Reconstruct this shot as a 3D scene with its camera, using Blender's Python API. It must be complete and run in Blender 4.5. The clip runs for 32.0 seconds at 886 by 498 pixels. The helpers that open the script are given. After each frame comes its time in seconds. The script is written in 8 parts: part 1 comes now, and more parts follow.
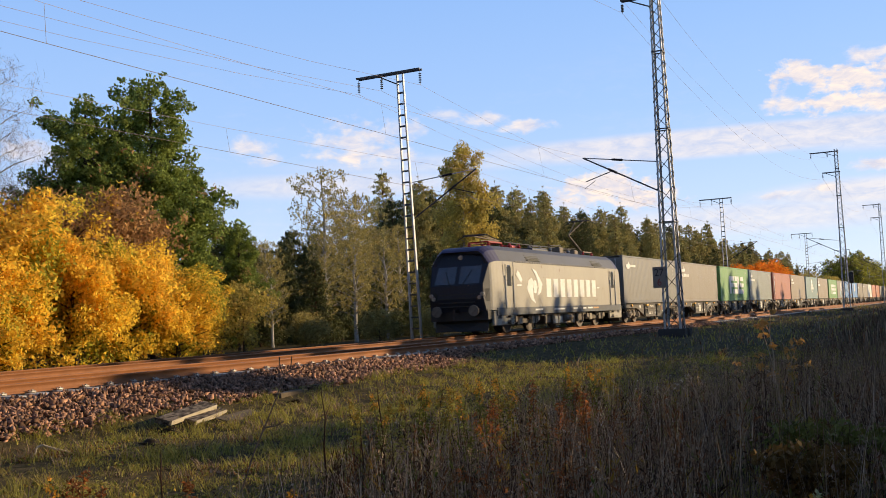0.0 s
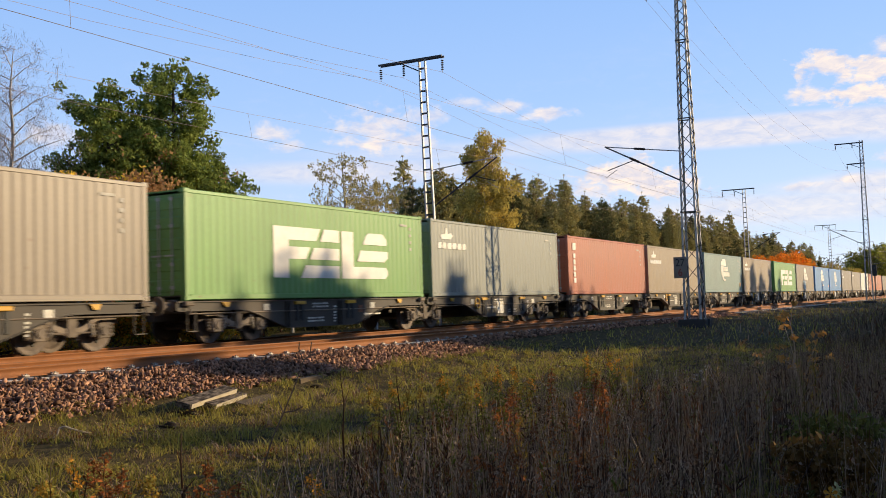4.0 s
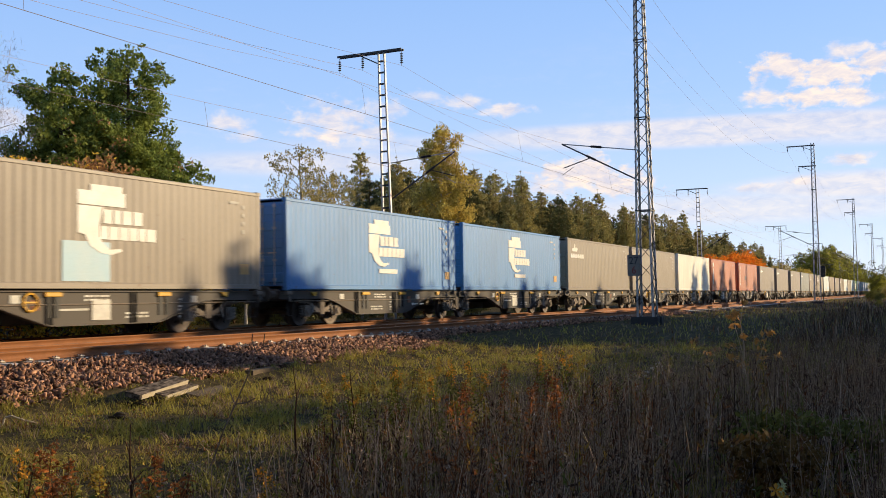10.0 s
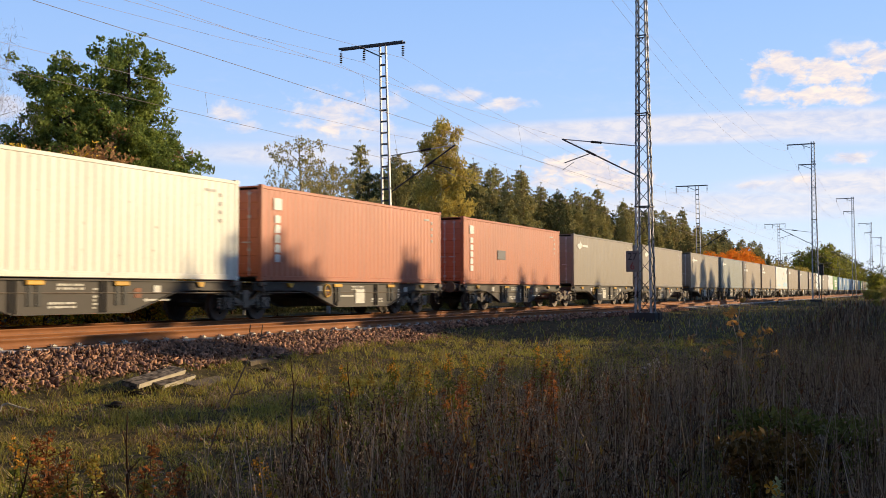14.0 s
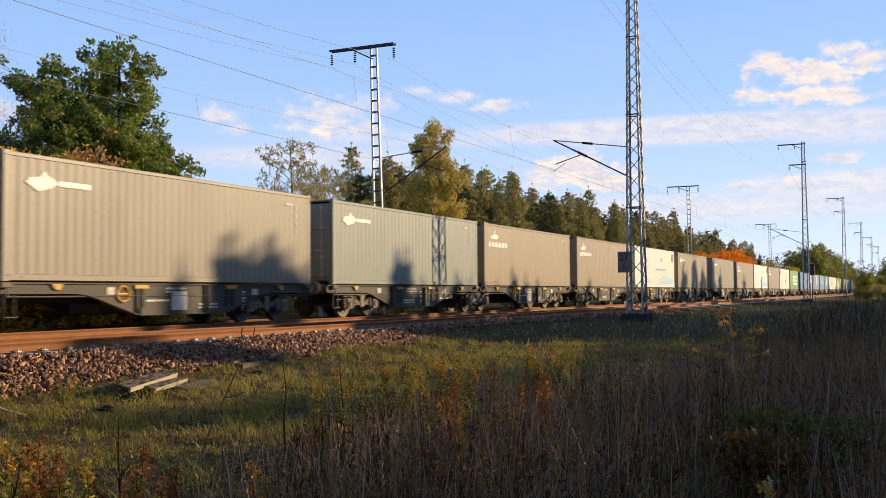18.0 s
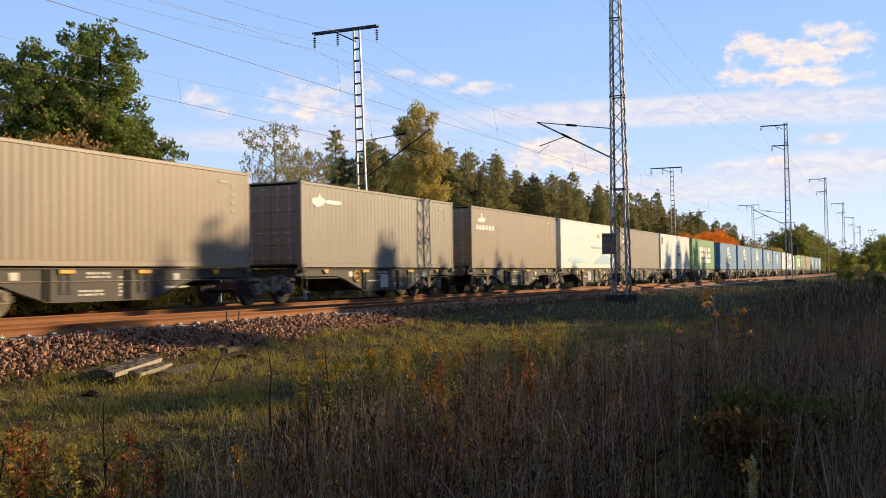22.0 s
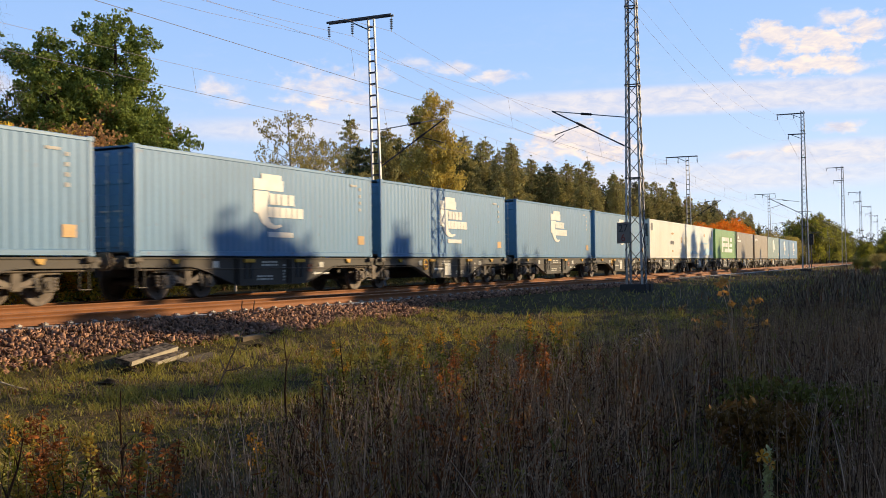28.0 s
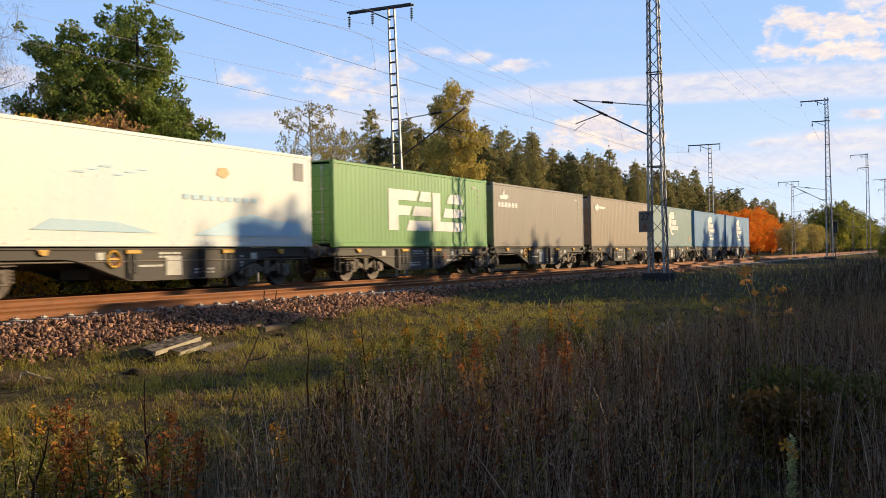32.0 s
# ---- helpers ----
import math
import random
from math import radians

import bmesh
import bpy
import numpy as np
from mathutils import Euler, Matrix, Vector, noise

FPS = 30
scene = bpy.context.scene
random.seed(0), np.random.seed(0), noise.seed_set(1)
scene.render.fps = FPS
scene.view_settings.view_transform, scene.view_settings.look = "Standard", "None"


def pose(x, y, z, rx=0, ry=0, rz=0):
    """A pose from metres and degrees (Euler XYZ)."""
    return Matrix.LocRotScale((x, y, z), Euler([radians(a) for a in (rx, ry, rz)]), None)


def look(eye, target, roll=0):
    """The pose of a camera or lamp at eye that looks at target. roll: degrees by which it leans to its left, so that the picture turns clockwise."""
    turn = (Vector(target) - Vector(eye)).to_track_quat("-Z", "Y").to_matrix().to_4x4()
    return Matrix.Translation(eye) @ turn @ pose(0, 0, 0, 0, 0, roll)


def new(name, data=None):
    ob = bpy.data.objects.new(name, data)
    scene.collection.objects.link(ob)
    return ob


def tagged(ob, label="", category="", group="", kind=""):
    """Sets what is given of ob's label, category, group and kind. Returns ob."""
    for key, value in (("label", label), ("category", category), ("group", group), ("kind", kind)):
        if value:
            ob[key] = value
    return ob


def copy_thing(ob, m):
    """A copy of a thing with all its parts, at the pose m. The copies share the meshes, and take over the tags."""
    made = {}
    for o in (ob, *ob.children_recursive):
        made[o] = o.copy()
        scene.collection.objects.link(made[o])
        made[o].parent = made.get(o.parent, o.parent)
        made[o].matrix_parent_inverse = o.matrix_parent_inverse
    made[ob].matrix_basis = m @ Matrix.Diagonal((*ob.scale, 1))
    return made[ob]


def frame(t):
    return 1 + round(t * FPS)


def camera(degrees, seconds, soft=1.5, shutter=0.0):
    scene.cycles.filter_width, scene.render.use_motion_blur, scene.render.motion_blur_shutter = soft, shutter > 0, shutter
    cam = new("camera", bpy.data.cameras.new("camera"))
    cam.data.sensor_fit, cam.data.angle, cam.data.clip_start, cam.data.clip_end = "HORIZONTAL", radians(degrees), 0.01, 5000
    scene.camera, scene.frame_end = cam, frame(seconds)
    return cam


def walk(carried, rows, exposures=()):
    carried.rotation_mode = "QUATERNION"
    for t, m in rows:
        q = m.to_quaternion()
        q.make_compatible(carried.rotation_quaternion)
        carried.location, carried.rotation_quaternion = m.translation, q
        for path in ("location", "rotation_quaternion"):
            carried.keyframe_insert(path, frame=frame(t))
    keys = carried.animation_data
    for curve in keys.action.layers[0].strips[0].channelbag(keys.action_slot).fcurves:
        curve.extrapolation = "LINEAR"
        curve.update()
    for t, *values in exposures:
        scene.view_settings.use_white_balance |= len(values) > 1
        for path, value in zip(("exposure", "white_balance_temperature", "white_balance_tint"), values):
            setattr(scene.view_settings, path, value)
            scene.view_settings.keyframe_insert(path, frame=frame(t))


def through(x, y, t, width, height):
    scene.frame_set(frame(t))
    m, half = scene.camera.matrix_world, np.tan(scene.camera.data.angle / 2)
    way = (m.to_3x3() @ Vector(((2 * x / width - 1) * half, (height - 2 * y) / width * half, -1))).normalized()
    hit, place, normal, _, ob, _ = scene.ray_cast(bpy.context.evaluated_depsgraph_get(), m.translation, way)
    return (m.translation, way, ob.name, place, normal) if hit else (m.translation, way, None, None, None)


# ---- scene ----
# The track runs along +x; the camera stands beside it, 19.3 m off, and looks up the line.
EYE = Vector((0.0, 0.0, 1.6))
cam = camera(47.03, 32.0, 0.8, 0.25)
AIM = [  # seconds, bearing from the track line, rise, lean
    (0, 27.29, 3.82, 2.48), (0.5, 27.86, 3.71, 2.43), (1, 28.40, 3.55, 2.35), (1.5, 28.51, 3.33, 2.26), (2, 28.73, 3.15, 2.15),
    (2.5, 28.85, 3.09, 2.05), (4.5, 28.13, 3.20, 1.60), (5, 27.48, 3.13, 1.52), (5.5, 26.65, 3.04, 1.31), (6, 26.17, 3.06, 1.34),
    (6.5, 25.82, 3.03, 1.37), (7, 25.89, 2.97, 1.27), (7.5, 25.85, 2.95, 1.23), (8, 25.96, 2.93, 1.14), (8.5, 25.85, 2.91, 1.10),
    (9, 25.67, 2.88, 1.06), (9.5, 25.95, 2.83, 0.97), (10, 25.98, 2.77, 0.84), (10.5, 26.24, 2.68, 0.73), (11, 26.29, 2.46, 0.68),
    (11.5, 26.26, 2.42, 0.63), (12, 26.34, 2.42, 0.47), (12.5, 26.48, 2.41, 0.31), (13, 26.42, 2.41, 0.17), (13.5, 26.31, 2.39, 0.10),
    (14, 25.92, 2.40, 0.08), (14.5, 25.71, 2.41, -0.04), (15, 25.71, 2.35, -0.09), (15.5, 25.66, 2.32, -0.06), (17.5, 25.45, 2.26, 0.18),
    (18, 25.46, 2.49, 0.37), (18.5, 25.22, 2.62, 0.56), (19, 24.84, 2.30, 0.72), (19.5, 24.71, 1.97, 0.82), (20, 24.80, 1.79, 0.82),
    (20.5, 24.98, 1.70, 0.80), (21, 24.88, 1.62, 0.72), (21.5, 24.69, 1.60, 0.76), (22, 24.60, 1.51, 0.76), (22.5, 24.77, 1.39, 0.78),
    (23, 24.96, 1.26, 0.78), (23.5, 25.04, 1.17, 0.68), (24, 24.63, 1.22, 0.64), (24.5, 24.57, 1.28, 0.63), (25, 24.73, 1.17, 0.69),
    (25.5, 24.81, 1.12, 0.72), (27.5, 25.17, 1.11, 0.78), (28, 25.43, 0.92, 0.76), (28.5, 25.45, 0.84, 0.76), (29, 25.15, 0.76, 0.75),
    (29.5, 25.17, 0.64, 0.83), (30, 25.82, 0.49, 0.91), (30.5, 26.23, 0.40, 0.90), (31, 26.38, 0.38, 0.92), (31.5, 26.42, 0.41, 0.90),
    (32, 26.63, 0.35, 0.97),
]


def aim(bearing, rise, lean):
    a, b = radians(bearing), radians(rise)
    return look(EYE, EYE + Vector((math.cos(a) * math.cos(b), math.sin(a) * math.cos(b), math.sin(b))), -lean)


walk(cam, [(t, aim(a, b, c)) for t, a, b, c in AIM])

# ---- light ----
SUN_AZ, SUN_EL = -45.0, 14.0  # degrees, from +x towards +y
sun_dir = Vector((math.cos(radians(SUN_AZ)) * math.cos(radians(SUN_EL)), math.sin(radians(SUN_AZ)) * math.cos(radians(SUN_EL)), math.sin(radians(SUN_EL))))
sun_data = bpy.data.lights.new("sun", "SUN")
sun_data.energy, sun_data.angle, sun_data.color = 4.6, radians(0.6), (1.0, 0.77, 0.46)
sun = new("sun", sun_data)
sun.matrix_world = look(sun_dir * 300, (0, 0, 0))
scene.view_settings.exposure = 0.35


def make_world():
    w = bpy.data.worlds.new("autumn_sky")
    scene.world = w
    w.use_nodes = True
    n, l = w.node_tree.nodes, w.node_tree.links
    n.clear()
    out, bg = n.new("ShaderNodeOutputWorld"), n.new("ShaderNodeBackground")
    sky = n.new("ShaderNodeTexSky")
    sky.sky_type, sky.sun_disc = "NISHITA", False
    sky.sun_elevation, sky.sun_rotation = radians(SUN_EL), radians(90 - SUN_AZ)
    sky.air_density, sky.dust_density, sky.ozone_density = 1.0, 0.4, 1.6
    bg.inputs[1].default_value = 0.125
    tc = n.new("ShaderNodeTexCoord")
    sep = n.new("ShaderNodeSeparateXYZ")
    l.new(tc.outputs["Generated"], sep.inputs[0])

    def math_node(op, a, b=None, c=None):
        m = n.new("ShaderNodeMath")
        m.operation = op
        for i, v in enumerate((a, b, c)):
            if v is None:
                continue
            if isinstance(v, (int, float)):
                m.inputs[i].default_value = v
            else:
                l.new(v, m.inputs[i])
        return m.outputs[0]

    az = math_node("MULTIPLY", math_node("ARCTAN2", sep.outputs[1], sep.outputs[0]), 57.29578)
    el = math_node("MULTIPLY", math_node("ARCSINE", sep.outputs[2]), 57.29578)
    # cloud field, stretched along the horizon
    comb = n.new("ShaderNodeCombineXYZ")
    l.new(math_node("MULTIPLY", az, 0.16), comb.inputs[0])
    l.new(math_node("MULTIPLY", el, 0.42), comb.inputs[1])

    def noise_node(vec, scale, detail, rough, dist=0.0):
        t = n.new("ShaderNodeTexNoise")
        t.inputs["Scale"].default_value, t.inputs["Detail"].default_value = scale, detail
        t.inputs["Roughness"].default_value, t.inputs["Distortion"].default_value = rough, dist
        l.new(vec, t.inputs["Vector"])
        return t.outputs["Fac"]

    fine = noise_node(comb.outputs[0], 5.0, 9.0, 0.62, 0.5)
    broad = noise_node(comb.outputs[0], 0.55, 3.0, 0.5)
    # rounder lumps for the heaped clouds
    comb2 = n.new("ShaderNodeCombineXYZ")
    l.new(math_node("MULTIPLY", az, 0.30), comb2.inputs[0])
    l.new(math_node("MULTIPLY", el, 0.46), comb2.inputs[1])
    billow = noise_node(comb2.outputs[0], 3.2, 5.0, 0.55, 0.2)

    def puff(a0, e0, wa, we, soft, grain):
        """A cloud round (a0, e0) degrees with ragged edges."""
        dx = math_node("DIVIDE", math_node("SUBTRACT", az, a0), wa)
        dy = math_node("DIVIDE", math_node("SUBTRACT", el, e0), we)
        d = math_node("SQRT", math_node("ADD", math_node("MULTIPLY", dx, dx), math_node("MULTIPLY", dy, dy)))
        d = math_node("ADD", d, math_node("MULTIPLY", math_node("SUBTRACT", billow if grain > 0.6 else fine, 0.5), grain * 2.2))
        m = n.new("ShaderNodeMapRange")
        m.interpolation_type = "SMOOTHSTEP"
        l.new(d, m.inputs[0])
        m.inputs[1].default_value, m.inputs[2].default_value = 1.0 + soft * 0.5, 1.0 - soft
        m.inputs[3].default_value, m.inputs[4].default_value = 0.0, 1.0
        return m.outputs[0]

    cover = None
    for row in CLOUDS:
        p = math_node("MULTIPLY", puff(*row[:6]), row[6])
        cover = p if cover is None else math_node("MAXIMUM", cover, p)
    # a loose veil of cloud elsewhere, thicker low down
    veil = n.new("ShaderNodeMapRange")
    l.new(math_node("ADD", math_node("MULTIPLY", fine, 0.45), math_node("MULTIPLY", broad, 0.75)), veil.inputs[0])
    veil.inputs[1].default_value, veil.inputs[2].default_value = 0.62, 0.95
    veil.inputs[3].default_value, veil.inputs[4].default_value = 0.0, 0.32
    low = n.new("ShaderNodeMapRange")
    l.new(el, low.inputs[0])
    low.inputs[1].default_value, low.inputs[2].default_value = 16.0, 3.0
    cover = math_node("MAXIMUM", cover, math_node("MULTIPLY", veil.outputs[0], low.outputs[0]))
    mix = n.new("ShaderNodeMix")
    mix.data_type = "RGBA"
    l.new(cover, mix.inputs["Factor"])
    ramp = n.new("ShaderNodeValToRGB")
    l.new(math_node("DIVIDE", el, 90.0), ramp.inputs[0])
    e = ramp.color_ramp.elements
    e[0].position, e[0].color = 0.0, (5.2, 6.0, 7.4, 1)
    e[1].position, e[1].color = 1.0, (0.25, 0.55, 1.6, 1)
    for p, c in ((0.05, (4.0, 5.0, 6.9, 1)), (0.125, (2.7, 4.1, 6.8, 1)), (0.22, (1.9, 3.4, 6.5, 1)), (0.34, (0.75, 1.4, 3.1, 1)), (0.6, (0.36, 0.78, 2.0, 1))):
        x = e.new(p)
        x.color = c
    even = n.new("ShaderNodeMix")
    even.data_type = "RGBA"
    even.inputs["Factor"].default_value = 0.85
    l.new(sky.outputs[0], even.inputs[6])
    l.new(ramp.outputs[0], even.inputs[7])
    grade = n.new("ShaderNodeMix")
    grade.data_type, grade.blend_type = "RGBA", "MULTIPLY"
    grade.inputs["Factor"].default_value = 1.0
    l.new(even.outputs[2], grade.inputs[6])
    grade.inputs[7].default_value = (1.0, 1.0, 1.0, 1)
    l.new(grade.outputs[2], mix.inputs[6])
    tint = n.new("ShaderNodeMix")
    tint.data_type = "RGBA"
    tr = n.new("ShaderNodeMapRange")
    l.new(fine, tr.inputs[0])
    tr.inputs[1].default_value, tr.inputs[2].default_value = 0.35, 0.62
    l.new(tr.outputs[0], tint.inputs["Factor"])
    tint.inputs[6].default_value = (4.6, 4.5, 5.2, 1)
    tint.inputs[7].default_value = (6.9, 5.9, 5.2, 1)
    l.new(tint.outputs[2], mix.inputs[7])
    l.new(mix.outputs[2], bg.inputs[0])
    l.new(bg.outputs[0], out.inputs[0])


# bearing, height, half widths (degrees), softness, raggedness, strength
CLOUDS = [
    # two heaps high over the line
    (7.4, 12.0, 1.5, 0.62, 0.5, 1.5, 1.0), (4.6, 11.5, 2.3, 0.75, 0.5, 1.5, 1.0), (2.6, 11.9, 1.0, 0.75, 0.6, 1.4, 0.95), (3.9, 12.5, 1.3, 0.4, 0.8, 1.4, 0.8),
    (8.3, 10.5, 1.0, 0.42, 0.7, 1.5, 0.9), (5.2, 10.3, 2.3, 0.62, 0.5, 1.4, 1.0), (3.4, 10.0, 1.4, 0.35, 0.8, 1.3, 0.8),
    # the heap low over the pines
    (18.2, 6.8, 2.5, 0.95, 0.45, 1.3, 1.0), (16.2, 6.2, 2.0, 0.7, 0.5, 1.3, 1.0), (17.9, 7.4, 0.9, 0.5, 0.7, 1.3, 0.9), (19.8, 6.2, 1.6, 0.5, 0.8, 1.2, 0.7),
    # long smooth bands
    (11.0, 8.85, 14.5, 0.85, 0.35, 0.10, 0.62), (2.0, 8.4, 6.0, 0.8, 0.5, 0.15, 0.5), (27.0, 8.6, 9.0, 0.55, 0.7, 0.3, 0.35),
    (33.0, 7.6, 8.5, 0.75, 0.6, 0.25, 0.5), (2.5, 5.6, 8.0, 0.8, 0.5, 0.2, 0.62), (10.0, 4.6, 12.0, 0.9, 0.6, 0.2, 0.5), (45.0, 7.4, 7.0, 0.6, 0.7, 0.3, 0.35),
    # small loose puffs
    (4.0, 7.0, 1.1, 0.35, 0.8, 1.3, 0.9), (8.9, 5.7, 1.3, 0.3, 0.8, 1.1, 0.75), (6.4, 5.9, 0.9, 0.4, 0.7, 1.2, 0.9),
    (31.8, 9.9, 2.3, 1.1, 1.0, 1.7, 0.75), (30.3, 9.2, 1.8, 0.6, 0.9, 1.5, 0.7), (32.4, 9.1, 0.8, 0.45, 0.7, 1.2, 0.95), (29.4, 10.6, 1.3, 0.5, 1.0, 1.6, 0.6),
    (38.0, 9.8, 1.2, 0.45, 0.8, 1.4, 0.7), (37.0, 9.1, 0.9, 0.35, 0.9, 1.4, 0.6), (24.6, 10.9, 1.4, 0.35, 0.8, 1.4, 0.7), (22.4, 10.5, 1.3, 0.35, 0.7, 1.3, 0.8), (27.0, 11.3, 0.9, 0.3, 0.9, 1.4, 0.5),
    (49.5, 9.5, 1.6, 0.6, 0.8, 1.2, 0.7),
]
make_world()


# ---- materials ----
def material(name, colour, rough=0.7, metal=0.0, second=None, scale=6.0, fine=60.0, bump=0.15, stretch=(1, 1, 1), vary=0.12, spec=0.4, amount=0.5, light_through=0.0, island=False):
    """A surface with broad patches towards a second colour, fine grain, relief and a change from piece to piece."""
    m = bpy.data.materials.new(name)
    m.use_nodes = True
    n, l = m.node_tree.nodes, m.node_tree.links
    b = n["Principled BSDF"]
    b.inputs["Roughness"].default_value, b.inputs["Metallic"].default_value = rough, metal
    b.inputs["Specular IOR Level"].default_value = spec
    tc, mp = n.new("ShaderNodeTexCoord"), n.new("ShaderNodeMapping")
    mp.inputs["Scale"].default_value = stretch
    l.new(tc.outputs["Object"], mp.inputs[0])
    if second is None:
        second = tuple(c * 0.55 for c in colour)

    def noise_tex(sc, detail=4.0):
        t = n.new("ShaderNodeTexNoise")
        t.inputs["Scale"].default_value, t.inputs["Detail"].default_value = sc, detail
        t.inputs["Roughness"].default_value = 0.62
        l.new(mp.outputs[0], t.inputs["Vector"])
        return t.outputs["Fac"]

    broad, grain = noise_tex(scale), noise_tex(fine, 2.0)
    ramp = n.new("ShaderNodeMapRange")
    l.new(broad, ramp.inputs[0])
    ramp.inputs[1].default_value, ramp.inputs[2].default_value = 0.40, 0.68
    ramp.inputs[3].default_value, ramp.inputs[4].default_value = 0.0, amount
    mix = n.new("ShaderNodeMix")
    mix.data_type = "RGBA"
    l.new(ramp.outputs[0], mix.inputs["Factor"])
    mix.inputs[6].default_value, mix.inputs[7].default_value = (*colour, 1), (*second, 1)
    hsv = n.new("ShaderNodeHueSaturation")
    l.new(mix.outputs[2], hsv.inputs["Color"])
    rnd = n.new("ShaderNodeNewGeometry" if island else "ShaderNodeObjectInfo")
    val = n.new("ShaderNodeMath")
    val.operation = "MULTIPLY_ADD"
    l.new(rnd.outputs["Random Per Island" if island else "Random"], val.inputs[0])
    val.inputs[1].default_value, val.inputs[2].default_value = vary * 2, 1.0 - vary
    val2 = n.new("ShaderNodeMath")
    val2.operation = "MULTIPLY_ADD"
    l.new(grain, val2.inputs[0])
    val2.inputs[1].default_value, val2.inputs[2].default_value = 0.3, -0.15
    add = n.new("ShaderNodeMath")
    add.operation = "ADD"
    l.new(val.outputs[0], add.inputs[0])
    l.new(val2.outputs[0], add.inputs[1])
    l.new(add.outputs[0], hsv.inputs["Value"])
    l.new(hsv.outputs[0], b.inputs["Base Color"])
    if bump:
        bp = n.new("ShaderNodeBump")
        bp.inputs["Strength"].default_value, bp.inputs["Distance"].default_value = bump, 0.02
        l.new(grain, bp.inputs["Height"])
        l.new(bp.outputs[0], b.inputs["Normal"])
    rr = n.new("ShaderNodeMath")
    rr.operation = "MULTIPLY_ADD"
    l.new(broad, rr.inputs[0])
    rr.inputs[1].default_value, rr.inputs[2].default_value = 0.2, rough - 0.1
    l.new(rr.outputs[0], b.inputs["Roughness"])
    if light_through:
        out = n["Material Output"]
        tl, ms = n.new("ShaderNodeBsdfTranslucent"), n.new("ShaderNodeMixShader")
        l.new(hsv.outputs[0], tl.inputs[0])
        ms.inputs[0].default_value = light_through
        l.new(b.outputs[0], ms.inputs[1])
        l.new(tl.outputs[0], ms.inputs[2])
        l.new(ms.outputs[0], out.inputs[0])
    return m


def paint(name, colour, fade=None, rust=(0.16, 0.07, 0.035), wear=0.35, rough=0.45, vary=0.05):
    """Sheet-metal paint: faded patches, rain streaks down the sheet and flecks of rust."""
    m = material(name, colour, rough, 0.0, fade or tuple(min(1, c * 0.72 + 0.03) for c in colour), 0.5, 30.0, 0.05, (1, 1, 0.35), vary, 0.4, 0.6)
    n, l = m.node_tree.nodes, m.node_tree.links
    b = n["Principled BSDF"]
    src = b.inputs["Base Color"].links[0].from_socket
    tc, mp = n.new("ShaderNodeTexCoord"), n.new("ShaderNodeMapping")
    mp.inputs["Scale"].default_value = (5.0, 5.0, 0.22)
    l.new(tc.outputs["Object"], mp.inputs[0])
    t = n.new("ShaderNodeTexNoise")
    t.inputs["Scale"].default_value, t.inputs["Detail"].default_value = 1.6, 6.0
    l.new(mp.outputs[0], t.inputs["Vector"])
    f = n.new("ShaderNodeMapRange")
    l.new(t.outputs["Fac"], f.inputs[0])
    f.inputs[1].default_value, f.inputs[2].default_value, f.inputs[4].default_value = 0.54, 0.78, wear
    mix = n.new("ShaderNodeMix")
    mix.data_type = "RGBA"
    l.new(f.outputs[0], mix.inputs["Factor"])
    l.new(src, mix.inputs[6])
    mix.inputs[7].default_value = (*[0.5 * c + 0.03 for c in colour], 1)
    t2 = n.new("ShaderNodeTexNoise")
    t2.inputs["Scale"].default_value, t2.inputs["Detail"].default_value = 3.2, 8.0
    l.new(tc.outputs["Object"], t2.inputs["Vector"])
    f2 = n.new("ShaderNodeMapRange")
    l.new(t2.outputs["Fac"], f2.inputs[0])
    f2.inputs[1].default_value, f2.inputs[2].default_value, f2.inputs[4].default_value = 0.66, 0.75, 0.7
    mix2 = n.new("ShaderNodeMix")
    mix2.data_type = "RGBA"
    l.new(f2.outputs[0], mix2.inputs["Factor"])
    l.new(mix.outputs[2], mix2.inputs[6])
    mix2.inputs[7].default_value = (*rust, 1)
    l.new(mix2.outputs[2], b.inputs["Base Color"])
    return m


GROUND = material("meadow_soil", (0.05, 0.042, 0.018), 0.95, 0, (0.16, 0.115, 0.055), 5.0, 45.0, 0.9, vary=0.0, spec=0.05, amount=0.9)
# the bed's dark brown stands in for the shade between its stones
BALLAST = material("ballast_bed", (0.06, 0.04, 0.028), 0.95, 0, (0.04, 0.028, 0.02), 2.0, 25.0, 0.8, vary=0.0, spec=0.15)
STONE = material("ballast_stone", (0.35, 0.19, 0.115), 0.9, 0, (0.075, 0.038, 0.026), 9.0, 60.0, 0.15, amount=0.6, vary=0.72, spec=0.2, island=True)
STONE_ONE = material("ballast_stone_single", (0.37, 0.22, 0.14), 0.9, 0, (0.10, 0.055, 0.036), 9.0, 60.0, 0.3, vary=0.5, spec=0.2)
RAIL = material("rusty_rail", (0.30, 0.115, 0.036), 0.75, 0.1, (0.16, 0.065, 0.03), 1.5, 50.0, 0.2, vary=0.05)
RAIL_TOP = material("worn_rail_head", (0.30, 0.22, 0.16), 0.42, 0.6, (0.22, 0.13, 0.08), 1.5, 50.0, 0.05, vary=0.05)
CONCRETE = material("concrete", (0.60, 0.55, 0.48), 0.9, 0, (0.42, 0.36, 0.3), 3.0, 40.0, 0.3, vary=0.12, spec=0.2)
FEEDER = material("aluminium_wire", (0.45, 0.38, 0.38), 0.6, 0.0, None, 1.0, 30.0, 0.0)
CLIP = material("rail_clip_steel", (0.48, 0.42, 0.35), 0.5, 0.5, None, 9.0, 60.0, 0.1)
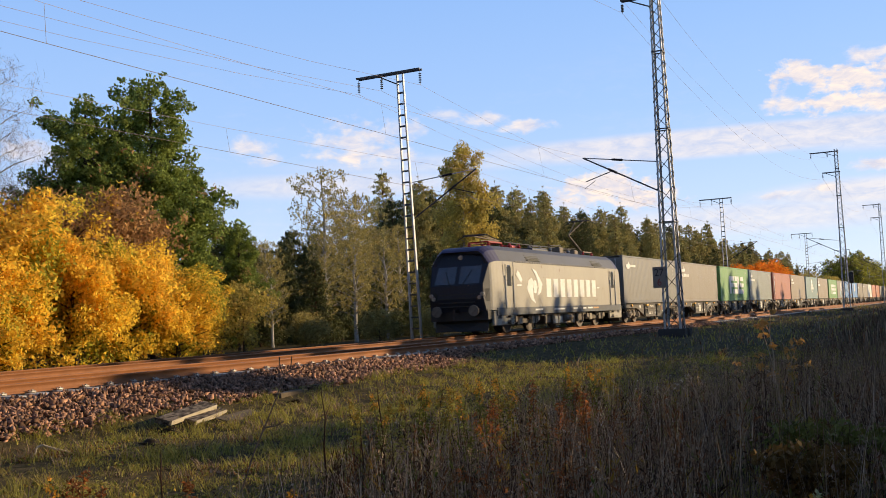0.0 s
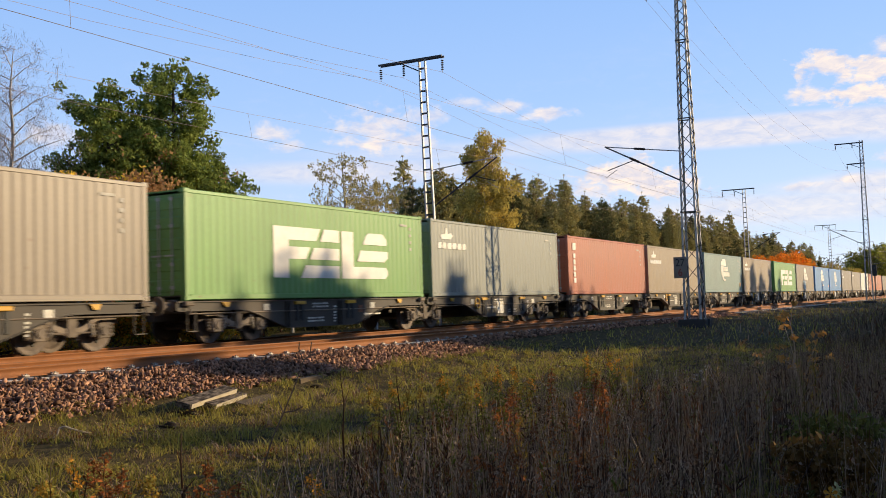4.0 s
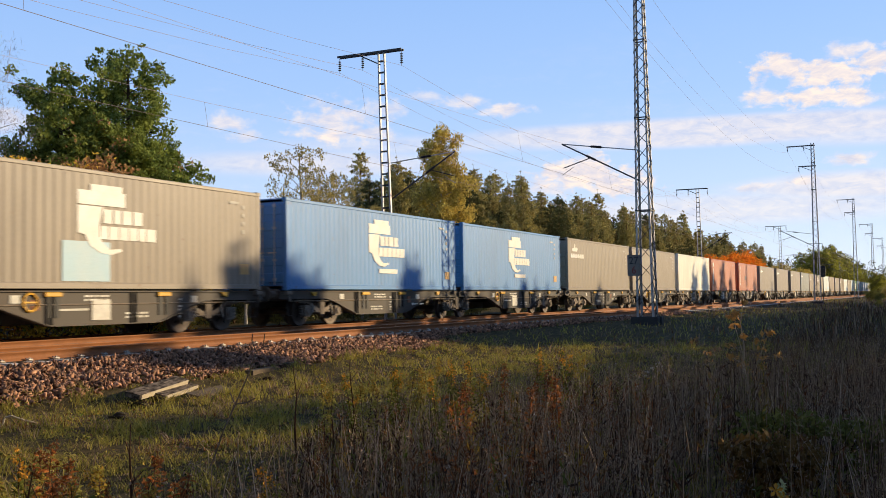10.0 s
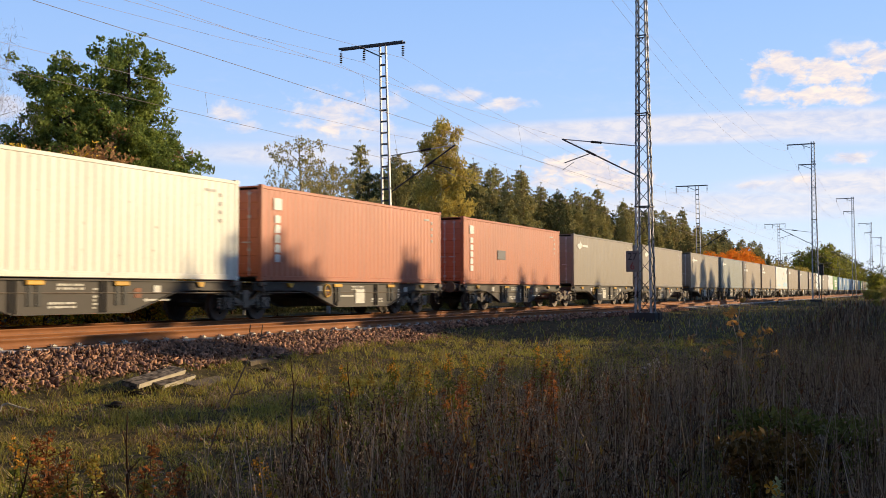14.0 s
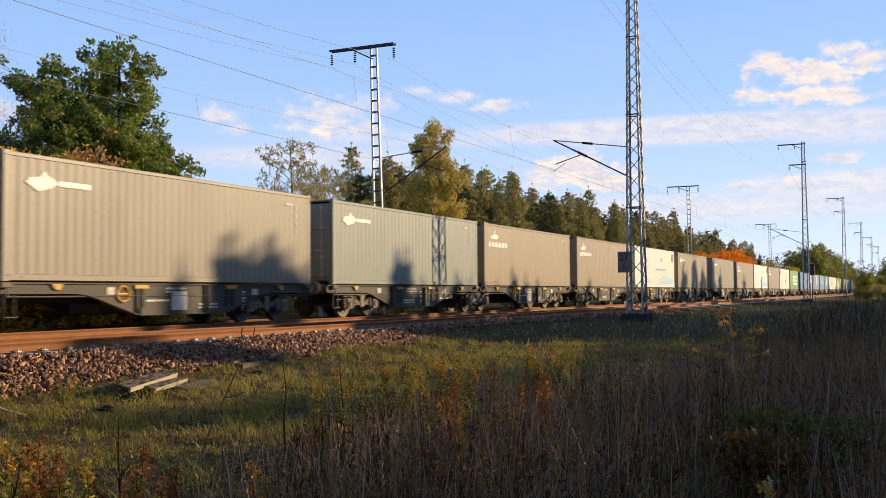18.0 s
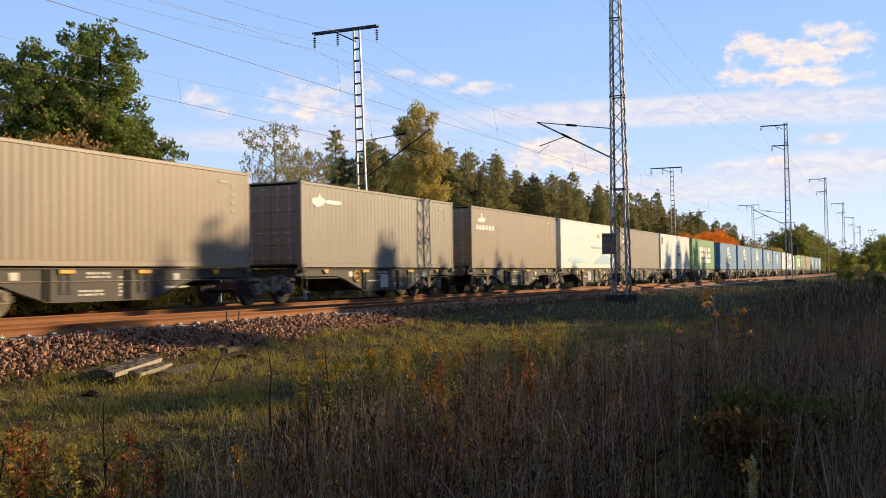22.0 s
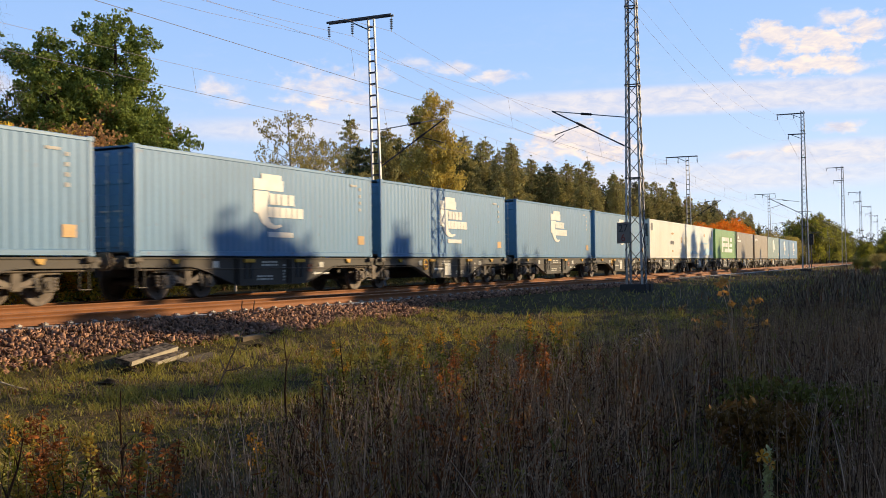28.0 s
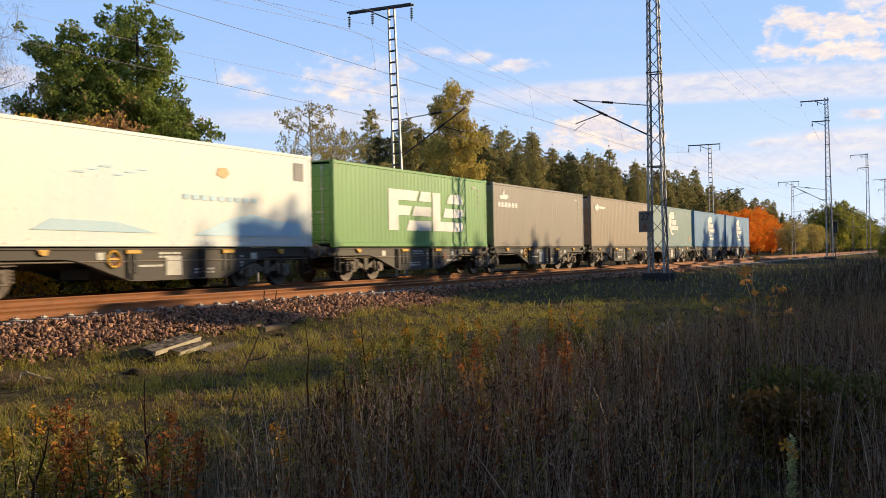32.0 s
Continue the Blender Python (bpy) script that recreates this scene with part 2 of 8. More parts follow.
GALV = material("galvanised_steel", (0.50, 0.49, 0.48), 0.5, 0.2, (0.34, 0.32, 0.3), 2.0, 40.0, 0.08, vary=0.08)
MAST_DARK = material("dark_mast_steel", (0.075, 0.07, 0.07), 0.6, 0.2, (0.045, 0.042, 0.04), 2.0, 40.0, 0.08, vary=0.08)
WIRE = material("copper_wire", (0.26, 0.21, 0.18), 0.7, 0.0, None, 1.0, 30.0, 0.0)
PORCELAIN = material("brown_porcelain", (0.03, 0.018, 0.014), 0.55, 0, None, 9.0, 60.0, 0.0)
SIGN = material("weathered_sign_enamel", (0.24, 0.20, 0.165), 0.6, 0, (0.15, 0.12, 0.1), 4.0, 40.0, 0.05)
INK = material("black_sign_paint", (0.02, 0.02, 0.02), 0.6, 0, None, 9.0, 60.0, 0.0)
RED_INK = material("red_sign_paint", (0.28, 0.04, 0.025), 0.6, 0, None, 9.0, 60.0, 0.0)
TIMBER = material("weathered_timber", (0.028, 0.021, 0.015), 0.9, 0, (0.26, 0.21, 0.16), 6.0, 40.0, 0.4, (1, 3, 3), 0.15, 0.1, 0.95)
TIMBER_PALE = material("pale_timber", (0.55, 0.47, 0.34), 0.85, 0, (0.34, 0.27, 0.18), 3.0, 40.0, 0.3, (1, 9, 9), 0.1, 0.2)
BARK = material("dark_bark", (0.085, 0.065, 0.05), 0.95, 0, (0.04, 0.03, 0.025), 4.0, 30.0, 0.6, (1, 1, 0.3), 0.1, 0.1)
PINE_BARK = material("pine_bark", (0.17, 0.095, 0.055), 0.95, 0, (0.07, 0.05, 0.04), 3.0, 30.0, 0.6, (1, 1, 0.3), 0.1, 0.1)
BIRCH_BARK = material("birch_bark", (0.52, 0.48, 0.42), 0.85, 0, (0.06, 0.05, 0.045), 5.0, 40.0, 0.3, (1, 1, 5), 0.1, 0.2, 0.8)


def leaf(name, colour, second, vary=0.35, through=0.35):
    return material(name, colour, 0.6, 0, second, 0.45, 4.0, 0.0, (1, 1, 1), vary, 0.06, 0.9, through, True)


TWIG = leaf("grey_twigs", (0.30, 0.25, 0.24), (0.2, 0.16, 0.15), 0.3, 0.0)
OAK_LEAF = leaf("oak_leaf", (0.26, 0.31, 0.075), (0.14, 0.185, 0.04), 0.45, 0.4)
MAPLE_LEAF = leaf("golden_maple_leaf", (0.95, 0.68, 0.085), (0.88, 0.54, 0.085), 0.28, 0.6)
MAPLE_GREEN = leaf("greenish_maple_leaf", (0.50, 0.46, 0.06), (0.30, 0.33, 0.05), 0.35, 0.45)
RUSSET_LEAF = leaf("russet_leaf", (0.50, 0.29, 0.12), (0.34, 0.2, 0.09), 0.35, 0.35)
BIRCH_LEAF = leaf("yellowing_birch_leaf", (0.62, 0.47, 0.12), (0.42, 0.36, 0.09), 0.35, 0.4)
BIRCH_PALE = leaf("thin_olive_leaf", (0.44, 0.35, 0.12), (0.27, 0.24, 0.085), 0.4, 0.35)
PINE_NEEDLE = leaf("pine_needles", (0.37, 0.335, 0.115), (0.46, 0.36, 0.135), 0.5, 0.2)
# needles coloured darker, to put the wood's shade into the foliage
PINE_SHADED = leaf("shaded_pine_needles", (0.10, 0.11, 0.042), (0.15, 0.135, 0.05), 0.35, 0.15)
FIRE_LEAF = leaf("orange_red_leaf", (0.86, 0.24, 0.025), (0.75, 0.36, 0.04), 0.25, 0.4)
HEDGE_LEAF = leaf("green_bush_leaf", (0.19, 0.20, 0.05), (0.27, 0.22, 0.055), 0.35, 0.3)
GRASS = leaf("meadow_grass", (0.36, 0.32, 0.06), (0.50, 0.37, 0.10), 0.55, 0.4)
PALE_STALK = leaf("pale_straw", (0.58, 0.46, 0.33), (0.36, 0.26, 0.18), 0.4, 0.2)
SEED = leaf("whitish_seed_down", (0.62, 0.57, 0.48), (0.4, 0.34, 0.27), 0.3, 0.3)
YELLOW_GREEN = leaf("yellow_green_weed", (0.42, 0.37, 0.085), (0.31, 0.27, 0.065), 0.35, 0.4)
GOLD_BRIGHT = leaf("orange_gold_plume", (0.62, 0.30, 0.04), (0.5, 0.3, 0.05), 0.3, 0.3)
FLAME_WEED = leaf("rust_orange_weed", (0.46, 0.16, 0.045), (0.32, 0.115, 0.045), 0.4, 0.4)
DRY = leaf("dry_grass_stalk", (0.38, 0.27, 0.175), (0.22, 0.145, 0.09), 0.4, 0.25)
RUSTY_WEED = leaf("russet_weed", (0.26, 0.10, 0.035), (0.15, 0.08, 0.035), 0.4, 0.25)
GOLD_WEED = leaf("gold_weed", (0.42, 0.26, 0.045), (0.25, 0.2, 0.04), 0.35, 0.3)
GREEN_WEED = leaf("green_weed", (0.15, 0.18, 0.035), (0.23, 0.19, 0.04), 0.35, 0.3)
DARK_WEED = leaf("dark_weed_stem", (0.065, 0.036, 0.022), (0.10, 0.06, 0.034), 0.4, 0.1)
MULLEIN = leaf("pale_mullein", (0.62, 0.66, 0.36), (0.66, 0.64, 0.26), 0.25, 0.2)
BUSH_RED = leaf("red_orange_bush_leaf", (0.22, 0.12, 0.035), (0.14, 0.12, 0.035), 0.35, 0.3)


# ---- mesh helpers ----
class Geo:
    """Collects points and faces, with a material number a face."""

    def __init__(self):
        self.v, self.f, self.m = [], [], []

    def add(self, verts, faces, mi=0):
        o = len(self.v)
        self.v += [tuple(p) for p in verts]
        self.f += [tuple(i + o for i in q) for q in faces]
        self.m += [mi] * len(faces)
        return self

    def box(self, x0, x1, y0, y1, z0, z1, mi=0, ch=0.0):
        """A box; ch chamfers its four edges along x."""
        if ch:
            prof = [(y0 + ch, z0), (y1 - ch, z0), (y1, z0 + ch), (y1, z1 - ch), (y1 - ch, z1), (y0 + ch, z1), (y0, z1 - ch), (y0, z0 + ch)]
            return self.prism([(x0, *p) for p in prof], (x1 - x0, 0, 0), mi)
        v = [(x, y, z) for x in (x0, x1) for y in (y0, y1) for z in (z0, z1)]
        return self.add(v, [(0, 1, 3, 2), (4, 6, 7, 5), (0, 4, 5, 1), (2, 3, 7, 6), (0, 2, 6, 4), (1, 5, 7, 3)], mi)

    def prism(self, ring, d, mi=0):
        """A flat ring of points pushed along d."""
        k = len(ring)
        v = [Vector(p) for p in ring] + [Vector(p) + Vector(d) for p in ring]
        f = [tuple(range(k))[::-1], tuple(range(k, 2 * k))] + [(i, (i + 1) % k, k + (i + 1) % k, k + i) for i in range(k)]
        return self.add(v, f, mi)

    def rod(self, a, b, r0, r1=None, n=6, mi=0, caps=True):
        a, b = Vector(a), Vector(b)
        r1 = r0 if r1 is None else r1
        d = (b - a).normalized()
        u = d.orthogonal().normalized()
        w = d.cross(u)
        v = [a + (u * math.cos(6.28319 * i / n) + w * math.sin(6.28319 * i / n)) * r0 for i in range(n)]
        v += [b + (u * math.cos(6.28319 * i / n) + w * math.sin(6.28319 * i / n)) * r1 for i in range(n)]
        f = [(i, (i + 1) % n, n + (i + 1) % n, n + i) for i in range(n)]
        if caps:
            f += [tuple(range(n))[::-1], tuple(range(n, 2 * n))]
        return self.add(v, f, mi)

    def lathe(self, rings, axis="y", n=20, mi=0):
        """Rings of (place along the axis, radius) joined into a turned shape, closed at both ends."""
        v, f = [], []
        for p, r in rings:
            for i in range(n):
                c, s = r * math.cos(6.28319 * i / n), r * math.sin(6.28319 * i / n)
                v.append({"x": (p, c, s), "y": (c, p, s), "z": (c, s, p)}[axis])
        for k in range(len(rings) - 1):
            f += [(k * n + i, k * n + (i + 1) % n, (k + 1) * n + (i + 1) % n, (k + 1) * n + i) for i in range(n)]
        f += [tuple(range(n)), tuple(range((len(rings) - 1) * n, len(rings) * n))]
        return self.add(v, f, mi)

    def moved(self, m, other, mi=None):
        o = len(self.v)
        self.v += [tuple(m @ Vector(p)) for p in other.v]
        self.f += [tuple(i + o for i in q) for q in other.f]
        self.m += other.m if mi is None else [mi] * len(other.f)
        return self

    def mesh(self, name, mats, smooth=False):
        me = bpy.data.meshes.new(name)
        me.from_pydata(self.v, [], self.f)
        for m in mats if isinstance(mats, (list, tuple)) else [mats]:
            me.materials.append(m)
        me.polygons.foreach_set("material_index", self.m)
        bm = bmesh.new()
        bm.from_mesh(me)
        bmesh.ops.recalc_face_normals(bm, faces=bm.faces)
        bm.to_mesh(me)
        bm.free()
        if smooth:
            me.polygons.foreach_set("use_smooth", [True] * len(me.polygons))
        me.update()
        return me


def part(name, geo, mats, parent, label="", at=None, smooth=False):
    """One mesh object under a thing or a part. geo may be a mesh that other parts share."""
    ob = new(name, geo if isinstance(geo, bpy.types.Mesh) else geo.mesh(name, mats, smooth))
    ob.parent = parent
    if at is not None:
        ob.matrix_basis = at
    if label:
        ob["label"] = label
    return ob


def empty(name, m=None, **tags):
    ob = new(name)
    ob.empty_display_size = 0.3
    if m is not None:
        ob.matrix_basis = m
    return tagged(ob, **tags)


def single(name, geo, mats, m=None, smooth=False, **tags):
    ob = new(name, geo if isinstance(geo, bpy.types.Mesh) else geo.mesh(name, mats, smooth))
    if m is not None:
        ob.matrix_basis = m
    return tagged(ob, **tags)


def quick_mesh(name, verts, quads, mats, mat_ids=None, smooth=False):
    """A mesh straight from arrays of points and of faces with equal corner counts."""
    me = bpy.data.meshes.new(name)
    verts, quads = np.asarray(verts, np.float32), np.asarray(quads, np.int32)
    k = quads.shape[1]
    me.vertices.add(len(verts))
    me.vertices.foreach_set("co", verts.ravel())
    me.loops.add(quads.size)
    me.loops.foreach_set("vertex_index", quads.ravel())
    me.polygons.add(len(quads))
    me.polygons.foreach_set("loop_start", np.arange(0, quads.size, k, dtype=np.int32))
    for m in mats if isinstance(mats, (list, tuple)) else [mats]:
        me.materials.append(m)
    if mat_ids is not None:
        me.polygons.foreach_set("material_index", np.asarray(mat_ids, np.int32))
    if smooth:
        me.polygons.foreach_set("use_smooth", np.ones(len(quads), bool))
    me.update(calc_edges=True)
    me.validate()
    return me


def welded(g, mat, name):
    me = g.mesh(name, mat)
    bm = bmesh.new()
    bm.from_mesh(me)
    bmesh.ops.remove_doubles(bm, verts=bm.verts, dist=0.0005)
    bm.to_mesh(me)
    bm.free()
    return me


# ---- the line's plan ----
Y_NEAR, Y_FAR = 15.34, 19.34  # middle of the empty track and of the train's track
RAIL_Z = 0.78
SLEEPER_Z = 0.60


def bend(s):
    """How far the line has drawn to the left of straight at s metres."""
    if s < 40:
        return 0.0
    return 7.4e-5 * (s - 40) ** 2 if s < 140 else 0.74 + 0.0148 * (s - 140)


def heading(s):
    return 0.0 if s < 40 else math.degrees(math.atan(1.48e-4 * (min(s, 140) - 40)))


def on_line(s, y, z):
    return pose(s, y + bend(s), z, 0, 0, heading(s))


def smooth_step(a, b, x):
    k = min(1.0, max(0.0, (x - a) / (b - a)))
    return k * k * (3 - 2 * k)


def bank_toe(x):
    """Where the stone bank's face meets the meadow."""
    return 12.15 + 0.5 * smooth_step(9, 22, x) + 0.5 * smooth_step(24, 50, x)


def ground_z(x, y):
    """The meadow's height, with the low bank of the railway."""
    z = 0.3 * smooth_step(12, 48, x) + 0.15 * smooth_step(60, 160, x)
    d = y - bend(x)
    z += 0.2 * smooth_step(11.3, 12.25, d) * (1 - 0.6 * smooth_step(20, 45, x))
    if d < 17:
        toe = bank_toe(x)
        z += (SLEEPER_Z - 0.06 - z) * min(1.0, max(0.0, (d - toe) / (13.85 - toe)))
    else:
        z += (SLEEPER_Z - 0.16 - z) * (1 - smooth_step(21.4, 25.0, d))
    z += 0.06 * noise.noise((x * 0.23, y * 0.23, 0.0)) + 0.025 * noise.noise((x * 0.9, y * 0.9, 3.0))
    return z


# ---- ground, bank and tracks ----
def make_ground():
    xs = np.concatenate([-np.geomspace(4000, 70, 14), np.arange(-60, 170, 1.0), np.geomspace(175, 4000, 24)])
    ys = np.concatenate([-np.geomspace(4000, 50, 14), np.arange(-44, 10, 1.2), np.arange(10, 26, 0.5), np.arange(26, 60, 1.4), np.geomspace(64, 4000, 22)])
    v = [(x, y, ground_z(x, y)) for x in xs for y in ys]
    ny = len(ys)
    i, j = np.meshgrid(np.arange(len(xs) - 1), np.arange(ny - 1), indexing="ij")
    a = (i * ny + j).ravel()
    me = quick_mesh("ground", v, np.stack([a, a + ny, a + ny + 1, a + 1], 1), GROUND, smooth=True)
    single("ground", me, None, kind="structure", label="rough autumn meadow ground beside a railway bank", category="ground")


def swept(profile, s0, s1, step, y0, z0, closed=True):
    """A profile of (y, z) swept along the line."""
    ss = np.arange(s0, s1 + 0.01, step)
    k = len(profile)
    v = [(s, y0 + bend(s) + p, z0 + q) for s in ss for p, q in profile]
    f = []
    for i in range(len(ss) - 1):
        for j in range(k if closed else k - 1):
            f.append((i * k + j, i * k + (j + 1) % k, (i + 1) * k + (j + 1) % k, (i + 1) * k + j))
    return v, f


RAIL_PROFILE = [(-0.07, 0), (0.07, 0), (0.07, 0.012), (0.012, 0.03), (0.009, 0.125), (0.036, 0.14), (0.036, 0.166), (0.028, 0.172), (-0.028, 0.172), (-0.036, 0.166), (-0.036, 0.14), (-0.009, 0.125), (-0.012, 0.03), (-0.07, 0.012)]


def make_tracks():
    bed = [(13.4, 0.40), (13.7, 0.53), (13.95, SLEEPER_Z - 0.035), (17.34, SLEEPER_Z - 0.05), (20.9, SLEEPER_Z - 0.035), (21.6, 0.5), (22.6, 0.1), (23.0, -0.1)]
    v, f = swept(bed, -560, 700, 4.0, 0, 0, False)
    ballast = single("ballast_bed", quick_mesh("ballast_bed", v, f, BALLAST), None, kind="structure", label="brown crushed stone ballast bank under two tracks", category="ballast")
    sl = Geo()
    sl.prism([(-0.13, y, z) for y, z in ((-1.3, -0.2), (-1.3, -0.02), (-1.26, 0), (-0.5, 0.0), (-0.4, -0.03), (0.4, -0.03), (0.5, 0.0), (1.26, 0), (1.3, -0.02), (1.3, -0.2))], (0.26, 0, 0))
    sleeper_mesh = sl.mesh("sleeper", CONCRETE)
    cl = Geo()
    for sx in (-1, 1):
        cl.box(-0.06, 0.06, sx * 0.075 - 0.012 + sx * 0.02, sx * 0.075 + 0.012 + sx * 0.02, 0.0, 0.03)
        cl.rod((-0.04, sx * 0.12, 0.015), (-0.04, sx * 0.055, 0.04), 0.012, n=5)
        cl.rod((0.04, sx * 0.12, 0.015), (0.04, sx * 0.055, 0.04), 0.012, n=5)
        cl.rod((-0.04, sx * 0.12, 0.016), (0.04, sx * 0.12, 0.016), 0.012, n=5)
        cl.rod((0, sx * 0.095, 0.0), (0, sx * 0.095, 0.05), 0.02, n=6)
    clip_mesh = cl.mesh("rail_clip", CLIP)
    for nm, yc in (("track_near", Y_NEAR), ("track_far", Y_FAR)):
        tr = empty(nm, kind="structure", label="rusty steel rails on concrete sleepers", category="railway track")
        for sy in (-1, 1):
            v, f = swept(RAIL_PROFILE, -560, 700, 4.0, yc + sy * 0.7535, SLEEPER_Z + 0.008)
            ids = np.zeros(len(f), int)
            ids[np.arange(len(f)) % 14 == 7] = 1
            part("rail", quick_mesh("rail", v, f, [RAIL, RAIL_TOP], ids), None, tr)
        s, far = 4.0, Geo()
        while s < 300:
            m = on_line(s, yc, SLEEPER_Z)
            if s < (62 if yc == Y_NEAR else 40):
                o = part("sleeper", sleeper_mesh, None, tr, at=m)
                if yc == Y_NEAR and s < 46:
                    for sy in (-1, 1):
                        part("rail_clip", clip_mesh, None, o, at=pose(0, sy * 0.7535, 0.004) @ Matrix.Scale(1.15, 4))
            else:
                far.moved(m, sl)
            s += 0.6
        tagged(part("far_sleepers", far, CONCRETE, tr), kind="stuff")
    return ballast


BALLAST_OB = make_tracks()
make_ground()


# ---- overhead line ----
def bar(g, a, b, w, mi=0):
    """A thin square bar."""
    g.rod(a, b, w * 0.7, n=4, mi=mi)


def insulator(n_disc=5, length=0.55):
    g = Geo()
    g.rod((0, 0, 0), (0, 0, -length), 0.012, n=5)
    for i in range(n_disc):
        z = -0.12 - i * (length - 0.2) / n_disc
        g.lathe([(z, 0.02), (z - 0.02, 0.075), (z - 0.05, 0.06), (z - 0.055, 0.02)], "z", 8)
    return g


def cantilever(parent, y_from, z_top, z_low, reach, contact_z, rise=0.3, stagger=0.0):
    """Tubes that carry the messenger and contact wires; reach is signed along y."""
    sg = 1 if reach > 0 else -1
    tip = (0, y_from + reach, z_top + rise)
    g = Geo().rod((0, y_from, z_top), tip, 0.024)
    part("top_tube", g, GALV, parent)
    g = Geo().rod((0, y_from, z_low), tip, 0.034)
    part("bracket_tube", g, MAST_DARK, parent)
    a = Vector((0, y_from, z_low)).lerp(Vector(tip), 0.62)
    g = Geo().rod(a, (0, y_from + reach - sg * 0.1, contact_z + 0.35), 0.022)
    part("registration_tube", g, MAST_DARK, parent)
    g = Geo().rod((0, y_from + reach - sg * 0.55, contact_z + 0.36), (0, y_from + reach + stagger, contact_z + 0.02), 0.014)
    part("steady_arm", g, GALV, parent)
    for k, (p, q) in enumerate((((0, y_from, z_top), tip), ((0, y_from, z_low), tip))):
        p, q = Vector(p), Vector(q)
        c = p.lerp(q, 0.55 if k == 0 else 0.62)
        d = (q - p).normalized()
        g = Geo().lathe([(-0.27, 0.03)] + [(i * 0.04, 0.065 if i % 2 else 0.042) for i in range(-6, 7)] + [(0.27, 0.03)], "z", 8)
        part("insulator", g, PORCELAIN, parent, at=Matrix.Translation(c) @ d.to_track_quat("Z", "Y").to_matrix().to_4x4())


def lattice_mast(s, y, base, top, w0, w1, lean, arms, hold, group, label):
    """A four-legged braced mast. lean: metres the top stands off along x. arms: (height, reach along y, hangers)."""
    mast = empty("catenary_mast", pose(s, y + bend(s), 0, 0, 0, heading(s)), label=label, category="mast", group=group)

    def corner(i, z):
        k = (z - base) / (top - base)
        w = (w0 + (w1 - w0) * k) / 2
        return Vector((lean * k + (w if i in (1, 2) else -w), w if i in (2, 3) else -w, z))

    for i in range(4):
        g = Geo()
        a, b = corner(i, base), corner(i, top)
        sx, sy = (-1 if i in (1, 2) else 1), (-1 if i in (2, 3) else 1)
        for dx, dy in (((0.09, 0.012), (0.012, 0.09))):
            ring = [(0, 0), (sx * dx, 0), (sx * dx, sy * dy), (0, sy * dy)]
            g.add([a + Vector((p, q, 0)) for p, q in ring] + [b + Vector((p * 0.7, q * 0.7, 0)) for p, q in ring], [(0, 1, 2, 3), (4, 5, 6, 7), (0, 1, 5, 4), (1, 2, 6, 5), (2, 3, 7, 6), (3, 0, 4, 7)])
        part("leg", g, GALV, mast)
    zs, z = [], base + 0.1
    while z < top - 0.15:
        zs.append(z)
        k = (z - base) / (top - base)
        z += (w0 + (w1 - w0) * k) * 1.12
    zs.append(top - 0.05)
    for i in range(4):
        bars = []
        for a, b in zip(zs, zs[1:]):
            bars.append((corner(i, a), corner((i + 1) % 4, b), 0.028))
            if i in (0, 2):
                bars.append((corner((i + 1) % 4, a), corner(i, b), 0.028))
        bars += [(corner(i, z), corner((i + 1) % 4, z), 0.05) for z in zs[::6]]
        if s < 60:
            for a, b, w in bars:
                g = Geo()
                bar(g, a, b, w)
                part("brace", g, MAST_DARK, mast)
        else:
            g = Geo()
            for a, b, w in bars:
                bar(g, a, b, w)
            tagged(part("bracing", g, MAST_DARK, mast), kind="stuff")
    g = Geo()
    for sx in (-1, 1):
        g.box(sx * w0 / 2 - 0.2, sx * w0 / 2 + 0.2, -w0 / 2 - 0.2, w0 / 2 + 0.2, base - 0.6, base + 0.3, 0, 0.03)
    part("footing", g, CONCRETE_DARK, mast, "dark concrete footing")
    ins = insulator().mesh("hanging_insulator", PORCELAIN)
    for z, reach, hangers in arms:
        k = (z - base) / (top - base)
        x0, sg = lean * k, 1 if reach > 0 else -1
        w = (w0 + (w1 - w0) * k) / 2
        g = Geo()
        for dx in (-0.1, 0.1):
            g.box(x0 + dx - 0.03, x0 + dx + 0.03, min(-sg * w * 1.4, reach), max(-sg * w * 1.4, reach), z - 0.05, z + 0.05)
        g.rod((x0, sg * w, z - 0.5), (x0, sg * min(abs(reach), 1.2), z - 0.05), 0.03)
        arm = part("cross_arm", g, MAST_DARK, mast)
        for h in hangers:
            part("hanging_insulator", ins, None, arm, at=pose(x0, h, z - 0.05))
    if hold:
        cantilever(mast, *hold)
    return mast


CONCRETE_DARK = material("tarred_concrete", (0.06, 0.055, 0.05), 0.85, 0, (0.035, 0.03, 0.03), 3.0, 40.0, 0.2)


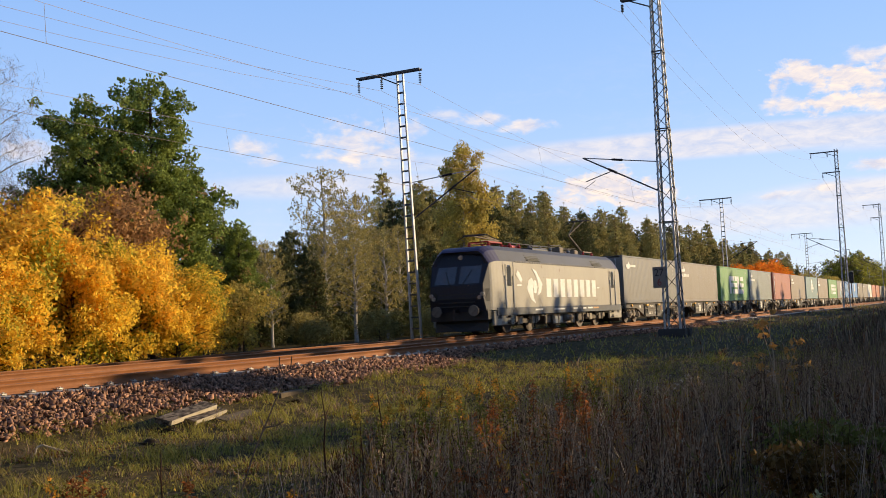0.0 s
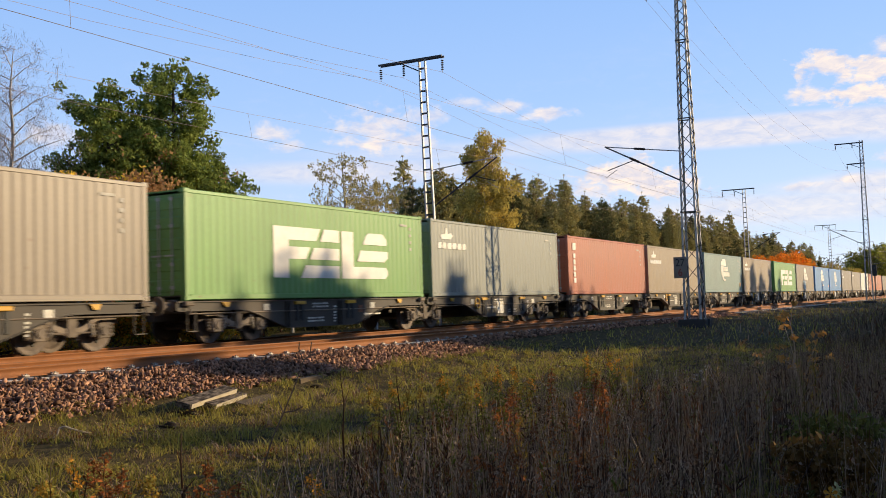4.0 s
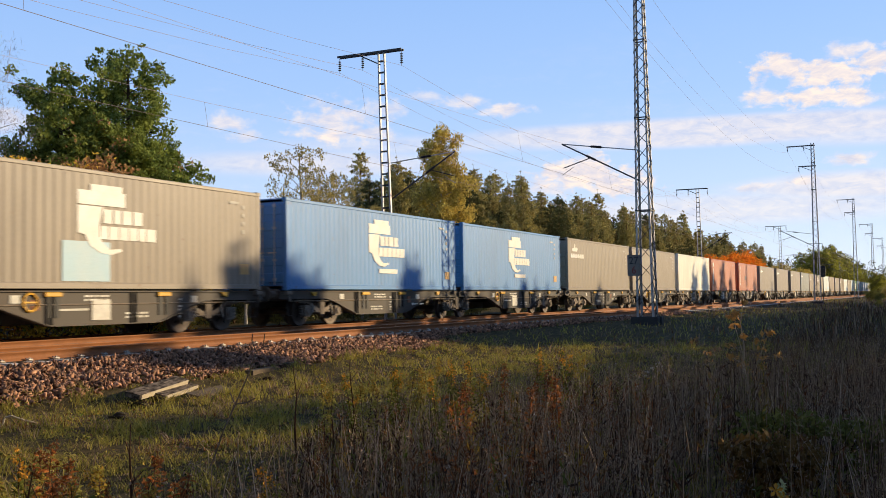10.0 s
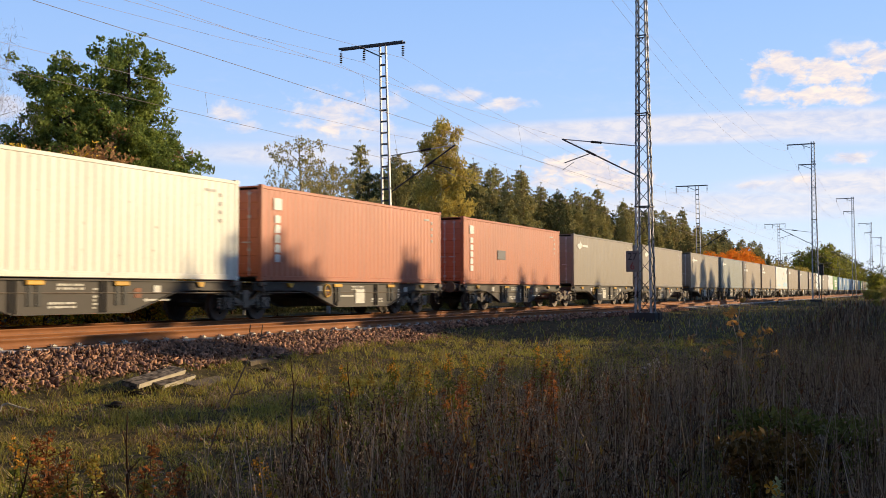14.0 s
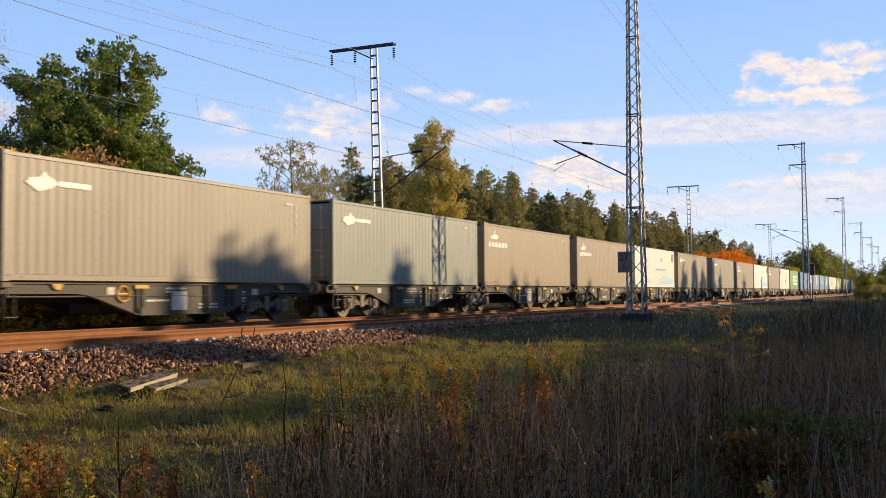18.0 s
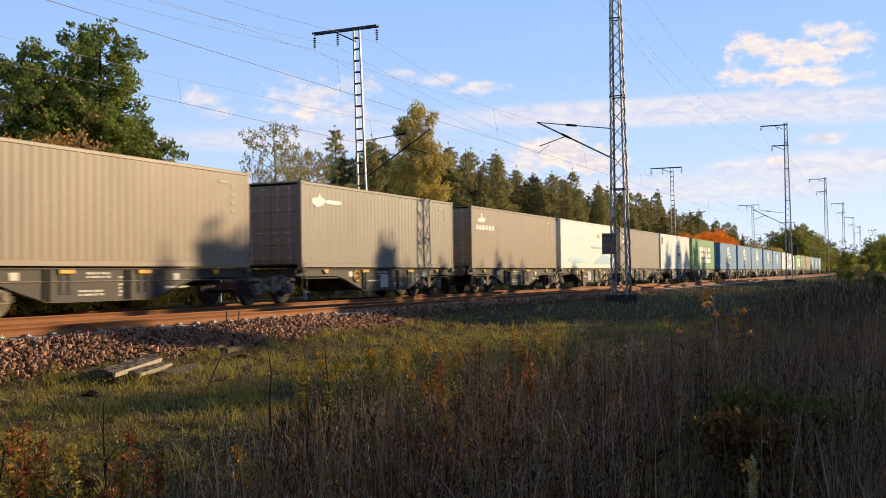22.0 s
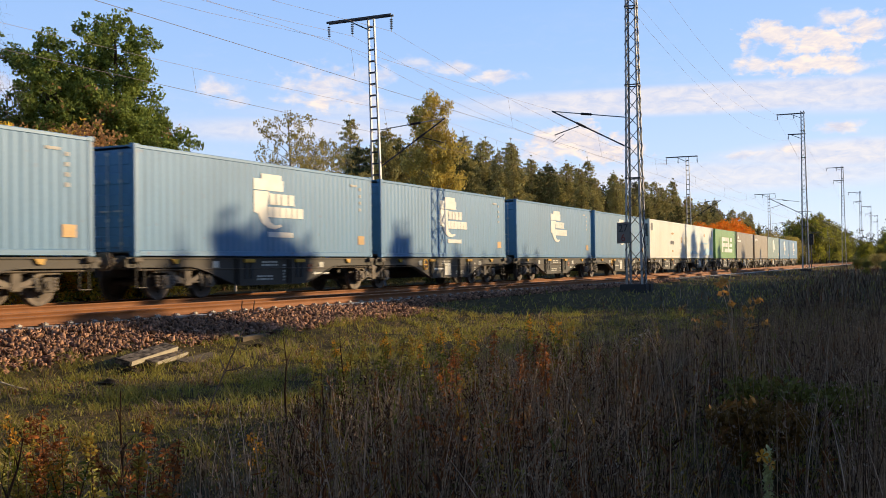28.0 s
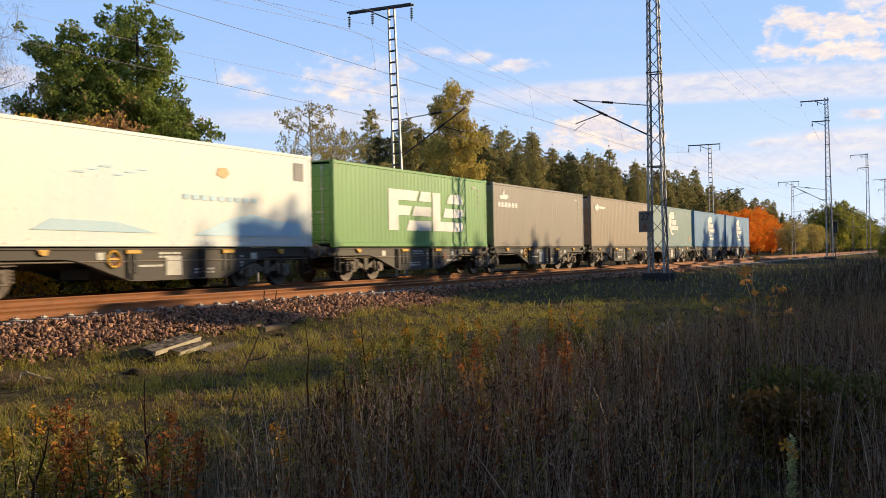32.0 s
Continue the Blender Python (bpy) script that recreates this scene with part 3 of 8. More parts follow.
def ladder_mast(s, y, base, top, lean, arm, hold, label):
    """Two channel bars with rungs between them, and a cross-arm on top."""
    mast = empty("ladder_mast", pose(s, y + bend(s), 0, 0, 0, heading(s)), label=label, category="mast", group="masts beyond the tracks")
    split = base + 0.42 * (top - base)

    def at(z, side):
        k = (z - base) / (top - base)
        return Vector((lean * k, side * (0.25 - 0.1 * k), z))

    for side in (-1, 1):
        a, b = at(base, side), at(top, side)
        g = Geo()
        g.add([a + Vector((p, q, 0)) for p, q in ((-0.07, -0.04), (0.07, -0.04), (0.07, 0.04), (-0.07, 0.04))] + [b + Vector((p * 0.8, q * 0.8, 0)) for p, q in ((-0.07, -0.04), (0.07, -0.04), (0.07, 0.04), (-0.07, 0.04))],
              [(0, 1, 2, 3), (4, 5, 6, 7), (0, 1, 5, 4), (1, 2, 6, 5), (2, 3, 7, 6), (3, 0, 4, 7)])
        part("channel_bar", g, GALV, mast)
    z = base + 0.3
    while z < top - 0.2:
        a, b = at(z, -1), at(z, 1)
        g = Geo().box(a.x - 0.05, a.x + 0.05, a.y, b.y, z - 0.035, z + 0.035)
        part("batten", g, MAST_DARK, mast)
        z += 0.52
    g = Geo().box(-0.45, 0.45, -0.4, 0.4, base - 0.7, base + 0.05, 0, 0.05)
    part("footing", g, CONCRETE_DARK, mast)
    g = Geo()
    lo, hi, hangers = arm
    for dx in (-0.12, 0.12):
        g.box(lean + dx - 0.03, lean + dx + 0.03, lo, hi, top - 0.01, top + 0.08)
    g.rod((lean, 0.05, top - 0.55), (lean, hi * 0.5, top), 0.03)
    arm_ob = part("cross_arm", g, MAST_DARK, mast)
    ins = insulator(5, 0.7).mesh("hanging_insulator", PORCELAIN)
    for h in hangers:
        part("hanging_insulator", ins, None, arm_ob, at=pose(lean, h, top - 0.02))
    if hold:
        cantilever(mast, *hold)
    return mast


NEAR_MASTS = [44.3, 118.5, 191.0, 263.0, 335.0, 407.0]
FAR_MASTS = [41.2, 111.0, 180.5, 250.0, 320.0]
CONTACT_Z = 6.75
near_obs = []
for k, s in enumerate(NEAR_MASTS):
    lean = -0.2 if k == 0 else -1.0
    near_obs.append(lattice_mast(s, 11.62, 0.36, 18.0, 0.78, 0.34, lean, [(17.75, 2.7, (0.9, 2.6)), (15.5, 1.55, (1.5,))], (0.2, 8.05, 6.68, 3.6, CONTACT_Z + 0.4, 0.55), "masts beside the empty track", "galvanised steel lattice mast on a dark concrete footing"))
for s in FAR_MASTS:
    ladder_mast(s, 22.8, 0.3, 12.95, -0.6, (-1.1, 2.3, (-1.05, 1.0, 2.25)), (-0.1, 7.9, 6.2, -3.3, CONTACT_Z), "tall steel ladder mast with a crossbar and insulators")

# the kilometre board on the nearest mast
board = part("distance_board", Geo().box(-0.012, 0.012, -0.31, 0.31, 0.0, 0.92, 0, 0.004), SIGN, near_obs[0], "weathered enamel distance board", at=pose(-0.5, 0.42, 2.46, 0, 0, -12))


def lettering(text, size, mat, parent, m, label):
    c = bpy.data.curves.new("lettering", "FONT")
    c.body, c.size, c.align_x, c.extrude = text, size, "CENTER", 0.002
    o = new("lettering", c)
    me = bpy.data.meshes.new_from_object(o.evaluated_get(bpy.context.evaluated_depsgraph_get()))
    bpy.data.objects.remove(o)
    me.materials.clear()
    me.materials.append(mat)
    return part("lettering", me, None, parent, label, at=m)


lettering("27", 0.46, INK, board, pose(-0.018, 0, 0.52, 90, 0, -90), "black numerals")
lettering("6", 0.46, RED_INK, board, pose(-0.018, 0, 0.1, 90, 0, -90), "dark red numeral")


def wire(name, pts, r, label, mat=WIRE):
    """A hanging wire through points along the line."""
    v = [(x, y + r * math.cos(k * 1.5708), z + r * math.sin(k * 1.5708)) for x, y, z in pts for k in range(4)]
    f = [(i * 4 + k, i * 4 + (k + 1) % 4, i * 4 + 4 + (k + 1) % 4, i * 4 + 4 + k) for i in range(len(pts) - 1) for k in range(4)]
    g = Geo().add(v, f)
    return single(name, g, mat, label=label, category="wire", group="overhead wires")


def hung(masts, y, z, sag, lean=0.0, per=8, stagger=0.0):
    pts = []
    ends = [2 * masts[0] - masts[1]] + masts
    for i, (a, b) in enumerate(zip(ends, ends[1:])):
        for j in range(per):
            k = j / per
            s = a + (b - a) * k
            st = stagger * (1 - 2 * k) * (-1) ** i
            pts.append((s + lean, y + st + bend(s), z - 4 * sag * k * (1 - k)))
    return pts


def overhead(masts, y, z_messenger, z_contact):
    m_pts = hung(masts, y, z_messenger, 0.75)
    c_pts = hung(masts, y, z_contact, 0.0, per=4, stagger=0.25)
    wire("messenger_wire", m_pts, 0.0045, "thin dark messenger wire above the track", FEEDER)
    cw = wire("contact_wire", c_pts, 0.0065, "thin dark contact wire above the rails")
    ends = [2 * masts[0] - masts[1]] + masts
    for i, (a, b) in enumerate(zip(ends[:3], ends[1:4])):
        for j in range(1, 7):
            k = (j - 0.5) / 6
            s = a + (b - a) * k
            g = Geo().rod((s, y + bend(s), z_messenger - 3.0 * k * (1 - k)), (s, y + 0.25 * (1 - 2 * k) * (-1) ** i + bend(s), z_contact), 0.004, n=4)
            part("dropper", g, WIRE, cw)


overhead(NEAR_MASTS, Y_NEAR - 0.2, 8.55, CONTACT_Z + 0.3)
overhead(FAR_MASTS, Y_FAR, 8.05, CONTACT_Z)
for y, z, masts, lean in ((21.75, 12.25, FAR_MASTS, -0.6), (23.8, 12.25, FAR_MASTS, -0.6), (25.05, 12.25, FAR_MASTS, -0.6), (12.5, 17.15, NEAR_MASTS, -0.5), (14.2, 17.15, NEAR_MASTS, -0.5), (13.1, 14.9, NEAR_MASTS, -0.4)):
    wire("feeder_wire", hung(masts, y, z, 1.6 if y > 20 else 2.3, lean), 0.0065, "thin feeder wire slung between mast arms", FEEDER)


# ---- the train ----
def odometer(t):
    """Metres that the train has gone since the start."""
    return 16.2 * t + 0.028 * t * t


PAINTS = {
    "tan": paint("tan_container_paint", (0.30, 0.225, 0.15)), "grey": paint("grey_container_paint", (0.27, 0.222, 0.168)),
    "sage": paint("sage_grey_container_paint", (0.235, 0.25, 0.22)), "dark": paint("dark_grey_container_paint", (0.19, 0.175, 0.155)),
    "green": paint("green_container_paint", (0.15, 0.33, 0.085)), "red": paint("brick_red_container_paint", (0.42, 0.115, 0.06)),
    "orange": paint("orange_red_container_paint", (0.50, 0.155, 0.075)), "teal": paint("teal_grey_container_paint", (0.20, 0.29, 0.27)),
    "blue": paint("bright_blue_container_paint", (0.085, 0.25, 0.52)), "steel": paint("pale_blue_container_paint", (0.095, 0.235, 0.40)),
    "white": paint("cream_white_container_paint", (0.74, 0.71, 0.60), wear=0.2), "reefer": paint("white_reefer_panel", (0.78, 0.74, 0.62), wear=0.15),
    "reefer_blue": paint("white_blue_reefer_panel", (0.74, 0.73, 0.64), (0.50, 0.66, 0.70), wear=0.15),
}
SHAPES = material("white_marking_paint", (0.78, 0.75, 0.68), 0.5, 0, (0.6, 0.56, 0.48), 2.0, 30.0, 0.03, vary=0.03)
CODES = material("worn_code_paint", (0.50, 0.47, 0.41), 0.6, 0, (0.32, 0.28, 0.23), 3.0, 30.0, 0.03, vary=0.1)
PALE_BLUE = material("pale_blue_marking", (0.40, 0.60, 0.70), 0.5, 0, (0.58, 0.68, 0.68), 1.6, 30.0, 0.03)
REEFER_END = material("dark_machinery_panel", (0.10, 0.10, 0.10), 0.5, 0.1, (0.05, 0.05, 0.05), 2.0, 20.0, 0.1)
AMBER = material("amber_marking", (0.62, 0.36, 0.13), 0.5, 0, None, 3.0, 30.0, 0.03)
MARK_GREY = material("grey_marking", (0.16, 0.15, 0.15), 0.5, 0, None, 3.0, 30.0, 0.03)
PALE_METAL = material("bare_worn_steel", (0.28, 0.24, 0.19), 0.6, 0.2, (0.1, 0.08, 0.06), 5.0, 40.0, 0.1)
BLACK = material("black_rubber_grease_and_hollows", (0.02, 0.019, 0.018), 0.6, 0, (0.035, 0.03, 0.026), 4.0, 40.0, 0.1)
BOGIE = material("dusty_bogie_steel", (0.20, 0.155, 0.112), 0.75, 0.0, (0.06, 0.047, 0.037), 5.0, 40.0, 0.2, vary=0.35)
WHEEL = material("brown_wheel_steel", (0.11, 0.08, 0.062), 0.6, 0.3, (0.05, 0.04, 0.033), 4.0, 40.0, 0.1)
WAGON = paint("dusty_grey_wagon_paint", (0.06, 0.048, 0.037), (0.10, 0.075, 0.054), wear=0.5, rough=0.65, vary=0.18)
PLATE = material("white_data_plate", (0.66, 0.63, 0.54), 0.6, 0, (0.4, 0.36, 0.3), 5.0, 30.0, 0.03, vary=0.15)
YELLOW = material("yellow_handle_paint", (0.72, 0.38, 0.03), 0.5, 0, (0.5, 0.26, 0.03), 5.0, 30.0, 0.05)

CL, CW, CH = 12.19, 2.438, 2.896


def corrugated(length, z0, z1, pitch, depth, y_out, sign):
    """A sheet of trapezoid waves along x whose crests lie at y_out."""
    g, k = Geo(), int(length / pitch)
    p = length / k
    pts = []
    for i in range(k):
        x = i * p
        pts += [(x, 0), (x + p * 0.24, 0), (x + p * 0.5, -depth), (x + p * 0.74, -depth)]
    pts.append((length, 0))
    v = [(x, y_out + sign * d, z) for z in (z0, z1) for x, d in pts]
    n = len(pts)
    g.add(v, [(i, i + 1, n + i + 1, n + i) for i in range(n - 1)])
    return g


def flat_shape(parent, name, pts, mat, y=-0.0, label=""):
    """A thin painted shape on the side that faces the meadow; pts are (x, z)."""
    g = Geo().prism([(x, y, z) for x, z in pts], (0, 0.008, 0))
    return part(name, g, mat, parent, label)


def rect(x, z, w, h, slant=0.0):
    return [(x, z), (x + w, z), (x + w + slant, z + h), (x + slant, z + h)]


MESHES = {}


def container_mesh(key, build, mat):
    k = (key, mat.name)
    if k not in MESHES:
        MESHES[k] = build().mesh(key, mat)
    return MESHES[k]


def container(colour, mark, label, reefer=False):
    """A 40 ft high-cube box whose door end is at x = 0; the base's near edge runs along y = 0."""
    c = empty("shipping_container", label=label, category="container", group="containers on the train")
    mat = PAINTS[colour]
    smooth_side = reefer

    def side(y, sign):
        if smooth_side:
            return corrugated(CL - 0.3, 0.16, CH - 0.12, 0.145, 0.006, y, sign)
        return corrugated(CL - 0.3, 0.16, CH - 0.12, 0.28, 0.014, y, sign)

    kind = "smooth" if reefer else "wave"
    part("side_panel", container_mesh("side_panel_" + kind, lambda: side(0.012, -1), mat), None, c, at=pose(0.15, 0, 0))
    part("side_panel", container_mesh("side_panel_back", lambda: side(CW - 0.012, 1), mat), None, c, at=pose(0.15, 0, 0))
    part("roof_panel", container_mesh("roof_panel", lambda: Geo().box(0.1, CL - 0.1, 0.05, CW - 0.05, CH - 0.06, CH - 0.02), mat), None, c)
    part("floor_panel", container_mesh("floor_panel", lambda: Geo().box(0.1, CL - 0.1, 0.05, CW - 0.05, 0.1, 0.18), MARK_GREY), None, c)
    for y0 in (0.0, CW - 0.1):
        part("bottom_rail", container_mesh("bottom_rail", lambda: Geo().box(0.17, CL - 0.17, 0, 0.1, 0.02, 0.165, 0, 0.012), mat), None, c, at=pose(0, y0, 0))
        part("top_rail", container_mesh("top_rail", lambda: Geo().box(0.17, CL - 0.17, 0, 0.1, CH - 0.125, CH - 0.03, 0, 0.012), mat), None, c, at=pose(0, y0, 0))
    for x0 in (0.0, CL - 0.15):
        for y0 in (0.0, CW - 0.15):
            part("corner_post", container_mesh("corner_post", lambda: Geo().box(0.005, 0.145, 0.005, 0.145, 0.118, CH - 0.118), mat), None, c, at=pose(x0, y0, 0))
            for z0 in (0.0, CH - 0.118):
                part("corner_casting", container_mesh("corner_casting", casting, mat), None, c, at=pose(x0 - 0.014, y0 - 0.006, z0))
    # far end wall
    part("end_panel", container_mesh("end_panel", lambda: corrugated(CW - 0.3, 0.12, CH - 0.12, 0.26, 0.04, 0.0, -1), mat), None, c, at=pose(CL - 0.03, 0.15, 0, 0, 0, 90))
    if reefer and mark != "reefer_right":
        ends = {"REEFER_END": REEFER_END, "WHITE_END": PAINTS[colour], "MARK_GREY": MARK_GREY}
        for i, (nm, build, m, dy, dz) in enumerate(REEFER_PIECES):
            part(nm, container_mesh(nm + "_%d" % i, build, ends[m]), None, c, at=pose(0, dy, dz))
        g = Geo()
        g.prism([(0.42, -0.004, 2.05), (0.95, -0.004, 2.05), (0.95, -0.004, 2.6), (0.42, -0.004, 2.6)], (0, 0.01, 0))
        part("fan_recess", g, MARK_GREY, c, "dark machinery recess")
    else:
        for k in range(2):
            d = part("door", container_mesh("door", door_leaf, mat), None, c, at=pose(0.02, 0.15 + k * (CW - 0.3) / 2, 0))
            for j in range(2):
                part("locking_bar", container_mesh("locking_bar", lock_bar, GALV), None, d, at=pose(-0.035, 0.3 + j * 0.45, 0))
    marks(c, mark)
    return c


def casting():
    g = Geo().box(0, 0.178, 0, 0.162, 0, 0.118, 0, 0.01)
    g.box(0.055, 0.125, -0.004, 0.02, 0.035, 0.085)
    return g


def lock_bar():
    g = Geo().rod((0, 0, 0.16), (0, 0, CH - 0.16), 0.02, n=6)
    g.box(-0.02, 0.02, -0.06, 0.24, 1.15, 1.19)
    for z in (0.3, 0.9, 1.9, 2.6):
        g.box(-0.02, 0.03, -0.05, 0.05, z, z + 0.08)
    return g


def door_leaf():
    """One leaf with pressed ribs, as a single folded sheet."""
    w = (CW - 0.3) / 2
    prof = [(0.05, 0.14), (0.0, 0.14)]
    for z in (0.22, 0.75, 1.3, 1.85, 2.35):
        prof += [(0.0, z), (-0.018, z + 0.03), (-0.018, z + 0.3), (0.0, z + 0.33)]
    prof += [(0.0, CH - 0.14), (0.05, CH - 0.14)]
    return Geo().prism([(x, 0.01, z) for x, z in prof], (0, w - 0.02, 0))


def fan_shroud():
    return Geo().lathe([(0.12, 0.38), (0.24, 0.38), (0.24, 0.1), (0.16, 0.1)], "x", 16)


REEFER_PIECES = (
    ("cooling_unit", lambda: Geo().box(0.25, 0.3, 0.15, CW - 0.15, 0.12, CH - 0.12), "REEFER_END", 0, 0), ("compressor_guard", lambda: Geo().box(0.02, 0.25, 0.15, CW - 0.15, 0.12, 0.95, 0, 0.03), "WHITE_END", 0, 0),
    ("control_box", lambda: Geo().box(0.05, 0.25, 0.2, 1.1, 1.0, 1.6, 0, 0.03), "WHITE_END", 0, 0), ("access_panel", lambda: Geo().box(0.12, 0.25, 1.2, CW - 0.2, 1.0, 1.55, 0, 0.02), "REEFER_END", 0, 0), ("upper_panel", lambda: Geo().box(0.0, 0.25, 0.15, CW - 0.15, 2.55, CH - 0.12), "WHITE_END", 0, 0),
    ("fan_shroud", fan_shroud, "REEFER_END", 1.6, 2.05), ("fan_shroud", fan_shroud, "REEFER_END", 0.75, 2.05), ("cable_box", lambda: Geo().box(-0.01, 0.02, 0.3, 0.75, 0.3, 0.75), "MARK_GREY", 0, 0), ("cable_box", lambda: Geo().box(-0.01, 0.02, 1.3, 2.0, 0.25, 0.5), "MARK_GREY", 0, 0),
)


def marks(c, mark):
    """Emblems as plain shapes, worn lettering as plain bars."""
    y = -0.006
    if mark in ("bars", "tall_bars", "emblem"):
        x0, z0 = 0.5, 2.0
        # bird-like emblem with a row of bars under it
        flat_shape(c, "emblem", [(x0 + 0.28, z0 + 0.16), (x0 + 1.0, z0 + 0.16), (x0 + 1.2, z0 + 0.3), (x0 + 0.98, z0 + 0.42), (x0 + 0.9, z0 + 0.36), (x0 + 0.78, z0 + 0.36), (x0 + 0.74, z0 + 0.58), (x0 + 0.62, z0 + 0.58), (x0 + 0.56, z0 + 0.36), (x0 + 0.2, z0 + 0.3)], SHAPES, y, "white bird emblem")
        widths = (0.36, 0.36, 0.42, 0.4, 0.42, 0.36)
        x = x0
        for i, w in enumerate(widths):
            flat_shape(c, "marking_bar", [(x, z0 - 0.2), (x + w - 0.09, z0 - 0.2), (x + w - 0.06, z0 - 0.1), (x + w - 0.09, z0 + 0.03), (x + 0.05, z0 + 0.03), (x - 0.02, z0 - 0.08)], SHAPES, y)
            x += w
        edge_codes(c)
    elif mark == "small":
        x0, z0 = 0.6, 2.12
        flat_shape(c, "emblem", [(x0, z0 + 0.1), (x0 + 0.35, z0 - 0.08), (x0 + 0.75, z0 + 0.02), (x0 + 0.95, z0 + 0.14), (x0 + 0.8, z0 + 0.24), (x0 + 0.62, z0 + 0.3), (x0 + 0.55, z0 + 0.42), (x0 + 0.42, z0 + 0.26), (x0 + 0.1, z0 + 0.22)], SHAPES, y, "white bird emblem")
        flat_shape(c, "marking_bar", rect(x0 + 0.95, z0 + 0.08, 1.0, 0.13), SHAPES, y)
        edge_codes(c)
    elif mark == "blocks":
        # large geometric emblem of slanted blocks
        x0, z0, h = 3.6, 0.62, 1.5
        for i, pts in enumerate((
            rect(0, 0, 0.72, h), [(0.72, 1.12), (2.1, 1.12), (2.32, 1.5), (0.72, 1.5)], [(0.72, 0.56), (1.55, 0.56), (1.78, 0.92), (0.72, 0.92)],
            [(2.3, 1.12), (3.32, 1.12), (3.32, 1.5), (2.52, 1.5)], [(1.75, 0.56), (3.32, 0.56), (3.32, 0.92), (1.98, 0.92)], [(1.3, 0), (3.32, 0), (3.32, 0.38), (1.55, 0.38)],
            rect(3.46, 0, 0.66, h), [(4.12, 0), (6.02, 0), (6.2, 0.12), (6.2, 0.26), (6.08, 0.38), (4.12, 0.38)], [(4.35, 0.56), (6.0, 0.56), (6.22, 0.7), (6.22, 0.92), (4.55, 0.92)], [(4.7, 1.12), (6.16, 1.12), (6.16, 1.32), (5.92, 1.5), (5.05, 1.5), (4.88, 1.4)])):
            flat_shape(c, "emblem_block", [(x0 + u, z0 + v) for u, v in pts], SHAPES, y, "" if i else "white geometric emblem")
        edge_codes(c)
    elif mark in ("stack", "stack_low", "stack_amber"):
        x0, z0 = 5.15, 0.95
        flat_shape(c, "emblem", [(x0 - 0.1, z0 + 0.4), (x0 + 0.12, z0 + 0.36), (x0 + 0.3, z0 + 0.1), (x0 + 0.62, z0 - 0.06), (x0 + 1.0, z0 - 0.1), (x0 + 1.35, z0 + 0.0), (x0 + 1.3, z0 + 0.06), (x0 + 0.95, z0 + 0.02), (x0 + 0.72, z0 + 0.14), (x0 + 0.6, z0 + 0.32), (x0 + 0.58, z0 + 0.6), (x0 + 0.7, z0 + 1.05), (x0 - 0.1, z0 + 1.05)], SHAPES, y, "white stacked-box emblem")
        flat_shape(c, "emblem", rect(x0 - 0.1, z0 + 1.08, 1.55, 0.34), SHAPES, y)
        flat_shape(c, "emblem", rect(x0 + 0.3, z0 + 1.42, 1.05, 0.16), SHAPES, y)
        x = x0 + 0.72
        for w in (0.3, 0.24, 0.34, 0.3):
            flat_shape(c, "marking_bar", rect(x, z0 + 0.66, w, 0.34), SHAPES, y)
            x += w + 0.05
        x = x0 + 0.62
        for w in (0.26, 0.32, 0.3, 0.3, 0.26, 0.34):
            flat_shape(c, "marking_bar", rect(x, z0 + 0.27, w, 0.32), SHAPES, y)
            x += w + 0.03
        if mark == "stack":
            flat_shape(c, "marking_bar", rect(x0 + 0.62, z0 - 0.34, 1.35, 0.16), SHAPES, y)
        if mark == "stack_amber":
            flat_shape(c, "patch", rect(x0 - 0.55, 0.2, 1.5, 0.95), PALE_BLUE, 0.004, "pale blue repaired patch")
        flat_shape(c, "marking_plate", rect(11.2, 0.45, 0.42, 0.3), AMBER, y, "amber plate")
        edge_codes(c)
    elif mark == "column":
        x = 0.62
        flat_shape(c, "emblem", rect(x, 2.18, 0.42, 0.36), SHAPES, y, "white emblem plate")
        for i in range(5):
            flat_shape(c, "marking_bar", [(x + 0.06, 1.78 - i * 0.3), (x + 0.34, 1.78 - i * 0.3), (x + 0.34, 2.0 - i * 0.3), (x + 0.16, 2.04 - i * 0.3), (x + 0.06, 1.98 - i * 0.3)], SHAPES, y)
        edge_codes(c)
    elif mark in ("reefer", "reefer_right", "reefer_logo"):
        if mark == "reefer_right":
            flat_shape(c, "fan_recess", rect(11.25, 2.05, 0.5, 0.55), MARK_GREY, y, "dark machinery recess")
            flat_shape(c, "wave_band", [(6.6, 0.32), (11.6, 0.32), (11.6, 0.72), (10.2, 0.78), (9.1, 0.95), (8.1, 0.78)], PALE_BLUE, y, "pale blue wave band")
            flat_shape(c, "wave_band", [(1.2, 0.4), (5.2, 0.36), (3.8, 0.62), (1.8, 0.66)], PALE_BLUE, y)
            flat_shape(c, "emblem", [(7.55, 2.0), (7.95, 1.92), (8.12, 2.06), (8.0, 2.22), (7.68, 2.2)], AMBER, y, "amber round emblem")
            for i in range(9):
                flat_shape(c, "marking_bar", rect(6.2 + i * 0.36, 1.28, 0.25, 0.13), PALE_BLUE, y)
            for i in range(6):
                flat_shape(c, "route_line", rect(2.4 + i * 0.42, 1.75 + 0.09 * (i % 3), 0.36, 0.05, 0.1), PALE_BLUE, y)
        else:
            flat_shape(c, "emblem", [(6.9, 1.95), (7.4, 2.05), (8.1, 1.98), (7.5, 1.86)], AMBER, y, "amber emblem")
            for i in range(4):
                flat_shape(c, "marking_bar", rect(6.8 + i * 0.33, 1.1, 0.24, 0.28), MARK_GREY, y)
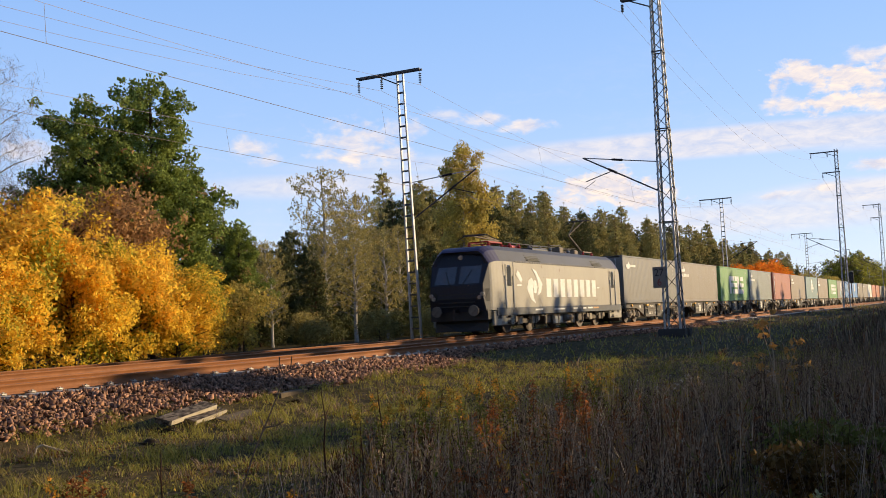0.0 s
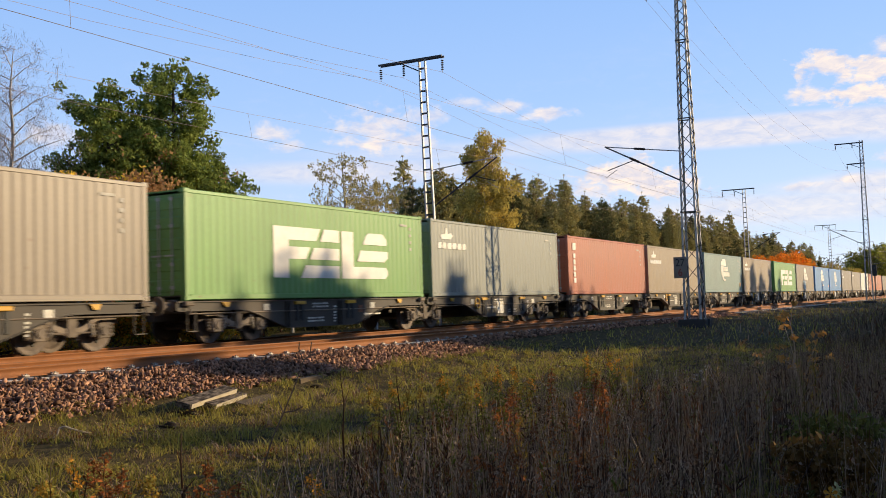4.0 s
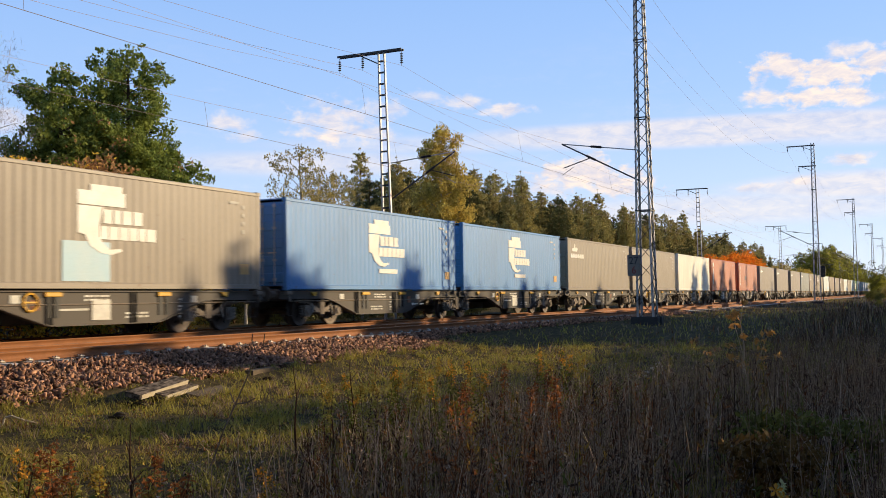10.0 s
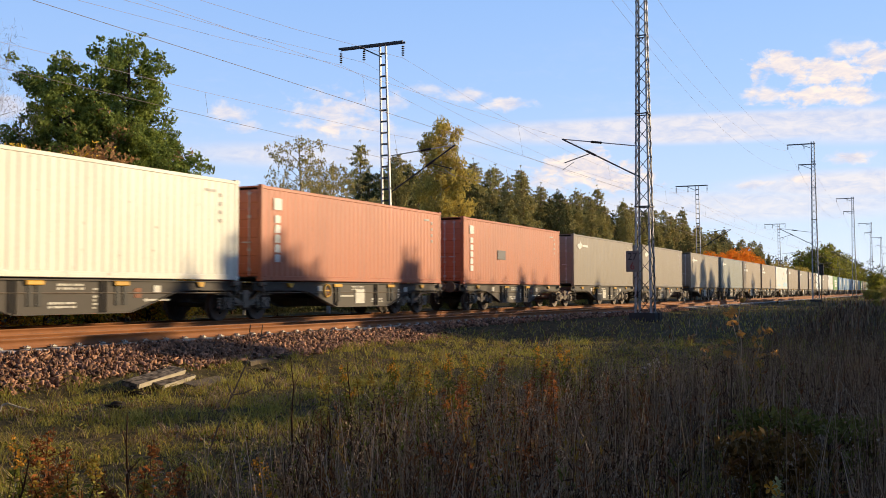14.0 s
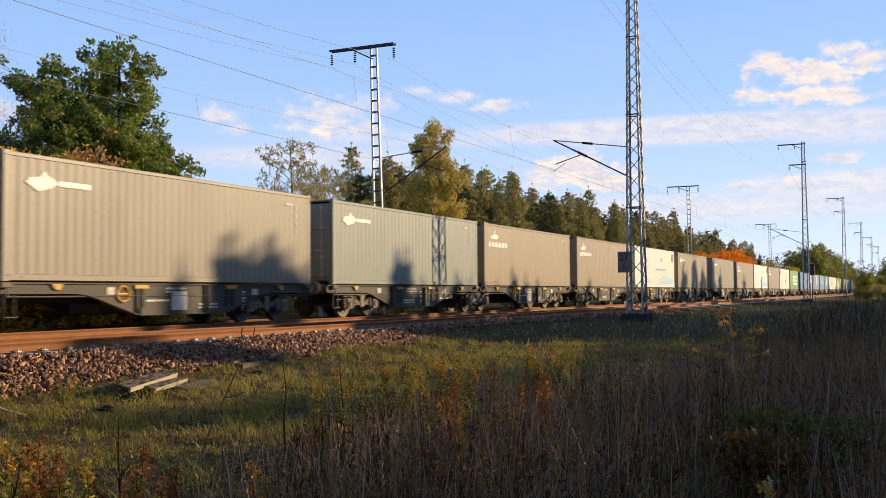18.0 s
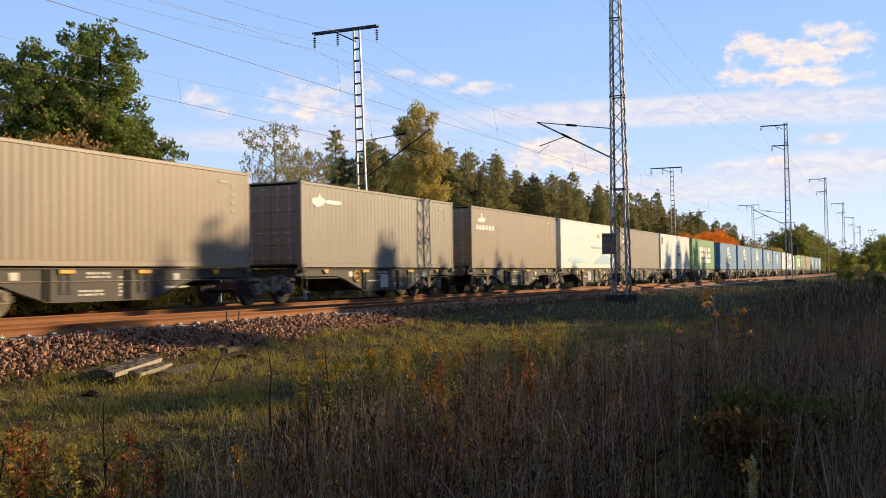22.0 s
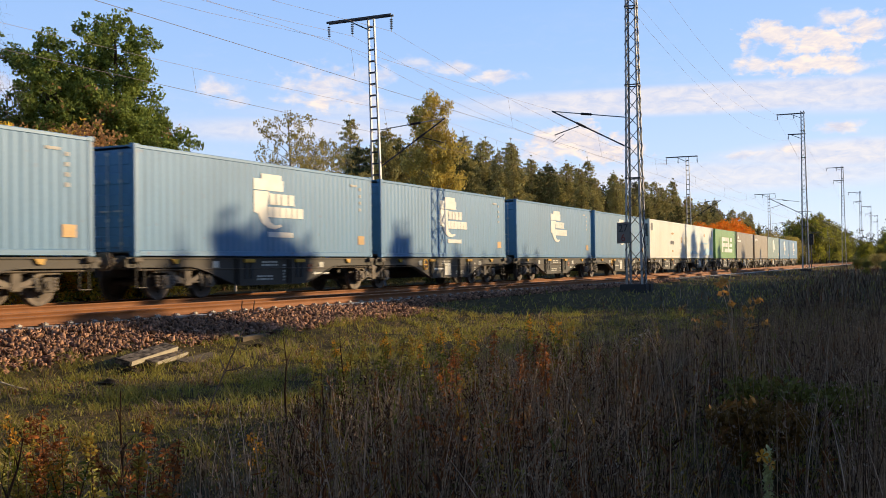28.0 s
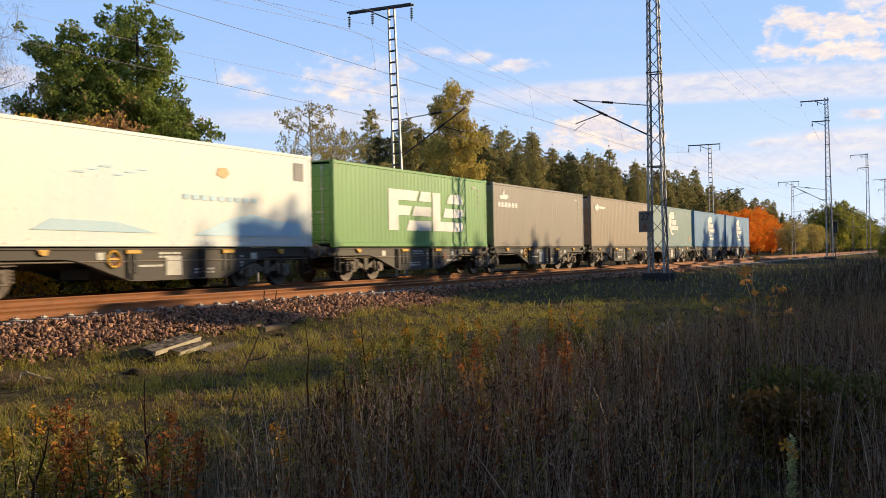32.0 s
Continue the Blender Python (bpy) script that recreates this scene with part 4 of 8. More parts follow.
            flat_shape(c, "marking_plate", rect(7.3, 0.5, 0.4, 0.16), AMBER, y)
            flat_shape(c, "marking_plate", rect(10.6, 1.25, 0.3, 0.5), AMBER, y)
    elif mark == "plate":
        flat_shape(c, "repair_plate", rect(3.7, 1.15, 0.95, 0.42), MARK_GREY, y, "dark repair plate")
        marks(c, "column")
    elif mark == "plain":
        edge_codes(c)


def edge_codes(c):
    """Rows of small worn code bars near the far end."""
    for i in range(4):
        flat_shape(c, "code_bar", rect(11.3, 2.35 - i * 0.24, 0.12, 0.1), CODES, -0.004)
    flat_shape(c, "code_bar", rect(10.7, 2.47, 0.45, 0.07), CODES, -0.004)


# colour, emblem and label of each style
STYLES = {
    "bird_dark": ("dark", "small", "dark grey corrugated steel shipping container with a small white emblem"),
    "bird_grey": ("grey", "bars", "warm grey corrugated shipping container with white emblem and bars"),
    "bird_sage": ("sage", "bars", "sage grey corrugated shipping container with white emblem and bars"),
    "bird_tan": ("tan", "bars", "tan corrugated shipping container with white emblem and bars"),
    "grey_small": ("grey", "small", "grey corrugated shipping container with a small white emblem"),
    "sage_small": ("sage", "small", "sage grey shipping container with a small white emblem"),
    "tan_small": ("tan", "small", "tan corrugated shipping container with a small white emblem"),
    "green": ("green", "blocks", "bright green shipping container with large white block emblem"),
    "red": ("red", "column", "brick red corrugated shipping container with a column of bars"),
    "orange": ("orange", "column", "faded orange red shipping container with a column of bars"),
    "orange_plate": ("orange", "plate", "faded orange red shipping container with a dark plate"),
    "teal": ("teal", "stack_low", "teal grey shipping container with white stacked emblem"),
    "grey_stack": ("grey", "stack_amber", "grey shipping container with stacked emblem and blue patch"),
    "blue": ("blue", "stack", "bright blue shipping container with white stacked emblem"),
    "steel": ("steel", "stack", "weathered blue shipping container with white stacked emblem"),
    "steel_low": ("steel", "stack_low", "faded blue shipping container with white stacked emblem"),
    "cream": ("white", "plain", "plain cream white corrugated shipping container"),
    "reefer": ("reefer", "reefer", "white refrigerated container with amber emblem"),
    "reefer_pale": ("reefer_blue", "reefer", "white and pale blue refrigerated container with amber emblem"),
    "reefer_wave": ("reefer_blue", "reefer_right", "white refrigerated container with pale blue wave"),
}
# near-end place along the line at the start, and style, from the locomotive back
LOADS = [
    (58.2, "bird_dark"), (71.4, "bird_grey"), (84.9, "green"), (97.8, "bird_sage"), (111.35, "red"), (124.25, "bird_tan"),
    (137.8, "teal"), (150.8, "bird_tan"), (164.6, "green"), (177.4, "grey_stack"), (190.95, "blue"), (203.95, "blue"),
    (217.5, "bird_grey"), (230.5, "grey_small"), (243.9, "cream"), (257.2, "orange"), (271.6, "orange_plate"), (286.2, "grey_small"),
    (301.0, "grey_small"), (316.5, "grey_small"), (330.1, "sage_small"), (343.1, "bird_tan"), (356.65, "bird_tan"), (369.6, "reefer_wave"),
    (383.3, "tan_small"), (398.4, "grey_small"), (412.7, "bird_tan"), (425.8, "reefer_wave"), (439.2, "bird_grey"), (452.1, "reefer_pale"),
    (465.9, "green"), (481.9, "steel"), (495.5, "steel"), (508.4, "steel"), (522.1, "steel_low"), (535.2, "steel_low"),
    (548.9, "reefer"), (561.8, "reefer_wave"), (575.3, "green"), (588.25, "bird_grey"), (601.85, "tan_small"), (614.5, "teal"),
    (627.8, "steel"), (640.7, "steel"),
]
DECK_Z = RAIL_Z + 1.143
MOVERS = []  # (thing, place along the line at the start, side offset, height)

made = {}
for s, style in LOADS:
    if style not in made:
        colour, mark, label = STYLES[style]
        made[style] = ob = container(colour, mark, label, "reefer" in style)
    else:
        ob = copy_thing(made[style], pose(0, 0, 0))
    MOVERS.append((ob, s, -CW / 2, DECK_Z))


# ---- wagons ----
def wheelset(r=0.46):
    g = Geo()
    g.rod((0, -0.75, 0), (0, 0.75, 0), 0.08, n=10)
    for sy in (-1, 1):
        y = sy * 0.7535
        prof = [(y - 0.07, 0.1), (y - 0.06, 0.36), (y - 0.068, r - 0.03), (y - 0.068, r), (y + 0.05, r), (y + 0.068, r + 0.03), (y + 0.066, r - 0.06), (y + 0.03, 0.34), (y + 0.05, 0.1)]
        if sy > 0:
            prof = [(2 * y - p, q) for p, q in prof][::-1]
        g.lathe(prof, "y", 22)
    # black discs paint the dark of holes round the web, so the turning shows
    for k in range(5):
        a = k * 1.2566
        g.rod((0.24 * math.cos(a), -0.84, 0.24 * math.sin(a)), (0.24 * math.cos(a), -0.8, 0.24 * math.sin(a)), 0.035, n=6, mi=1)
    return g


WHEELSET = wheelset().mesh("wheelset", [WHEEL, BLACK])
WHEELSETS = []


def bogie_side():
    """A cast beam that lies on the axle boxes and sags between them."""
    top, low = [], []
    for i in range(17):
        x = -1.3 + 2.6 * i / 16
        sag = 0.30 * max(0.0, math.cos(x / 0.72 * math.pi / 2)) ** 0.8 if abs(x) < 0.72 else 0.0
        top.append((x, 0.24 - sag - (0.08 if abs(x) > 1.25 else 0)))
        low.append((x, 0.13 - sag * 1.15))
    return Geo().prism([(x, -0.06, z) for x, z in top + low[::-1]], (0, 0.12, 0))


def side_bearer():
    """The middle of the bogie's side: a post with two stops and a bracket."""
    g = Geo().box(-0.13, 0.13, -0.07, 0.07, -0.2, 0.32, 0, 0.02)
    g.box(-0.3, 0.3, -0.05, 0.05, 0.2, 0.27)
    g.rod((-0.5, -0.04, -0.1), (0.5, -0.04, -0.1), 0.022, n=6)
    return g


def damper():
    g = Geo().rod((0, 0, -0.16), (0, 0, 0.1), 0.045, n=8)
    g.rod((0, 0, 0.1), (0, 0, 0.2), 0.02, n=6)
    return g


def spring_box():
    g = Geo()
    g.box(-0.16, 0.16, -0.1, 0.1, -0.18, 0.18, 0, 0.02)
    g.rod((0, -0.14, 0), (0, 0.1, 0), 0.11, n=12)
    return g


SIDE_MESH, SPRING_MESH = bogie_side().mesh("bogie_side", BOGIE), spring_box().mesh("axle_box", BOGIE)
BEARER_MESH, DAMPER_MESH = side_bearer().mesh("side_bearer", BOGIE), damper().mesh("damper", PALE_METAL)
COIL_MESH = Geo().lathe([(-0.16 + i * 0.04, 0.075 if i % 2 else 0.05) for i in range(9)], "z", 8).mesh("coil_spring", BOGIE)
BOLSTER_MESH = Geo().box(-0.2, 0.2, -0.95, 0.95, -0.1, 0.22, 0, 0.03).box(-0.9, 0.9, -0.1, 0.1, -0.05, 0.1).mesh("bolster", BOGIE)
BRAKE_MESH = Geo().box(-0.05, 0.05, -0.83, -0.68, -0.2, 0.22).box(-0.05, 0.05, 0.68, 0.83, -0.2, 0.22).rod((0, -0.75, 0), (0, 0.75, 0), 0.03).mesh("brake_gear", BOGIE)


def bogie(parent, x):
    """Two axles; its middle is a part, what belongs to it hangs one level deeper."""
    b = part("bogie", BOLSTER_MESH, None, parent, at=pose(x, 0, 0.5))
    for sy in (-1, 1):
        part("bogie_side", SIDE_MESH, None, b, at=pose(0, sy * 1.0, 0.1))
        if sy < 0:
            part("side_bearer", BEARER_MESH, None, b, at=pose(0, -1.02, 0.05))
        for dx in (-0.9, 0.9):
            part("axle_box", SPRING_MESH, None, b, at=pose(dx, sy * 1.02, -0.02))
            if sy < 0:
                part("damper", DAMPER_MESH, None, b, at=pose(dx * 0.62, -1.07, 0.05, 0, -18 if dx > 0 else 18, 0))
                for ex in (-0.27, 0.27):
                    part("coil_spring", COIL_MESH, None, b, at=pose(dx + ex, sy * 1.02, 0.0))
    for dx in (-0.9, 0.9):
        w = part("wheelset", WHEELSET, None, b, at=pose(dx, 0, -0.04))
        WHEELSETS.append((w, dx))
        part("brake_gear", BRAKE_MESH, None, b, at=pose(dx * 0.42, 0, -0.02))
    return b


def belly(x):
    """Height of the side sill's lower edge, x from the container's near end."""
    d = min(x, CL - x)
    return 0.88 - 0.56 * smooth_step(2.1, 4.6, d) if d < 3.35 else 0.6 - 0.28 * min(1.0, (d - 3.35) / 0.95)


def frame_side():
    """The wagon's side sill with its deep fish belly and the flange along its lower edge."""
    xs = [-0.25, 1.0] + [2.0 + 0.25 * i for i in range(11)] + [CL - 4.5 + 0.25 * i for i in range(11)] + [CL - 1.0, CL + 0.25]
    g = Geo().prism([(-0.25, -0.02, 1.09), (CL + 0.25, -0.02, 1.09)] + [(x, -0.02, belly(x)) for x in xs[::-1]], (0, 0.06, 0))
    low = [(x, -0.10, belly(x) - 0.018) for x in xs]
    for (x0, y0, z0), (x1, y1, z1) in zip(low, low[1:]):
        g.add([(x0, -0.10, z0), (x1, -0.10, z1), (x1, 0.1, z1), (x0, 0.1, z0), (x0, -0.10, z0 + 0.018), (x1, -0.10, z1 + 0.018), (x1, 0.1, z1 + 0.018), (x0, 0.1, z0 + 0.018)], [(0, 3, 2, 1), (4, 5, 6, 7), (0, 1, 5, 4), (3, 7, 6, 2)])
    return g


FRAME_MESH = frame_side().mesh("side_sill", WAGON)
FLANGE_MESH = Geo().box(-0.25, CL + 0.25, -0.07, 0.07, 1.09, 1.125).mesh("top_flange", WAGON)
CROSS_MESH = Geo().box(-0.1, 0.1, -1.1, 1.1, 0.82, 1.06).mesh("cross_member", WAGON)
# the lower, wider box is added to fill the shaded gap under the deck
SPINE_MESH = Geo().box(0, CL, -0.16, 0.16, 0.62, 1.02).box(3.6, CL - 3.6, -0.5, 0.5, 0.36, 0.62).mesh("centre_sill", WAGON)
# a black plate paints the dark slot between the two ribs
STIFF_MESH = Geo().box(-0.085, -0.06, -0.08, -0.021, 0.335, 1.09).box(0.06, 0.085, -0.08, -0.021, 0.335, 1.09).box(-0.06, 0.06, -0.026, -0.021, 0.36, 1.06, 1).mesh("stiffener", [WAGON, BLACK])
SPIGOT_MESH = Geo().box(-0.14, 0.14, -0.16, 0.05, 1.0, 1.12, 0, 0.02).rod((0, -0.12, 0.98), (0.02, -0.16, 0.78), 0.025).mesh("container_lock", BOGIE)
HANDLE_MESH = Geo().prism([(-0.16, -0.09, 1.09), (0.15, -0.09, 1.09), (0.08, -0.09, 0.95), (-0.07, -0.09, 0.97)], (0, 0.05, 0)).mesh("lock_handle", YELLOW)
PLATE_MESH = Geo().box(-0.3, 0.3, -0.045, -0.02, 0.42, 0.9).mesh("data_plate", PLATE)
SMALL_MESH = Geo().box(-0.13, 0.13, -0.04, -0.021, -0.09, 0.09).mesh("data_plate", PLATE)
TEXT_MESH = Geo()
for i in range(5):
    for j in range(2):
        TEXT_MESH.box(-0.42 + i * 0.17, -0.42 + i * 0.17 + (0.09, 0.13, 0.11)[(i + j) % 3], -0.026, -0.021, j * 0.09, j * 0.09 + 0.05)
TEXT_MESH = TEXT_MESH.mesh("stencilled_bars", PLATE)
COLUMN_MESH = Geo()
for i in range(6):
    COLUMN_MESH.box(-0.06, 0.02 + 0.05 * (i % 2), -0.026, -0.021, i * 0.09, i * 0.09 + 0.05)
COLUMN_MESH = COLUMN_MESH.mesh("stencilled_bars", PLATE)
RUST_PAINT = material("rusty_red_plate", (0.30, 0.11, 0.05), 0.7, 0, (0.12, 0.06, 0.04), 6.0, 40.0, 0.1)
RUST_PLATE = Geo().box(-0.12, 0.12, -0.035, -0.021, -0.12, 0.12).mesh("reflector", RUST_PAINT)
ARROW_MESH = Geo().prism([(-0.5, -0.026, 0.0), (-0.38, -0.026, 0.06), (-0.38, -0.026, 0.025), (0.5, -0.026, 0.025), (0.5, -0.026, -0.025), (-0.38, -0.026, -0.025), (-0.38, -0.026, -0.06)], (0, 0.005, 0)).mesh("lifting_mark", PLATE)
RING_MESH = Geo()
for i in range(12):
    RING_MESH.rod((0.2 * math.cos(i * 0.5236), -0.06, 0.2 * math.sin(i * 0.5236)), (0.2 * math.cos((i + 1) * 0.5236), -0.06, 0.2 * math.sin((i + 1) * 0.5236)), 0.028, n=5)
RING_MESH.box(-0.17, 0.17, -0.06, -0.04, -0.02, 0.02)
RING_MESH = RING_MESH.mesh("brake_wheel", YELLOW)
# black plates under the bracket paint the dark of two slots
BRACKET_MESH = Geo().box(-0.24, 0.24, -0.09, -0.02, 0.98, 1.085, 0, 0.015).box(-0.2, -0.06, -0.05, -0.02, 0.5, 0.98, 1).box(0.06, 0.2, -0.05, -0.02, 0.5, 0.98, 1).mesh("lock_bracket", [YELLOW, BLACK])
STEP_MESH = Geo().rod((-0.15, -0.05, 0.86), (-0.15, -0.05, 0.36), 0.016, n=5).rod((0.15, -0.05, 0.86), (0.15, -0.05, 0.36), 0.016, n=5).box(-0.17, 0.17, -0.12, 0.04, 0.34, 0.365).mesh("step", WAGON)
PIPE_MESH = Geo().rod((0.2, -0.03, 0.8), (CL - 0.2, -0.03, 0.8), 0.02, n=5).mesh("brake_pipe", BOGIE)
TANK_MESH = Geo().lathe([(-0.5, 0.02), (-0.45, 0.16), (0.45, 0.16), (0.5, 0.02)], "x", 12).mesh("air_tank", BOGIE)
BUFFER_MESH = Geo().lathe([(0.0, 0.23), (0.03, 0.24), (0.05, 0.2), (0.06, 0.09), (0.42, 0.1), (0.44, 0.16), (0.62, 0.16)], "x", 14).mesh("buffer", BOGIE)
COUPLER_MESH = Geo().box(-0.45, 0.1, -0.05, 0.05, -0.06, 0.06).rod((-0.4, 0, 0), (-0.5, 0, -0.35), 0.03).mesh("screw_coupling", BLACK)


def wagon(gap):
    """An articulated flat: two decks on three bogies. x = 0 at the leading container's near end."""
    w = empty("container_wagon", label="dusty dark grey articulated container flat wagon on three bogies", category="railway wagon", group="wagons of the train")
    for k in range(2):
        x0 = k * (CL + gap)
        for sy in (-1, 1):
            m = pose(x0, sy * 1.1, 0) if sy < 0 else pose(x0 + CL, sy * 1.1, 0, 0, 0, 180)
            s = part("side_sill", FRAME_MESH, None, w, at=m)
            part("top_flange", FLANGE_MESH, None, s)
            for x in (4.3, 7.0):
                part("stiffener", STIFF_MESH, None, s, at=pose(x, 0, 0))
            if sy < 0:
                for x in (1.6, CL - 1.6):
                    part("lock_handle", HANDLE_MESH, None, s, at=pose(x, 0, 0))
                for x in (4.9, 7.6) if k == 0 else (4.4, 8.1):
                    part("lock_bracket", BRACKET_MESH, None, s, at=pose(x, 0, 0))
                part("stencilled_bars", TEXT_MESH, None, s, at=pose(6.0 - 0.2 * k, 0, 0.88))
                part("stencilled_bars", TEXT_MESH, None, s, at=pose((5.75, 7.15)[k], 0, 0.45))
                part("stencilled_bars", COLUMN_MESH, None, s, at=pose((6.75, 8.75)[k], 0, 0.42))
                part("data_plate", SMALL_MESH, None, s, at=pose(3.35, 0, 0.93))
                part("data_plate", SMALL_MESH, None, s, at=pose((8.9, 9.3)[k], 0, 0.9))
                part("reflector", RUST_PLATE, None, s, at=pose((8.2, 3.9)[k], 0, 0.8))
                if k == 1:
                    part("data_plate", PLATE_MESH, None, s, at=pose(5.9, 0, 0))
                    part("brake_wheel", RING_MESH, None, s, at=pose(3.75, 0, 0.86))
                part("lifting_mark", ARROW_MESH, None, s, at=pose((8.9, 5.0)[k], 0, (0.62, 0.68)[k]))
                part("brake_pipe", PIPE_MESH, None, s)
                for x in (0.25, CL - 0.25):
                    part("step", STEP_MESH, None, s, at=pose(x, 0, 0))
        part("centre_sill", SPINE_MESH, None, w, at=pose(x0, 0, 0))
        for x in (0.4, 3.2, 6.1, 9.0, CL - 0.4):
            part("cross_member", CROSS_MESH, None, w, at=pose(x0 + x, 0, 0))
        for x in (0.1, CL - 0.1):
            for sy in (-1, 1):
                part("container_lock", SPIGOT_MESH, None, w, at=pose(x0 + x, 1.1 * sy, 0, 0, 0, 0 if sy < 0 else 180))
        part("air_tank", TANK_MESH, None, w, at=pose(x0 + 5.6, -0.6, 0.55))
    total = 2 * CL + gap
    bogie(w, 2.2)
    bogie(w, total / 2)
    bogie(w, total - 2.2)
    for sy in (-1, 1):
        part("buffer", BUFFER_MESH, None, w, at=pose(-0.66, sy * 0.875, 1.02))
        part("buffer", BUFFER_MESH, None, w, at=pose(total + 0.66, sy * 0.875, 1.02, 0, 0, 180))
    part("screw_coupling", COUPLER_MESH, None, w, at=pose(-0.1, 0, 1.0))
    return w


wagons = {}
for k in range(0, len(LOADS), 2):
    gap = round(LOADS[k + 1][0] - LOADS[k][0] - CL, 1)
    if gap not in wagons:
        wagons[gap] = ob = wagon(gap)
    else:
        ob = copy_thing(wagons[gap], pose(0, 0, 0))
        WHEELSETS += [(o, 0.9 if o.matrix_basis.translation.x > 0 else -0.9) for o in ob.children_recursive if o.name.startswith("wheelset")]
    MOVERS.append((ob, LOADS[k][0], 0.0, RAIL_Z))


# ---- the locomotive ----
LOCO_SIDE = paint("silver_grey_locomotive_paint", (0.36, 0.32, 0.25), (0.31, 0.275, 0.215), wear=0.3, rough=0.55)
LOCO_DARK = paint("dark_grey_locomotive_paint", (0.115, 0.115, 0.115), (0.09, 0.085, 0.08), wear=0.35, rough=0.4)
LOCO_BLUE = paint("navy_locomotive_paint", (0.010, 0.010, 0.016), (0.014, 0.014, 0.022), wear=0.2, rough=0.55)
LOCO_PURPLE = paint("dark_violet_cab_roof_paint", (0.045, 0.04, 0.095), (0.035, 0.03, 0.07), wear=0.2, rough=0.5)
LOCO_ROOF = paint("grey_roof_paint", (0.085, 0.082, 0.082), (0.06, 0.057, 0.055), wear=0.4, rough=0.5)
GLASS = material("dark_cab_glass", (0.075, 0.08, 0.09), 0.08, 0, None, 1.0, 20.0, 0.0, spec=0.7)
LENS = material("headlight_lens", (0.26, 0.25, 0.23), 0.12, 0, None, 9.0, 60.0, 0.0, spec=0.8)
RED_INS = material("red_roof_insulator", (0.42, 0.03, 0.025), 0.35, 0, None, 9.0, 60.0, 0.0)
LOCO_GEAR = material("dusty_running_gear", (0.27, 0.225, 0.17), 0.7, 0.1, (0.09, 0.07, 0.055), 7.0, 40.0, 0.2, vary=0.35)
NAME_PAINT = material("worn_white_name_paint", (0.55, 0.52, 0.46), 0.5, 0, (0.42, 0.39, 0.34), 2.0, 30.0, 0.03)
LOCO_L, LOCO_W = 18.98, 3.01


def body_ring(x, half, z0, z_side, z_top, top_half, inset=0.0):
    """One cross-section of the body, from the near sill over the roof to the far sill."""
    h = half - inset
    return [(x, -h, z0), (x, -h, z_side - 0.9), (x, -h + 0.03, z_side), (x, -top_half - 0.22, z_side + (z_top - z_side) * 0.72), (x, -top_half, z_top),
            (x, top_half, z_top), (x, top_half + 0.22, z_side + (z_top - z_side) * 0.72), (x, h - 0.03, z_side), (x, h, z_side - 0.9), (x, h, z0)]


